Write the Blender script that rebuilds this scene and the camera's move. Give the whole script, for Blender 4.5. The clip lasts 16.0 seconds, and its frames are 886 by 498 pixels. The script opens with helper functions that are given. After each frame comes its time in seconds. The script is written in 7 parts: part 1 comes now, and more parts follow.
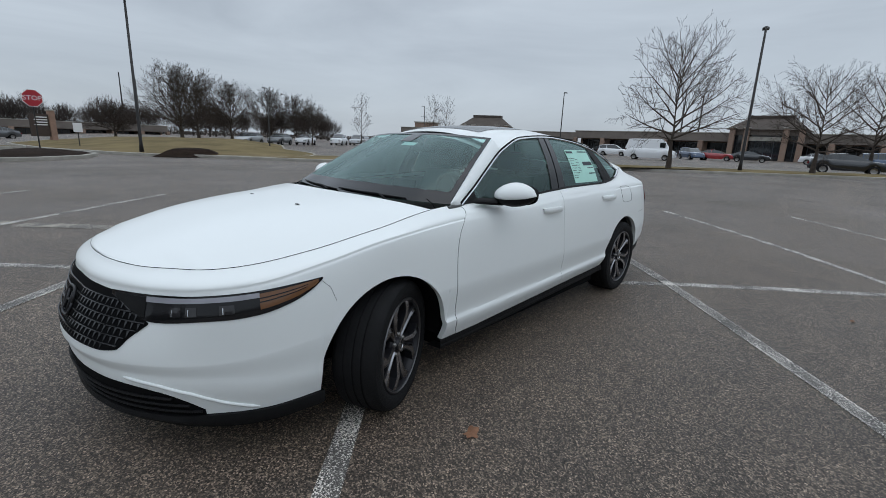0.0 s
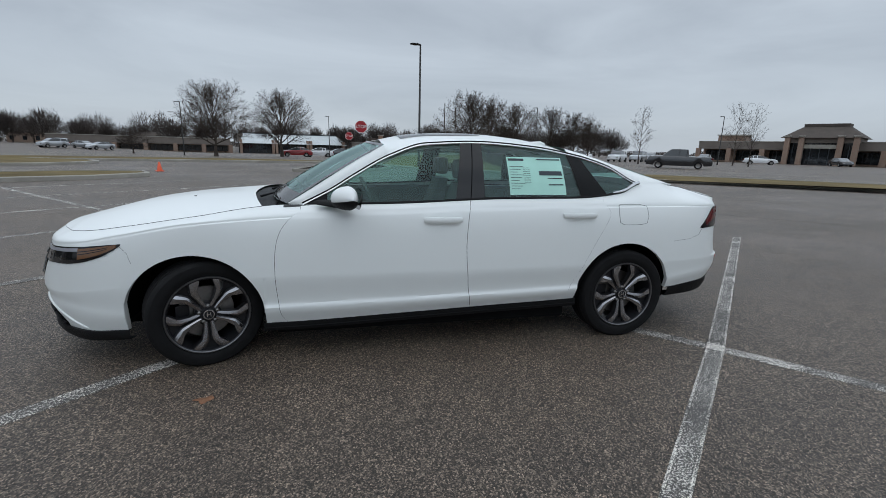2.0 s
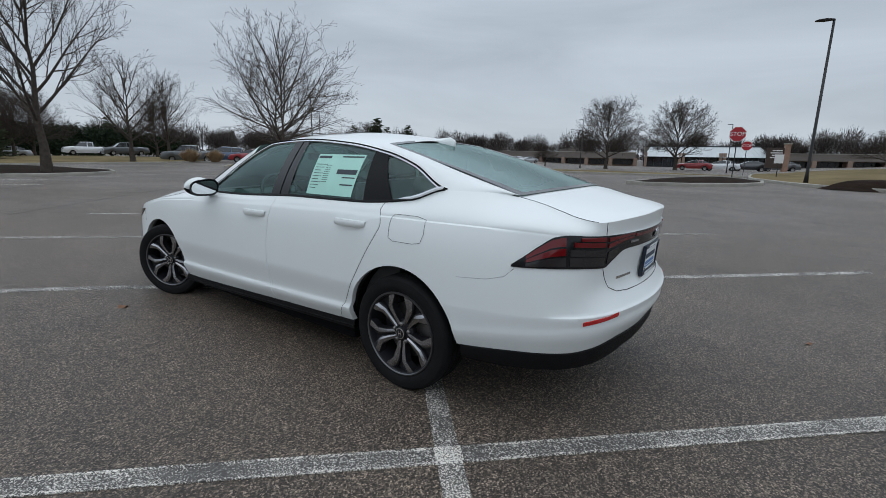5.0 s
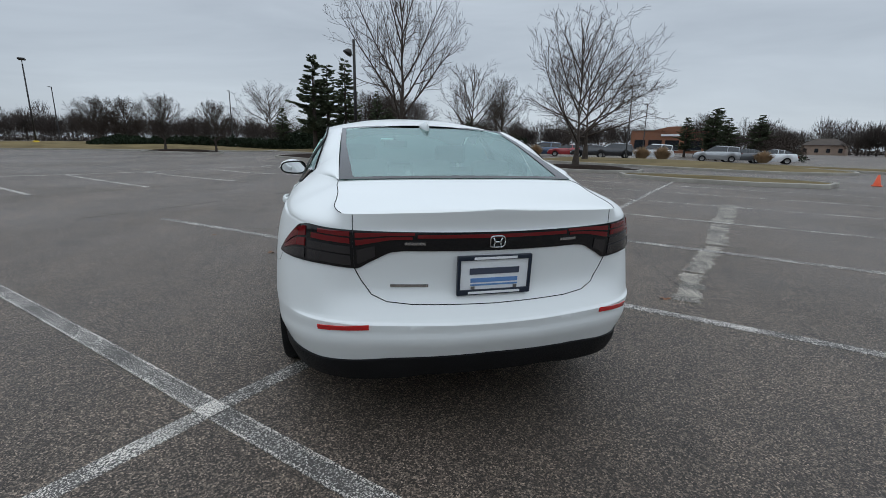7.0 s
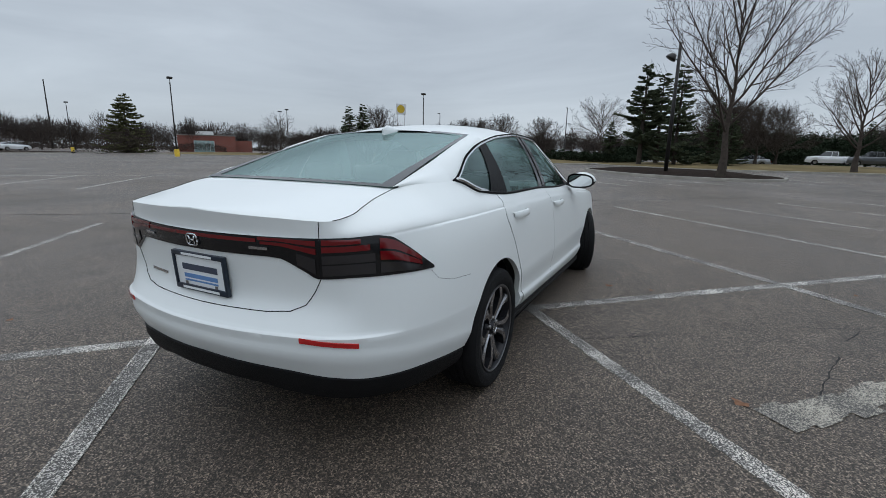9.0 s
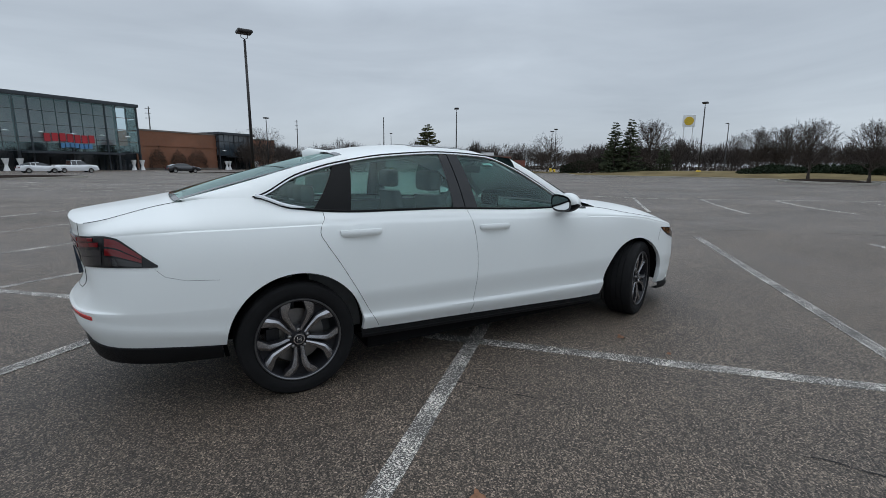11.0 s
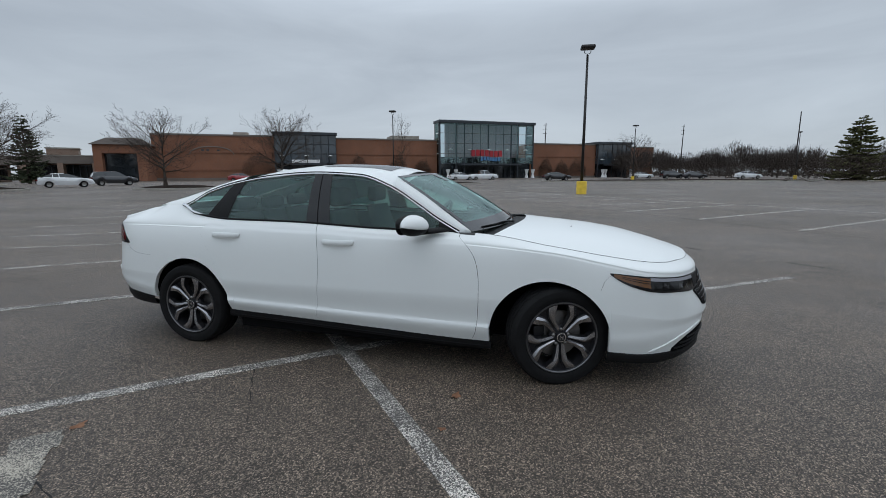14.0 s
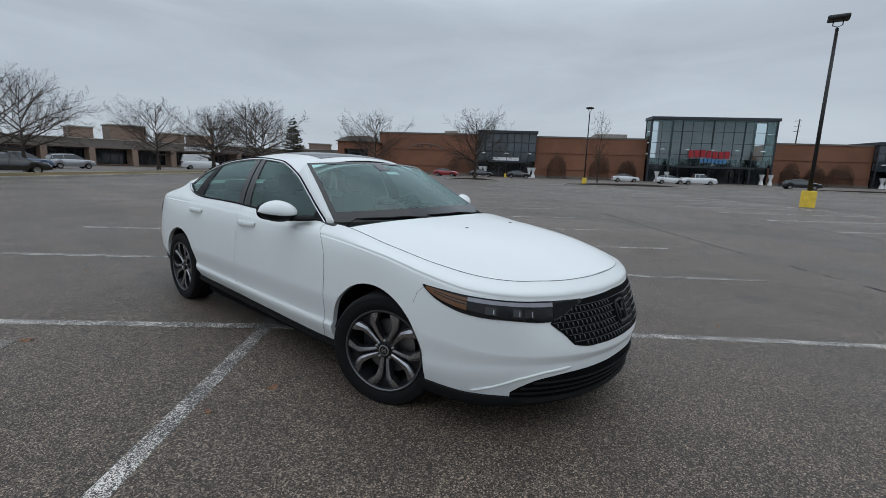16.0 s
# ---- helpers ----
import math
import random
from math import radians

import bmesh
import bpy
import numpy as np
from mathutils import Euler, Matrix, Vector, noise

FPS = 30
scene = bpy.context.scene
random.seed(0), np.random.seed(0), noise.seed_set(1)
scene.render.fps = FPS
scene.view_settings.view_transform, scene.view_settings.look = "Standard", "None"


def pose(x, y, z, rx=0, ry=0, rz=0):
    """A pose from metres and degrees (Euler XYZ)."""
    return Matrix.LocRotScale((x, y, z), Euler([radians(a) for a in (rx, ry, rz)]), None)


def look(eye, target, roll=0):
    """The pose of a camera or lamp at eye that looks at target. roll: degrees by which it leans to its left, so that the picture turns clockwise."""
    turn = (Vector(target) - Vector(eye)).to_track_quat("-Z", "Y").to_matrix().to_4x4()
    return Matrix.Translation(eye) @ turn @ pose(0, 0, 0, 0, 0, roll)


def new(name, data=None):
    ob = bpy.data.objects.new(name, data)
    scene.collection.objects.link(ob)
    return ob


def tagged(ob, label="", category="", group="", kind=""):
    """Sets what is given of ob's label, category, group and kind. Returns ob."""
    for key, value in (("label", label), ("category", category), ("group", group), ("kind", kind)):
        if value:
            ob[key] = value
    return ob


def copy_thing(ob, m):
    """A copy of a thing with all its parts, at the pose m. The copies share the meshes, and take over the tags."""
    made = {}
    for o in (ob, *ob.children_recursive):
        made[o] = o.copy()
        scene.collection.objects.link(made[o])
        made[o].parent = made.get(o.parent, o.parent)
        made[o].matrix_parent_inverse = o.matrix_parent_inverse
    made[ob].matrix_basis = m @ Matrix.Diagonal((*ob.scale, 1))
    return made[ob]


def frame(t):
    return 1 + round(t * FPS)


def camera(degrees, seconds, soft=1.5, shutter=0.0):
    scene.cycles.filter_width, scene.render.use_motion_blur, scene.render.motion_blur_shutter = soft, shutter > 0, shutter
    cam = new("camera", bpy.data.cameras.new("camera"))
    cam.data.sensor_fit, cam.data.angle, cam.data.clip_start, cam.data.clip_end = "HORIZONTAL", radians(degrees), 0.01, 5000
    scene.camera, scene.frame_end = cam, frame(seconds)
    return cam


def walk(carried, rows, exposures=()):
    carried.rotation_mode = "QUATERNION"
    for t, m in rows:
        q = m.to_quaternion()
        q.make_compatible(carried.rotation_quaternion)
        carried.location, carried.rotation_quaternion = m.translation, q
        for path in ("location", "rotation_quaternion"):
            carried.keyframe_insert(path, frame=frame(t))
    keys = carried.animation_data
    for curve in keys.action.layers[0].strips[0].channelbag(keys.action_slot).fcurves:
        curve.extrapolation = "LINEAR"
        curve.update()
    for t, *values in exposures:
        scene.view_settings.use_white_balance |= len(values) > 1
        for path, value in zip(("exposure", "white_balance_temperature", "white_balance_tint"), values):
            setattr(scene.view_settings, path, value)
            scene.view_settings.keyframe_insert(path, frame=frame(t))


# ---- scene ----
cam = camera(88.7, 16.0, 0.75)
PATH = [
    (0, (2.756, 2.399, 1.303), (1.302, 1.107, 0.838), 2.2),
    (0.5, (2.301, 2.854, 1.299), (1.08, 1.338, 0.842), 2.3),
    (1, (1.761, 3.181, 1.304), (0.791, 1.492, 0.85), 2.2),
    (1.5, (1.195, 3.496, 1.308), (0.488, 1.678, 0.865), 2.0),
    (2, (0.565, 3.66, 1.314), (0.126, 1.758, 0.88), 1.5),
    (2.5, (-0.146, 3.776, 1.318), (-0.283, 1.826, 0.896), 0.6),
    (3, (-0.809, 3.719, 1.283), (-0.656, 1.765, 0.886), 0.3),
    (3.2, (-1.05, 3.671, 1.268), (-0.79, 1.728, 0.874), 0.2),
    (5.3, (-3.241, 2.385, 1.289), (-1.954, 0.913, 0.869), 1.0),
    (5.5, (-3.411, 2.202, 1.299), (-2.035, 0.816, 0.873), 1.1),
    (6, (-3.728, 1.716, 1.269), (-2.135, 0.59, 0.828), 1.1),
    (6.5, (-3.975, 1.199, 1.274), (-2.207, 0.375, 0.833), 1.3),
    (7, (-4.107, 0.632, 1.25), (-2.218, 0.155, 0.798), 1.0),
    (7.5, (-4.123, 0.043, 1.246), (-2.179, -0.093, 0.796), 1.0),
    (8, (-4.033, -0.544, 1.226), (-2.095, -0.332, 0.782), 0.9),
    (8.5, (-3.834, -1.109, 1.234), (-1.96, -0.559, 0.801), 1.1),
    (9, (-3.6, -1.657, 1.237), (-1.849, -0.788, 0.816), 1.1),
    (9.2, (-3.456, -1.851, 1.245), (-1.763, -0.87, 0.83), 1.3),
    (11.3, (-1.607, -3.528, 1.285), (-0.764, -1.75, 0.929), 0.2),
    (11.5, (-1.389, -3.613, 1.305), (-0.64, -1.792, 0.95), 0.2),
    (12, (-0.811, -3.824, 1.312), (-0.314, -1.92, 0.958), -0.2),
    (12.5, (-0.221, -3.906, 1.329), (0.009, -1.951, 0.978), -0.3),
    (13, (0.384, -3.971, 1.353), (0.347, -2.002, 1.006), -0.3),
    (13.5, (0.95, -3.883, 1.346), (0.652, -1.935, 1.006), -0.2),
    (14, (1.521, -3.743, 1.354), (0.98, -1.846, 1.023), -0.2),
    (14.5, (2.028, -3.486, 1.341), (1.252, -1.671, 1.019), 0.0),
    (15, (2.509, -3.178, 1.337), (1.525, -1.466, 1.021), 0.6),
    (15.5, (2.936, -2.846, 1.319), (1.776, -1.249, 0.997), 1.4),
    (16, (3.286, -2.48, 1.32), (1.995, -0.993, 0.972), 1.8),
]
EXPOSURE = [(0, .42), (9, .42), (11.5, .41), (13.5, .37), (16, .34)]
walk(cam, [(t, look(eye, target, roll)) for t, eye, target, roll in PATH], EXPOSURE)


# ---- world and light ----
world = bpy.data.worlds.new("world")
scene.world = world
world.use_nodes = True
wn, wl = world.node_tree.nodes, world.node_tree.links
sky = wn.new("ShaderNodeTexSky")
sky.sky_type = "NISHITA"
sky.sun_disc = False
sky.sun_elevation, sky.sun_rotation = radians(84), radians(150)
sky_gain = wn.new("ShaderNodeVectorMath")
sky_gain.operation = "SCALE"
sky_gain.inputs["Scale"].default_value = 0.10
wl.new(sky.outputs[0], sky_gain.inputs[0])
wc = wn.new("ShaderNodeTexCoord")
wmap = wn.new("ShaderNodeMapping")
wmap.inputs["Scale"].default_value = (1.1, 1.1, 5.5)
wl.new(wc.outputs["Generated"], wmap.inputs[0])
cloud = wn.new("ShaderNodeTexNoise")
cloud.inputs["Scale"].default_value = 1.6
cloud.inputs["Detail"].default_value = 6
cloud.inputs["Roughness"].default_value = 0.55
cloud.inputs["Distortion"].default_value = 0.5
wl.new(wmap.outputs[0], cloud.inputs["Vector"])
ramp = wn.new("ShaderNodeValToRGB")
ramp.color_ramp.elements[0].position, ramp.color_ramp.elements[0].color = 0.25, (0.302, 0.342, 0.391, 1)
ramp.color_ramp.elements[1].position, ramp.color_ramp.elements[1].color = 0.75, (0.424, 0.476, 0.532, 1)
wl.new(cloud.outputs["Fac"], ramp.inputs[0])
wmix = wn.new("ShaderNodeMix")
wmix.data_type = "RGBA"
wmix.inputs["Factor"].default_value = 0.93
wl.new(sky_gain.outputs[0], wmix.inputs[6])
wl.new(ramp.outputs[0], wmix.inputs[7])
wl.new(wmix.outputs[2], wn["Background"].inputs[0])
# An overcast sky is brightest overhead.
wsep = wn.new("ShaderNodeSeparateXYZ")
wl.new(wc.outputs["Generated"], wsep.inputs[0])
wrise = wn.new("ShaderNodeMapRange")
wrise.interpolation_type = "SMOOTHSTEP"
for key, v in (("From Min", 0.26), ("From Max", 0.46), ("To Min", 1.0), ("To Max", 1.80)):
    wrise.inputs[key].default_value = v
wl.new(wsep.outputs["Z"], wrise.inputs["Value"])
wl.new(wrise.outputs["Result"], wn["Background"].inputs[1])

sun_data = bpy.data.lights.new("sun", "SUN")
sun_data.energy, sun_data.angle, sun_data.color = 0.25, radians(70), (1.0, 0.98, 0.95)
sun = new("sun", sun_data)
sun.matrix_world = pose(0, 0, 40, 6, 0, 150)

# ---- materials ----
def noise_node(nt, vec, scale, detail=4, rough=0.6):
    n = nt.nodes.new("ShaderNodeTexNoise")
    n.inputs["Scale"].default_value, n.inputs["Detail"].default_value, n.inputs["Roughness"].default_value = scale, detail, rough
    nt.links.new(vec, n.inputs["Vector"])
    return n.outputs["Fac"]


def ramp_node(nt, fac, stops):
    r = nt.nodes.new("ShaderNodeValToRGB")
    while len(r.color_ramp.elements) < len(stops):
        r.color_ramp.elements.new(0.5)
    for e, (p, c) in zip(r.color_ramp.elements, stops):
        e.position, e.color = p, (c[0], c[1], c[2], 1)
    nt.links.new(fac, r.inputs[0])
    return r.outputs[0]


def mix_node(nt, fac, a, b, blend="MIX"):
    m = nt.nodes.new("ShaderNodeMix")
    m.data_type, m.blend_type = "RGBA", blend
    for key, v in ((0, fac), (6, a), (7, b)):
        if hasattr(v, "is_linked"):
            nt.links.new(v, m.inputs[key])
        elif isinstance(v, (int, float)):
            m.inputs[key].default_value = v
        else:
            m.inputs[key].default_value = (v[0], v[1], v[2], 1)
    return m.outputs[2]


def shade(c, k):
    return tuple(min(1, v * k) for v in c)


def surface(name, color, rough=0.5, metal=0.0, var=0.12, scale=3.0, fine=60.0, bump=0.0, coat=0.0, per_object=0.0, spec=0.5):
    """A plain real surface: colour varied at two scales, roughness varied a little, and fine relief."""
    m = bpy.data.materials.new(name)
    m.use_nodes = True
    nt = m.node_tree
    b = nt.nodes["Principled BSDF"]
    tc = nt.nodes.new("ShaderNodeTexCoord")
    big = noise_node(nt, tc.outputs["Object"], scale, 4)
    col = ramp_node(nt, big, [(0.3, shade(color, 1 - var)), (0.7, shade(color, 1 + var))])
    small = noise_node(nt, tc.outputs["Object"], fine, 3)
    col = mix_node(nt, 0.5, col, ramp_node(nt, small, [(0.3, shade((1, 1, 1), 1 - var * 0.8)), (0.7, (1, 1, 1))]), "MULTIPLY")
    if per_object:
        info = nt.nodes.new("ShaderNodeObjectInfo")
        col = mix_node(nt, 1.0, col, ramp_node(nt, info.outputs["Random"], [(0, shade((1, 1, 1), 1 - per_object)), (1, (1, 1, 1))]), "MULTIPLY")
    nt.links.new(col, b.inputs["Base Color"])
    b.inputs["Roughness"].default_value, b.inputs["Metallic"].default_value = rough, metal
    b.inputs["Coat Weight"].default_value, b.inputs["Coat Roughness"].default_value = coat, 0.04
    b.inputs["Specular IOR Level"].default_value = spec
    if bump:
        bn = nt.nodes.new("ShaderNodeBump")
        bn.inputs["Strength"].default_value, bn.inputs["Distance"].default_value = min(1, bump), 0.01
        nt.links.new(small, bn.inputs["Height"])
        nt.links.new(bn.outputs[0], b.inputs["Normal"])
    return m


def asphalt(name, light=1.0):
    m = bpy.data.materials.new(name)
    m.use_nodes = True
    nt = m.node_tree
    b = nt.nodes["Principled BSDF"]
    tc = nt.nodes.new("ShaderNodeTexCoord")
    vec = tc.outputs["Object"]
    grain = noise_node(nt, vec, 120, 4, 0.8)
    vor = nt.nodes.new("ShaderNodeTexVoronoi")
    vor.inputs["Scale"].default_value = 155
    nt.links.new(vec, vor.inputs["Vector"])
    stone = ramp_node(nt, vor.outputs["Color"], [(0.0, (0.013, 0.0102, 0.0079)), (0.35, (0.036, 0.0283, 0.0219)), (0.55, (0.088, 0.0708, 0.0560)), (0.72, (0.205, 0.168, 0.135)), (0.90, (0.425, 0.350, 0.284))])
    col = mix_node(nt, 0.6, stone, ramp_node(nt, grain, [(0.39, (0.14, 0.134, 0.128)), (0.52, (0.79, 0.76, 0.73)), (0.65, (2.4, 2.30, 2.19))]), "MULTIPLY")
    big = noise_node(nt, vec, 0.22, 5, 0.65)
    col = mix_node(nt, 1.0, col, ramp_node(nt, big, [(0.3, shade((0.82, 0.79, 0.76), light)), (0.7, shade((1.22, 1.17, 1.10), light))]), "MULTIPLY")
    mid = noise_node(nt, vec, 2.2, 5, 0.7)
    col = mix_node(nt, 1.0, col, ramp_node(nt, mid, [(0.3, (0.78, 0.78, 0.78)), (0.62, (1.08, 1.07, 1.05))]), "MULTIPLY")
    # lanes polished and stained by traffic, drawn out along the aisles
    turn = nt.nodes.new("ShaderNodeMapping")
    turn.inputs["Rotation"].default_value = (0, 0, radians(-133.5))
    turn.inputs["Scale"].default_value = (0.035, 0.55, 1.0)
    nt.links.new(vec, turn.inputs[0])
    lane = noise_node(nt, turn.outputs[0], 1.0, 3, 0.55)
    col = mix_node(nt, 1.0, col, ramp_node(nt, lane, [(0.34, (0.80, 0.79, 0.77)), (0.5, (1.0, 1.0, 1.0)), (0.66, (1.14, 1.13, 1.11))]), "MULTIPLY")
    # small dark oil spots
    spot = noise_node(nt, vec, 0.9, 2, 0.4)
    col = mix_node(nt, 1.0, col, ramp_node(nt, spot, [(0.22, (0.62, 0.61, 0.60)), (0.30, (1.0, 1.0, 1.0))]), "MULTIPLY")
    nt.links.new(col, b.inputs["Base Color"])
    rg = ramp_node(nt, big, [(0.35, (0.48, 0.48, 0.48)), (0.7, (0.66, 0.66, 0.66))])
    nt.links.new(rg, b.inputs["Roughness"])
    b.inputs["Specular IOR Level"].default_value = 0.46
    bn = nt.nodes.new("ShaderNodeBump")
    bn.inputs["Strength"].default_value, bn.inputs["Distance"].default_value = 0.8, 0.006
    nt.links.new(grain, bn.inputs["Height"])
    nt.links.new(bn.outputs[0], b.inputs["Normal"])
    return m


def worn_paint(name, wear=0.5, tint=(0.74, 0.70, 0.635)):
    """White road paint, worn through to the stones of the asphalt."""
    m = bpy.data.materials.new(name)
    m.use_nodes = True
    nt = m.node_tree
    b = nt.nodes["Principled BSDF"]
    tc = nt.nodes.new("ShaderNodeTexCoord")
    vec = tc.outputs["Object"]
    fine = noise_node(nt, vec, 130, 4, 0.75)
    mid = noise_node(nt, vec, 3.0, 4, 0.6)
    add = nt.nodes.new("ShaderNodeMath")
    add.operation = "MULTIPLY_ADD"
    nt.links.new(mid, add.inputs[0])
    add.inputs[1].default_value = 0.28
    nt.links.new(fine, add.inputs[2])
    k = 0.55 + wear * 0.22
    mask = ramp_node(nt, add.outputs[0], [(k - 0.025, (0, 0, 0)), (k + 0.025, (1, 1, 1))])
    dark = ramp_node(nt, fine, [(0.3, (0.035, 0.033, 0.03)), (0.7, (0.12, 0.11, 0.10))])
    col = mix_node(nt, mask, dark, tint)
    nt.links.new(col, b.inputs["Base Color"])
    b.inputs["Roughness"].default_value = 0.75
    return m


def glass_mat(name, tint=(0.75, 0.85, 0.82), rough=0.0, see=0.75, ior=1.9):
    """Thin tinted glass: partly clear, partly mirror by its gloss."""
    m = bpy.data.materials.new(name)
    m.use_nodes = True
    nt = m.node_tree
    out = nt.nodes["Material Output"]
    nt.nodes.remove(nt.nodes["Principled BSDF"])
    clear = nt.nodes.new("ShaderNodeBsdfTransparent")
    clear.inputs[0].default_value = (tint[0] * see, tint[1] * see, tint[2] * see, 1)
    gloss = nt.nodes.new("ShaderNodeBsdfGlossy")
    gloss.inputs["Roughness"].default_value = rough
    gloss.inputs["Color"].default_value = (0.74, 0.95, 0.92, 1)
    fr = nt.nodes.new("ShaderNodeFresnel")
    fr.inputs["IOR"].default_value = ior
    mx = nt.nodes.new("ShaderNodeMixShader")
    nt.links.new(fr.outputs[0], mx.inputs[0])
    nt.links.new(clear.outputs[0], mx.inputs[1])
    nt.links.new(gloss.outputs[0], mx.inputs[2])
    nt.links.new(mx.outputs[0], out.inputs[0])
    return m


def lens_mat(name, color, rough=0.05):
    m = surface(name, color, rough, 0.0, 0.05, 8, 90, 0, 0.3)
    return m


PAINT_WHITE = surface("pearl_white_paint", (0.785, 0.81, 0.795), 0.45, 0.0, 0.012, 0.8, 220, 0, 0.35)
BLACK_PLASTIC = surface("black_plastic", (0.007, 0.007, 0.0075), 0.55, 0, 0.2, 6, 300, 0.2, spec=0.16)
BLACK_GLOSS = surface("gloss_black_trim", (0.008, 0.008, 0.009), 0.12, 0, 0.1, 5, 200, 0, 0.15, spec=0.35)
GAP = surface("shadow_gap", (0.005, 0.005, 0.0055), 0.9, 0, 0.1, 5, 80, spec=0.1)
RUBBER = surface("tyre_rubber", (0.009, 0.009, 0.0095), 0.75, 0, 0.25, 9, 160, 0.3, spec=0.18)
ALLOY = surface("machined_alloy", (0.36, 0.355, 0.365), 0.22, 1.0, 0.06, 10, 240)
ALLOY_DARK = surface("dark_grey_alloy", (0.022, 0.022, 0.025), 0.32, 0.3, 0.1, 10, 200, spec=0.35)
CHROME = surface("chrome_trim", (0.62, 0.63, 0.64), 0.12, 1.0, 0.04, 10, 200)
GLASS_SCREEN = glass_mat("green_screen_glass", (0.60, 0.92, 0.87), 0.0, 0.95, 1.8)
GLASS_BACK = glass_mat("hazy_rear_glass", (0.70, 0.92, 0.88), 0.0, 0.85, 3.7)
STEEL = surface("brake_steel", (0.28, 0.27, 0.26), 0.45, 1.0, 0.15, 18, 200)
GLASS_FRONT = glass_mat("clear_green_glass", (0.64, 0.94, 0.88), 0.0, 0.95, 1.6)
GLASS_REAR = glass_mat("tinted_glass", (0.62, 0.90, 0.85), 0.0, 0.93, 1.65)
TAIL_RED = lens_mat("red_lens", (0.13, 0.004, 0.006))
TAIL_BRIGHT = lens_mat("bright_red_reflector", (0.55, 0.02, 0.02), 0.15)
SMOKED = lens_mat("smoked_lens", (0.02, 0.019, 0.02))
CLEAR_GREY = lens_mat("grey_lamp_lens", (0.022, 0.020, 0.021), 0.10)
AMBER = lens_mat("amber_lens", (0.15, 0.065, 0.026), 0.15)
SILVER = surface("silver_reflector", (0.65, 0.66, 0.68), 0.18, 1.0, 0.06, 14, 90)
DRL = surface("pale_lamp_strip", (0.30, 0.30, 0.33), 0.3, 0.2, 0.05, 12, 90)
RIM_GREY = surface("grey_rim_edge", (0.16, 0.16, 0.165), 0.3, 0.9, 0.08, 10, 200)
SEAT = surface("dark_seat_cloth", (0.11, 0.114, 0.112), 0.85, 0, 0.2, 9, 240, 0.3)
DASH = surface("dark_dashboard_vinyl", (0.08, 0.083, 0.082), 0.6, 0, 0.2, 7, 260, 0.3)
HEADLINER = surface("grey_headliner", (0.55, 0.55, 0.54), 0.9, 0, 0.06, 6, 240, 0.2)
STICKER = surface("pale_green_paper", (0.42, 0.72, 0.62), 0.6, 0, 0.04, 6, 80)
PAPER = surface("white_paper", (0.78, 0.80, 0.80), 0.6, 0, 0.04, 6, 80)
INK = surface("dark_ink", (0.03, 0.04, 0.05), 0.6, 0, 0.1, 6, 80)
INK_BLUE = surface("blue_ink", (0.12, 0.25, 0.5), 0.6, 0, 0.1, 6, 80)

# ---- building helpers ----
def thing(name, label, category, group="", kind=""):
    """An empty at the world's origin that parents the parts of one thing."""
    return tagged(new(name), label, category, group, kind)


def part(name, bm, material, parent=None, label="", smooth=None):
    """Link a bmesh as one mesh object under a thing or a part. smooth: the angle in degrees below which edges shade smooth."""
    if smooth is not None:
        lim = radians(smooth)
        for f in bm.faces:
            f.smooth = True
        for e in bm.edges:
            if len(e.link_faces) == 2 and e.calc_face_angle(0) > lim:
                e.smooth = False
    me = bpy.data.meshes.new(name)
    bm.to_mesh(me)
    bm.free()
    me.materials.append(material)
    ob = new(name, me)
    if parent is not None:
        ob.parent = parent
    if label:
        tagged(ob, label)
    return ob


def add_box(bm, x0, x1, y0, y1, z0, z1, m=None, bevel=0.0):
    r = bmesh.ops.create_cube(bm, size=1, matrix=Matrix.LocRotScale(((x0 + x1) / 2, (y0 + y1) / 2, (z0 + z1) / 2), None, (x1 - x0, y1 - y0, z1 - z0)))
    vs = r["verts"]
    if bevel:
        es = list({e for v in vs for e in v.link_edges})
        g = bmesh.ops.bevel(bm, geom=es, offset=bevel, segments=2, affect="EDGES", profile=0.6)
        vs = list({v for f in g["faces"] for v in f.verts} | {v for v in vs if v.is_valid})
    if m is not None:
        bmesh.ops.transform(bm, matrix=m, verts=vs)
    return vs


def box_bm(*a, **k):
    bm = bmesh.new()
    add_box(bm, *a, **k)
    return bm


def add_tube(bm, pts, radii, sides=6, caps=True):
    """A tube along points, with one radius or one for each point."""
    pts = [Vector(p) for p in pts]
    if isinstance(radii, (int, float)):
        radii = [radii] * len(pts)
    rings, side = [], None
    for i, p in enumerate(pts):
        d = (pts[min(i + 1, len(pts) - 1)] - pts[max(i - 1, 0)])
        if d.length < 1e-9:
            d = Vector((0, 0, 1))
        d.normalize()
        if side is None:
            side = d.cross(Vector((0, 0, 1)) if abs(d.z) < 0.9 else Vector((1, 0, 0))).normalized()
        else:
            side = (side - d * side.dot(d))
            side = side.normalized() if side.length > 1e-6 else d.orthogonal().normalized()
        up = d.cross(side)
        rings.append([bm.verts.new(p + (side * math.cos(a) + up * math.sin(a)) * radii[i]) for a in (2 * math.pi * k / sides for k in range(sides))])
    for a, b in zip(rings, rings[1:]):
        for k in range(sides):
            bm.faces.new((a[k], a[(k + 1) % sides], b[(k + 1) % sides], b[k]))
    if caps and sides > 2:
        bm.faces.new(rings[0][::-1])
        bm.faces.new(rings[-1])


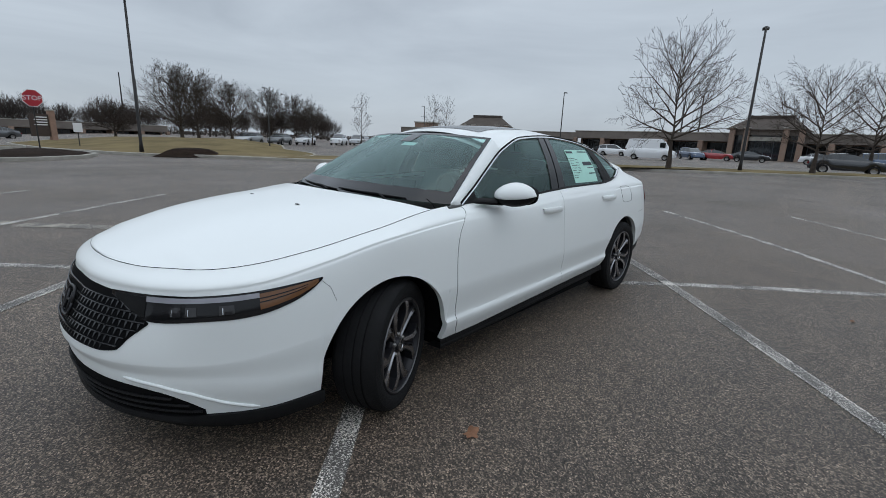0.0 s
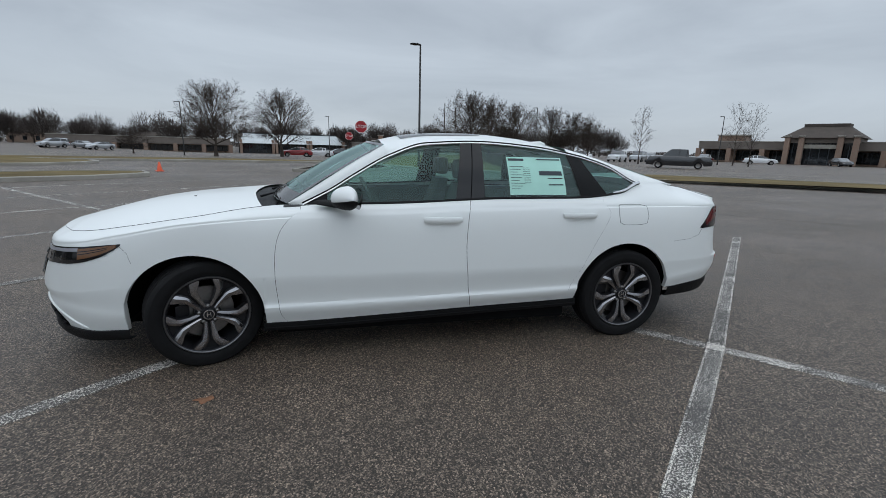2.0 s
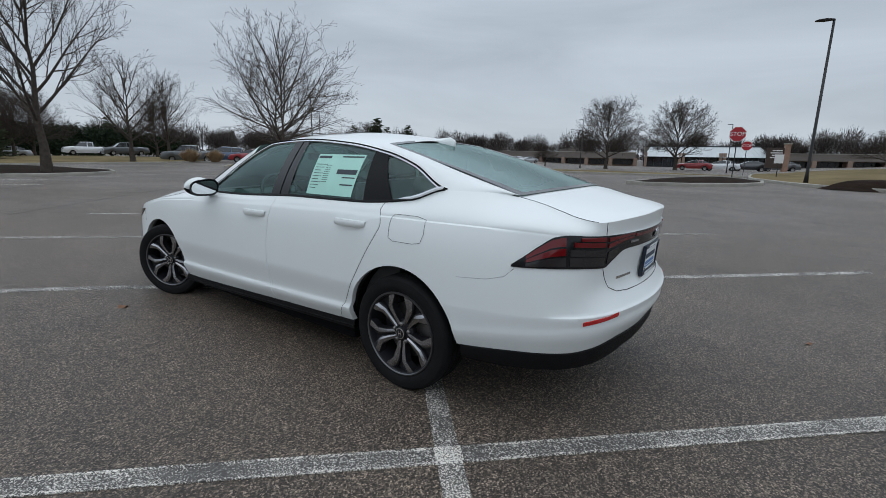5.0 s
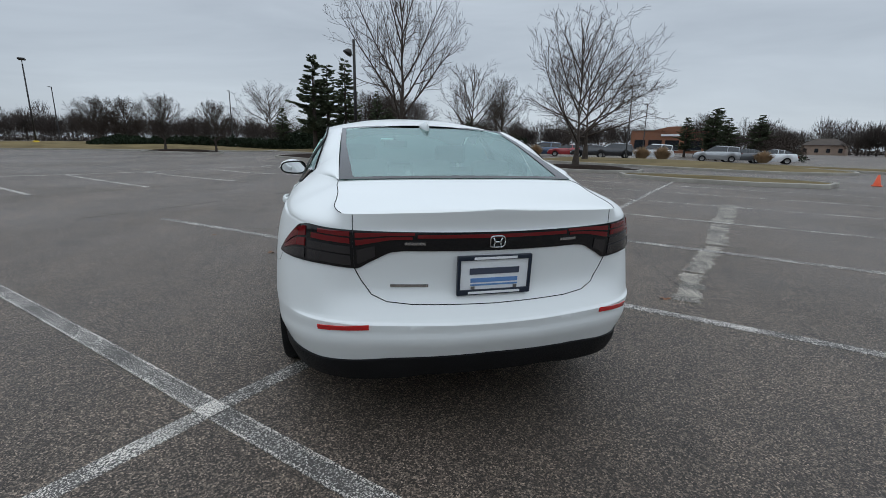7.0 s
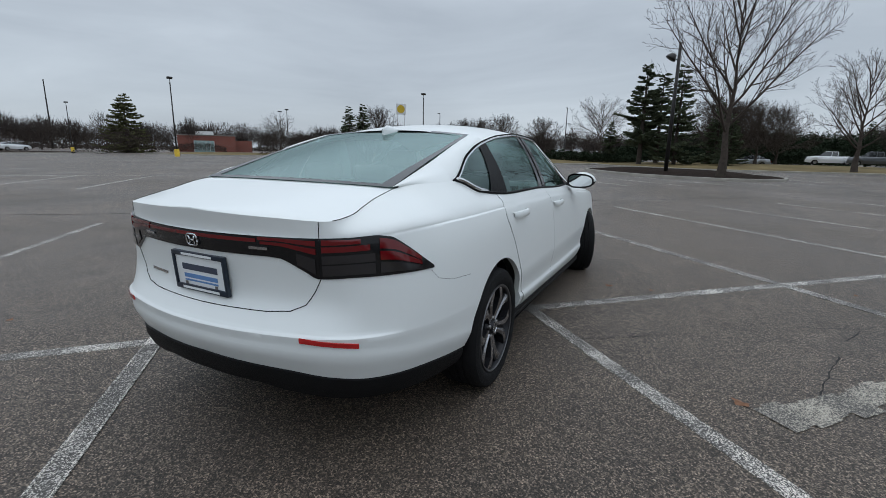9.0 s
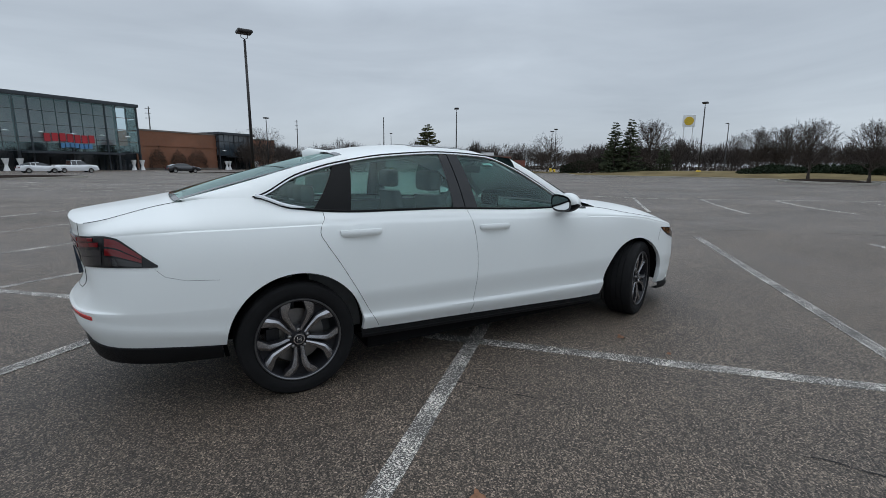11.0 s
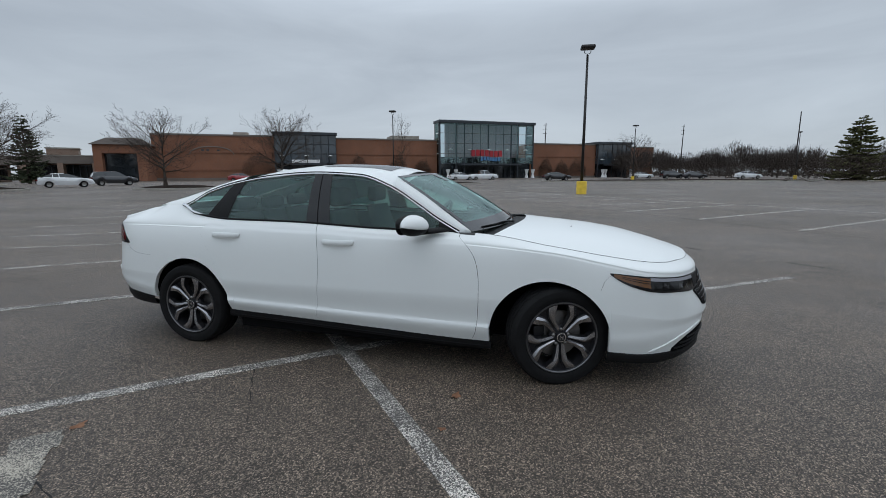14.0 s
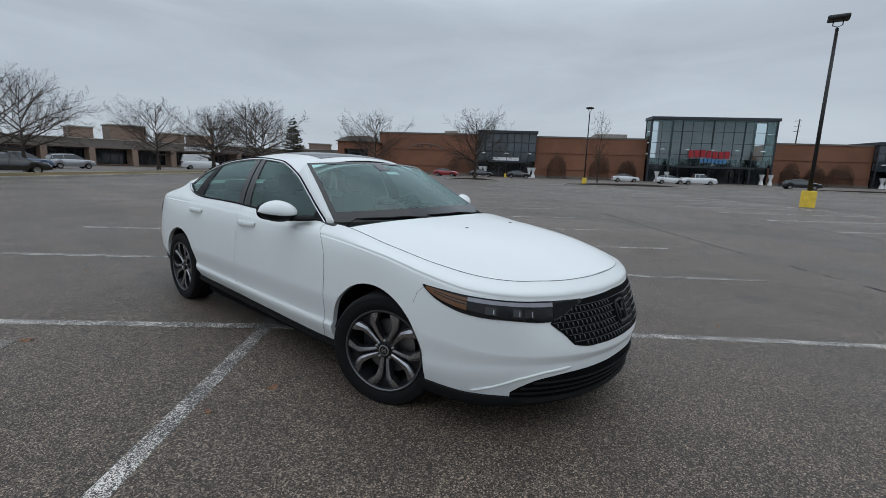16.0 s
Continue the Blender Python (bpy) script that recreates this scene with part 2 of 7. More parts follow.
def add_grid(bm, rows):
    """Faces over rows of points. Returns the vertices, row by row."""
    vs = [[bm.verts.new(p) for p in row] for row in rows]
    for a, b in zip(vs, vs[1:]):
        for k in range(len(a) - 1):
            try:
                bm.faces.new((a[k], a[k + 1], b[k + 1], b[k]))
            except ValueError:
                pass
    return vs


def add_lathe(bm, profile, sides=32, m=None):
    """Turn (radius, y) pairs about the y axis."""
    rings = [[Vector((r * math.cos(a), y, r * math.sin(a))) for a in (2 * math.pi * k / sides for k in range(sides))] for r, y in profile]
    vs = [[bm.verts.new(m @ p if m else p) for p in ring] for ring in rings]
    for a, b in zip(vs, vs[1:]):
        for k in range(sides):
            bm.faces.new((a[k], a[(k + 1) % sides], b[(k + 1) % sides], b[k]))
    return vs


def add_prism(bm, outline, z0, z1):
    """A flat outline of (x, y) raised from z0 to z1, closed on all sides."""
    lo = [bm.verts.new((x, y, z0)) for x, y in outline]
    hi = [bm.verts.new((x, y, z1)) for x, y in outline]
    n = len(outline)
    for k in range(n):
        bm.faces.new((lo[k], lo[(k + 1) % n], hi[(k + 1) % n], hi[k]))
    bm.faces.new(hi)
    bm.faces.new(lo[::-1])


def lerp(a, b, t):
    return a + (b - a) * t


def curve(table):
    """A smooth function through (x, value) pairs: monotone cubic, held flat outside."""
    xs, ys = [float(a) for a, _ in table], [float(b) for _, b in table]
    n = len(xs)
    d = [(ys[i + 1] - ys[i]) / (xs[i + 1] - xs[i]) for i in range(n - 1)]
    m = [d[0]] + [0 if d[i - 1] * d[i] <= 0 else 2 * d[i - 1] * d[i] / (d[i - 1] + d[i]) for i in range(1, n - 1)] + [d[-1]]

    def f(x):
        if x <= xs[0]:
            return ys[0]
        if x >= xs[-1]:
            return ys[-1]
        i = 0
        while x > xs[i + 1]:
            i += 1
        h = xs[i + 1] - xs[i]
        t = (x - xs[i]) / h
        return (ys[i] * (1 + 2 * t) * (1 - t) ** 2 + m[i] * h * t * (1 - t) ** 2 + ys[i + 1] * t * t * (3 - 2 * t) + m[i + 1] * h * t * t * (t - 1))
    return f


# ---- ground, road paint, kerbs, verges ----
ASPHALT = asphalt("asphalt", 1.10)
PAINT_LINE = worn_paint("worn_white_paint", 0.60)
PAINT_RIM = worn_paint("chipped_white_paint", 0.50)
PAINT_EDGE = worn_paint("crisp_white_paint", 0.30)
PAINT_FADED = worn_paint("rubbed_white_paint", 0.68, (0.66, 0.625, 0.57))
PAINT_OLD = worn_paint("old_white_paint", 0.75, (0.42, 0.385, 0.33))
CONCRETE = surface("kerb_concrete", (0.34, 0.32, 0.28), 0.85, 0, 0.22, 1.2, 40, 0.4)
GRASS = surface("winter_grass", (0.165, 0.128, 0.064), 0.95, 0, 0.35, 0.35, 14, 0.5, spec=0.08)
MULCH = surface("dark_mulch", (0.024, 0.016, 0.012), 0.95, 0, 0.4, 2.5, 30, 0.8, spec=0.05)
TAR = surface("tar_crack", (0.012, 0.012, 0.012), 0.8, 0, 0.2, 4, 60, 0.3)


# A shallow drainage dip crosses the lot north of the car: (y, depth).
DIP = ((1.2, 0), (2.0, -.02), (2.8, -.05), (3.6, -.085), (4.4, -.108), (5.2, -.12), (6, -.125), (8, -.125), (9, -.118), (10, -.10), (11, -.078), (12, -.055), (13, -.033), (14, -.015), (15, -.004), (16, 0))
DIP_Y, DIP_Z = [p[0] for p in DIP], [p[1] for p in DIP]


def GZ(x, y):
    """Height of the ground, which falls away gently to the south and dips a little to the north."""
    fall = -.0128 * min(170, max(0, -28 - y)) * min(1, max(0, (x + 25) / 25)) * min(1, max(0, (60 - x) / 25))
    return fall + float(np.interp(y, DIP_Y, DIP_Z)) * min(1, max(0, (24 - abs(x)) / 8))


def on_ground(v):
    return Vector((v.x, v.y, v.z + GZ(v.x, v.y)))


ground_bm = bmesh.new()
add_grid(ground_bm, [[Vector((x, y, GZ(x, y))) for x in (-1500, -300, -60, -25, -24, -16, 0, 16, 24, 35, 60, 300, 1500)] for y in (-1500, -400, -198, -140, -100, -60, -28, 0, *DIP_Y, 60, 300, 1500)])
ground = tagged(part("ground", ground_bm, ASPHALT), "worn grey asphalt of a large parking lot", "ground", "", "structure")


def P(u, w, z=0.0):
    """A point of the parking grid: u along the stall lines, w across them, from a crossing beside the car."""
    return Vector((-.13 + .725 * u - .688 * w, -.73 + .688 * u + .725 * w, z))


def strip(p, q, width, mat, name="stall_line", h=0.004):
    d = (q - p)
    n = Vector((-d.y, d.x, 0)).normalized() * width / 2
    bm = bmesh.new()
    segs = max(1, int(d.length / .4))
    lo = []
    for i in range(segs + 1):
        c = p + d * (i / segs)
        lo.append([on_ground(v) for v in (c - n, c - n * .9 + Vector((0, 0, h)), c + n * .9 + Vector((0, 0, h)), c + n)])
    add_grid(bm, lo)
    return part(name, bm, mat, ground)


STALL = 2.68
strip(P(0, -17), P(0, 24), 0.11, PAINT_LINE)
for n in range(-6, 9):
    near, w, far = STALL * n + (.1 if n < 0 else 0), STALL * n - (.11 if n < 0 else 0), STALL * n - (.14 if n else .16)
    if n in (1, -1):
        # painted twice: two sharp edges stand on either side of a worn middle
        for p, q in ((P(-5.3, near, .001), P(0, w, .001)), (P(0, w, .001), P(6.2, far, .001))):
            side = Vector((-(q - p).y, (q - p).x, 0)).normalized() * .048
            strip(p, q, 0.085, PAINT_FADED, "stall_line")
            strip(p + side, q + side, 0.015, PAINT_RIM, "stall_line_edge", .005)
            strip(p - side, q - side, 0.015, PAINT_RIM, "stall_line_edge", .005)
        continue
    strip(P(-5.3, near, .001), P(0, w, .001), 0.105, PAINT_LINE)
    strip(P(0, w, .001), P(6.2, far, .001), 0.105, PAINT_LINE)
strip(P(-.06, STALL + .0, .003), P(.06, STALL, .003), 0.115, PAINT_EDGE, "line_crossing", .005)
strip(P(18.9, -26), P(18.9, 40), 0.12, PAINT_RIM)
for n in range(-9, 15):
    strip(P(12.35, 2.7 * n - .15, .001), P(18.9, 2.7 * n - .35, .001), 0.11, PAINT_RIM)
    strip(P(18.9, 2.7 * n - .35, .001), P(25.2, 2.7 * n - .4, .001), 0.105, PAINT_OLD)
for row, wa, wb in ((38.5, -12, 80), (57, 0, 80)):
    strip(P(row, wa), P(row, wb), 0.10, PAINT_OLD)
    for n in range(int(wa / STALL) + 1, int(wb / STALL)):
        strip(P(row - 5.3, STALL * n, .001), P(row + 5.3, STALL * n, .001), 0.10, PAINT_OLD)
for n in range(3, 26):
    strip(P(-21.8, STALL * n, .001), P(-16.6, STALL * n, .001), 0.10, PAINT_OLD)
rnd_arrow = random.Random(5)
PAINT_TAN = worn_paint("tan_remnant_paint", 0.5, (0.44, 0.40, 0.33))
bm = bmesh.new()
for a, b, wd in (((-1.12, -2.24), (-.42, -2.92), .20), ((-.35, -3.0), (.62, -4.2), .22), ((.75, -4.35), (2.1, -5.75), .26), ((2.2, -5.9), (4.3, -8.2), .34)):
    a, b = Vector((*a, 0)), Vector((*b, 0))
    d = (b - a).normalized()
    side = Vector((-d.y, d.x, 0))
    n = int((b - a).length / .075)
    for i in range(n):
        c = a.lerp(b, (i + .5) / n) + side * rnd_arrow.uniform(-.02, .02)
        w0, w1, h = wd * rnd_arrow.uniform(.36, .58), wd * rnd_arrow.uniform(.36, .58), .0045 + .0002 * (i % 2)
        e = d * .055
        bm.faces.new([bm.verts.new(v + Vector((0, 0, h))) for v in (c - side * w0 - e, c + side * w1 - e * 1.1, c + side * w1 * .94 + e, c - side * w0 * .94 + e * .9)])
part("faded_arrow", bm, PAINT_TAN, ground, "worn tan remnant of a painted arrow")


def crack(pts, w=0.012):
    bm = bmesh.new()
    rnd = random.Random(len(pts) * 7 + int(pts[0][0] * 100))
    line = []
    for (x0, y0), (x1, y1) in zip(pts, pts[1:]):
        n = max(2, int(math.hypot(x1 - x0, y1 - y0) / .06))
        for i in range(n):
            line.append((lerp(x0, x1, i / n) + rnd.uniform(-.012, .012), lerp(y0, y1, i / n) + rnd.uniform(-.012, .012)))
    rows = []
    for x, y in line:
        h = w * rnd.uniform(.25, 1) * (1 if noise.noise(Vector((x * 1.7, y * 1.7, 3))) > -.08 else .12)
        rows.append([on_ground(Vector((x - h / 2, y - h / 2, .003))), on_ground(Vector((x + h / 2, y + h / 2, .003)))])
    add_grid(bm, rows)
    part("pavement_crack", bm, TAR, ground)


crack([(-.6, -1.2), (-.39, -1.49), (-.14, -1.82), (.03, -2.1), (.23, -2.3), (.5, -2.75), (.9, -3.6)], .0075)
crack([(-.95, -2.45), (-.63, -2.52), (-.25, -2.66), (.37, -2.9), (.8, -3.15)], .009)
crack([tuple(P(7.5, w)[:2]) for w in (-20, -12, -5, 0, 6, 14, 24, 40)], .05)
crack([tuple(P(12.2, w)[:2]) for w in (-18, -8, 2, 12, 30, 45)], .05)
crack([tuple(P(-8.5, w)[:2]) for w in (-14, -5, 4, 16, 30)], .04)
crack([tuple(P(u, -9.3)[:2]) for u in (-14, -6, 2, 10, 20)], .03)


def raised(name, pts, mat, z=0.16, kerb=True, label="", dome=0.0, stepped=6):
    """A kerbed island or verge: concrete edge and a filled middle that rises a little."""
    pts = [Vector((p[0], p[1], 0)) for p in pts]
    c = sum(pts, Vector()) / len(pts)
    dense = []
    for a, b in zip(pts, pts[1:] + pts[:1]):
        n = max(1, int((b - a).length / 2.0))
        dense += [a.lerp(b, i / n) for i in range(n)]
    for _ in range(2):
        dense = [(dense[i - 1] + dense[i] * 2 + dense[(i + 1) % len(dense)]) / 4 for i in range(len(dense))]
    isl = tagged(new(name), label, "verge" if mat is GRASS else "island", "", "structure")

    def inset(d):
        out = []
        for i, p in enumerate(dense):
            t = (dense[(i + 1) % len(dense)] - dense[i - 1]).normalized()
            n = Vector((-t.y, t.x, 0))
            if n.dot(c - p) < 0:
                n = -n
            out.append(p + n * d)
        return out
    if kerb:
        bm = bmesh.new()
        a, b = dense, inset(.15)
        rows = []
        for i in range(len(dense) + 1):
            p, q = a[i % len(a)], b[i % len(b)]
            rows.append([p + Vector((0, 0, -.02)), p + Vector((0, 0, .13)), p.lerp(q, .15) + Vector((0, 0, .15)), q + Vector((0, 0, .15)), q + Vector((0, 0, .05))])
        add_grid(bm, [[on_ground(v) for v in row] for row in rows])
        part("kerb", bm, CONCRETE, isl, "pale concrete kerb")
    bm = bmesh.new()
    rim = inset(.14 if kerb else 0)
    rows = [[p.lerp(c, t) + Vector((0, 0, (.03 if not kerb else .12) + (z - .12 + dome * math.sin(t * math.pi / 2)) * min(1, t * 2.5) + .03 * dome * noise.noise(p.lerp(c, t) * .6))) for p in rim + rim[:1]] for t in [i / stepped for i in range(stepped + 1)]]
    add_grid(bm, [[on_ground(v) for v in row] for row in rows])
    tidy_dist = 0.001
    bmesh.ops.remove_doubles(bm, verts=bm.verts, dist=tidy_dist)
    part("soil" if mat is MULCH else "turf", bm, mat, isl)
    return isl


def uv(*pairs):
    return [P(u, w) for u, w in pairs]


raised("verge_southwest", uv((-19.4, -14), (-19.2, -4), (-22.2, 7), (-22.5, 75), (-27.5, 75), (-27.5, 9), (-24, -10)), GRASS, .2, True, "yellowed winter grass strip with a concrete kerb")
raised("verge_hill", [(-4.2, -23.2), (-11, -19.5), (-15, -25), (-17, -33), (-24, -46), (-30, -62), (-8, -72), (-1, -46), (-1.5, -30)], GRASS, .3, True, "grassy rise with winter-brown turf", .5)
raised("island_mound", [(-3.2, -22.2), (-8, -21.5), (-10.2, -23.5), (-7, -25.5), (-3.5, -25)], MULCH, .3, False, "dark mulch bed on the grass", .25)
raised("island_stop", [(4.2, -19.5), (2.2, -18.6), (-2.2, -21.5), (-3.2, -26), (-1.8, -29.5), (.3, -28.5), (1.0, -24)], MULCH, .2, True, "kerbed mulch island with a stop sign", .1)
raised("island_end", [(6.2, -15.4), (8.2, -13.6), (12.8, -10.2), (15.6, -11.6), (10.5, -17.5), (7.2, -18.2)], GRASS, .16, True, "narrow kerbed grass strip")
raised("verge_south", [(-2, -33.5), (14, -30.5), (34, -24), (36, -27), (16, -36.5), (-1, -38)], GRASS, .22, True, "kerbed strip of winter grass")
raised("verge_east", [(15, -11.2), (20, -8.3), (22, -12), (16.5, -16.5), (13.5, -14.5)], MULCH, .2, True, "kerbed mulch island under trees", .1)
raised("verge_bank", [(14, -21.5), (31, -15), (42, -25), (36, -31), (24, -32), (13, -27)], GRASS, .2, True, "kerbed lawn of winter grass", .1)
raised("island_northeast", [(23.6, -6.2), (24.2, -1.6), (30, 3.2), (37, 5.8), (39, 3.4), (33, -6.6), (28, -8.2)], MULCH, .25, True, "kerbed mulch island with a lamp and a tree", .15)
raised("verge_northeast", [(46, -22), (43, -3), (50, 5), (60, 9), (78, 4), (80, -30), (60, -34)], GRASS, .25, True, "kerbed lawn under evergreens", .2)
raised("verge_north", [(50.5, 8), (50.8, 15), (50.2, 27), (48.6, 36), (44, 41), (58, 58), (92, 50), (92, 8), (70, 4)], GRASS, .3, True, "grassy rise before a hedge", .5)
raised("island_trees", [(42.5, 9), (41.5, 11.5), (46, 18.6), (50, 19.4), (50.5, 17), (46, 10)], MULCH, .22, True, "kerbed mulch island with young trees", .1)
raised("island_northwest", [(-41, 22), (-47, 19.5), (-56, 18), (-57, 21), (-48, 26), (-42.5, 25)], MULCH, .22, True, "kerbed mulch island with bare trees", .15)
raised("island_mall", [(-21.5, 45), (-17.5, 41), (-9, 51.5), (-10, 56), (-15, 54)], MULCH, .2, True, "kerbed mulch island in the lot", .1)
raised("island_mall", [(-36, 41), (-28, 41.5), (-27, 44), (-31, 46), (-36, 45)], MULCH, .2, True, "kerbed mulch island with a spreading tree", .12)
raised("island_mall", [(-3, 66), (12, 68), (40, 80), (39, 83), (10, 73), (-4, 70)], MULCH, .2, True, "kerbed mulch island in the lot", .1)
raised("island_corner", [(-33, 25.5), (-28.5, 29.5), (-31, 34), (-37, 33.5), (-37, 27.5)], MULCH, .2, True, "kerbed mulch island with a bare tree", .15)
raised("verge_far", [(40, 58), (58, 52), (64, 62), (52, 78), (40, 74)], GRASS, .2, True, "far grass verge with shrubs", .2)
# fallen leaves
LEAF = surface("dry_leaf", (.22, .105, .055), .8, 0, .25, 30, 120, .3)
for x, y, a, s in ((1.28, 1.305, 20, 1.0), (-1.02, -2.10, 70, .9), (2.6, 2.2, 120, .6), (-2.2, 2.6, 10, .55), (.9, -1.6, 200, .5), (-3.3, -1.3, 60, .55), (1.7, -3.3, 30, .5), (.882, -1.227, 80, .8)):
    bm = bmesh.new()
    ring = [Vector((.045 * s * math.cos(t) * (1 + .25 * math.cos(5 * t)), .032 * s * math.sin(t) * (1 + .25 * math.cos(5 * t)), .006 + .008 * s * math.cos(2 * t))) for t in (2 * math.pi * i / 20 for i in range(20))]
    mid = bm.verts.new((0, 0, .007))
    vs = [bm.verts.new(p) for p in ring]
    for i in range(20):
        bm.faces.new((mid, vs[i], vs[(i + 1) % 20]))
    lf = part("leaf", bm, LEAF)
    lf.matrix_basis = pose(x, y, 0.001 + GZ(x, y), 0, 0, a)
    tagged(lf, "curled dry brown leaf lying on the asphalt", "leaf", "fallen leaves")

# ---- trees ----
BARK = surface("grey_brown_bark", (0.07, 0.057, 0.048), 0.92, 0, 0.3, 4, 30, 0.6, spec=0.08)
TWIG = surface("brown_twigs", (0.060, 0.047, 0.040), 0.95, 0, 0.2, 2, 20, spec=0.08)
NEEDLE = surface("dark_green_needles", (0.078, 0.092, 0.056), 0.9, 0, 0.35, 1.5, 12, spec=0.08)
NEEDLE_LIGHT = surface("olive_green_needles", (0.10, 0.102, 0.048), 0.9, 0, 0.35, 1.5, 12, spec=0.08)
SHRUB = surface("dark_hedge_leaf", (0.022, 0.032, 0.018), 0.9, 0, 0.35, 1.5, 12, spec=0.08)
BRUSH = surface("bare_brush", (0.055, 0.043, 0.036), 0.95, 0, 0.3, 1.0, 10, spec=0.08)

# Paler and greyer than BRUSH: the horizon haze is put into this colour.
HAZED_BRUSH = surface("far_bare_woods", (0.075, 0.063, 0.057), 0.95, 0, 0.3, 0.2, 2, spec=0.08)


def bare_tree(seed, height, trunk_r, clear, spread, stems=1, up=0.35, limbs=16, dense=1.0, top=1.15, fork=0.55, droop=0.06, flat=0.0):
    """A leafless tree at the origin: tapered trunk and limbs, and a crown of fine twigs.
    up, top: tilt of the lowest and the highest limbs; fork: how far up the trunk it breaks into limbs; flat: how level the crown's top is."""
    rnd = random.Random(seed)
    wood, twigs = bmesh.new(), bmesh.new()

    def shoot(p, d, length, r, level):
        n = (6, 4, 2, 1)[level]
        pts, rad = [p], [r]
        q, dd = p.copy(), d.copy()
        for i in range(n):
            wob = .10 + .05 * level
            dd = (dd + Vector((rnd.uniform(-wob, wob), rnd.uniform(-wob, wob), rnd.uniform(-wob, wob) + droop))).normalized()
            q = q + dd * (length / n)
            pts.append(q.copy())
            rad.append(max(.006, r * (1 - .85 * (i + 1) / n)))
        if level < 2:
            add_tube(wood, pts, rad, 5 if level == 0 else 4, False)
        else:
            add_tube(twigs, pts, [max(.0065, x) for x in rad], 3, False)
        if level >= 3:
            return
        kids = int(length * (2.7, 3.9, 5.2)[level] * dense + rnd.random())
        for k in range(kids):
            t = (.14 + .85 * (k + rnd.random()) / kids) * n
            i = min(int(t), n - 1)
            base = pts[i].lerp(pts[i + 1], t - i)
            axis = (pts[i + 1] - pts[i]).normalized()
            side = axis.orthogonal().normalized()
            side.rotate(Matrix.Rotation(rnd.uniform(0, 2 * math.pi), 3, axis))
            ang = rnd.uniform(.45, .85)
            nd = (axis * math.cos(ang) + side * math.sin(ang)).normalized()
            want = (length * rnd.uniform(.42, .60), length * rnd.uniform(.38, .55), rnd.uniform(.22, .45))[level] * (1.12 - .5 * t / n)
            if want > .12:
                shoot(base, nd, want, max(.006, rad[i] * (.5, .5, .6)[level]), level + 1)
    for s in range(stems):
        a = 2 * math.pi * s / max(1, stems) + rnd.random()
        lean = Vector((math.cos(a), math.sin(a), 0)) * (.0 if stems == 1 else rnd.uniform(.18, .36))
        tip = Vector((lean.x * height * .5, lean.y * height * .5, height * (.86 if stems == 1 else rnd.uniform(.66, .88))))
        n = 9
        pts = [Vector((lean.x * .3, lean.y * .3, -.1)).lerp(tip, i / n) + Vector((rnd.uniform(-.07, .07), rnd.uniform(-.07, .07), 0)) * (i > 0) * height / 9 for i in range(n + 1)]
        rad = [trunk_r * (1.35 if i == 0 else 1.0) * max(.06, 1 - (.6 * min(1, i / n / fork) + .4 * (i / n) ** .8 * (i / n > fork * .3))) + .010 for i in range(n + 1)]
        add_tube(wood, pts, rad, 8, False)
        for k in range(limbs):
            g = (k + rnd.random() * .8) / limbs
            f = min(.97, clear + (1 - clear) * g ** 1.3 * (1 - .3 * flat))
            i = min(int(f * n), n - 1)
            base = pts[i].lerp(pts[i + 1], f * n - i)
            a2 = k * 2.4 + rnd.uniform(-.4, .4)
            tilt = lerp(up, top, g ** .8) + rnd.uniform(-.1, .1)
            # limbs end on a rounded crown
            half = height * (1 - clear) / 2
            mid = height * clear + half * .92
            lo, hi = .3, spread * 1.5
            for _ in range(14):
                m = (lo + hi) / 2
                z, h = base.z + m * math.sin(tilt) + .12 * m, m * math.cos(tilt)
                if (h / spread) ** 2 + (abs(z - mid) / half) ** (2 + 2 * flat) < 1:
                    lo = m
                else:
                    hi = m
            d = Vector((math.cos(a2) * math.cos(tilt), math.sin(a2) * math.cos(tilt), math.sin(tilt)))
            if stems > 1:
                d = (d + lean * .8).normalized()
            shoot(base, d, max(.5, lo) * rnd.uniform(.82, 1.04), max(.016, trunk_r * lerp(.42, .2, g)), 0)
    return wood, twigs


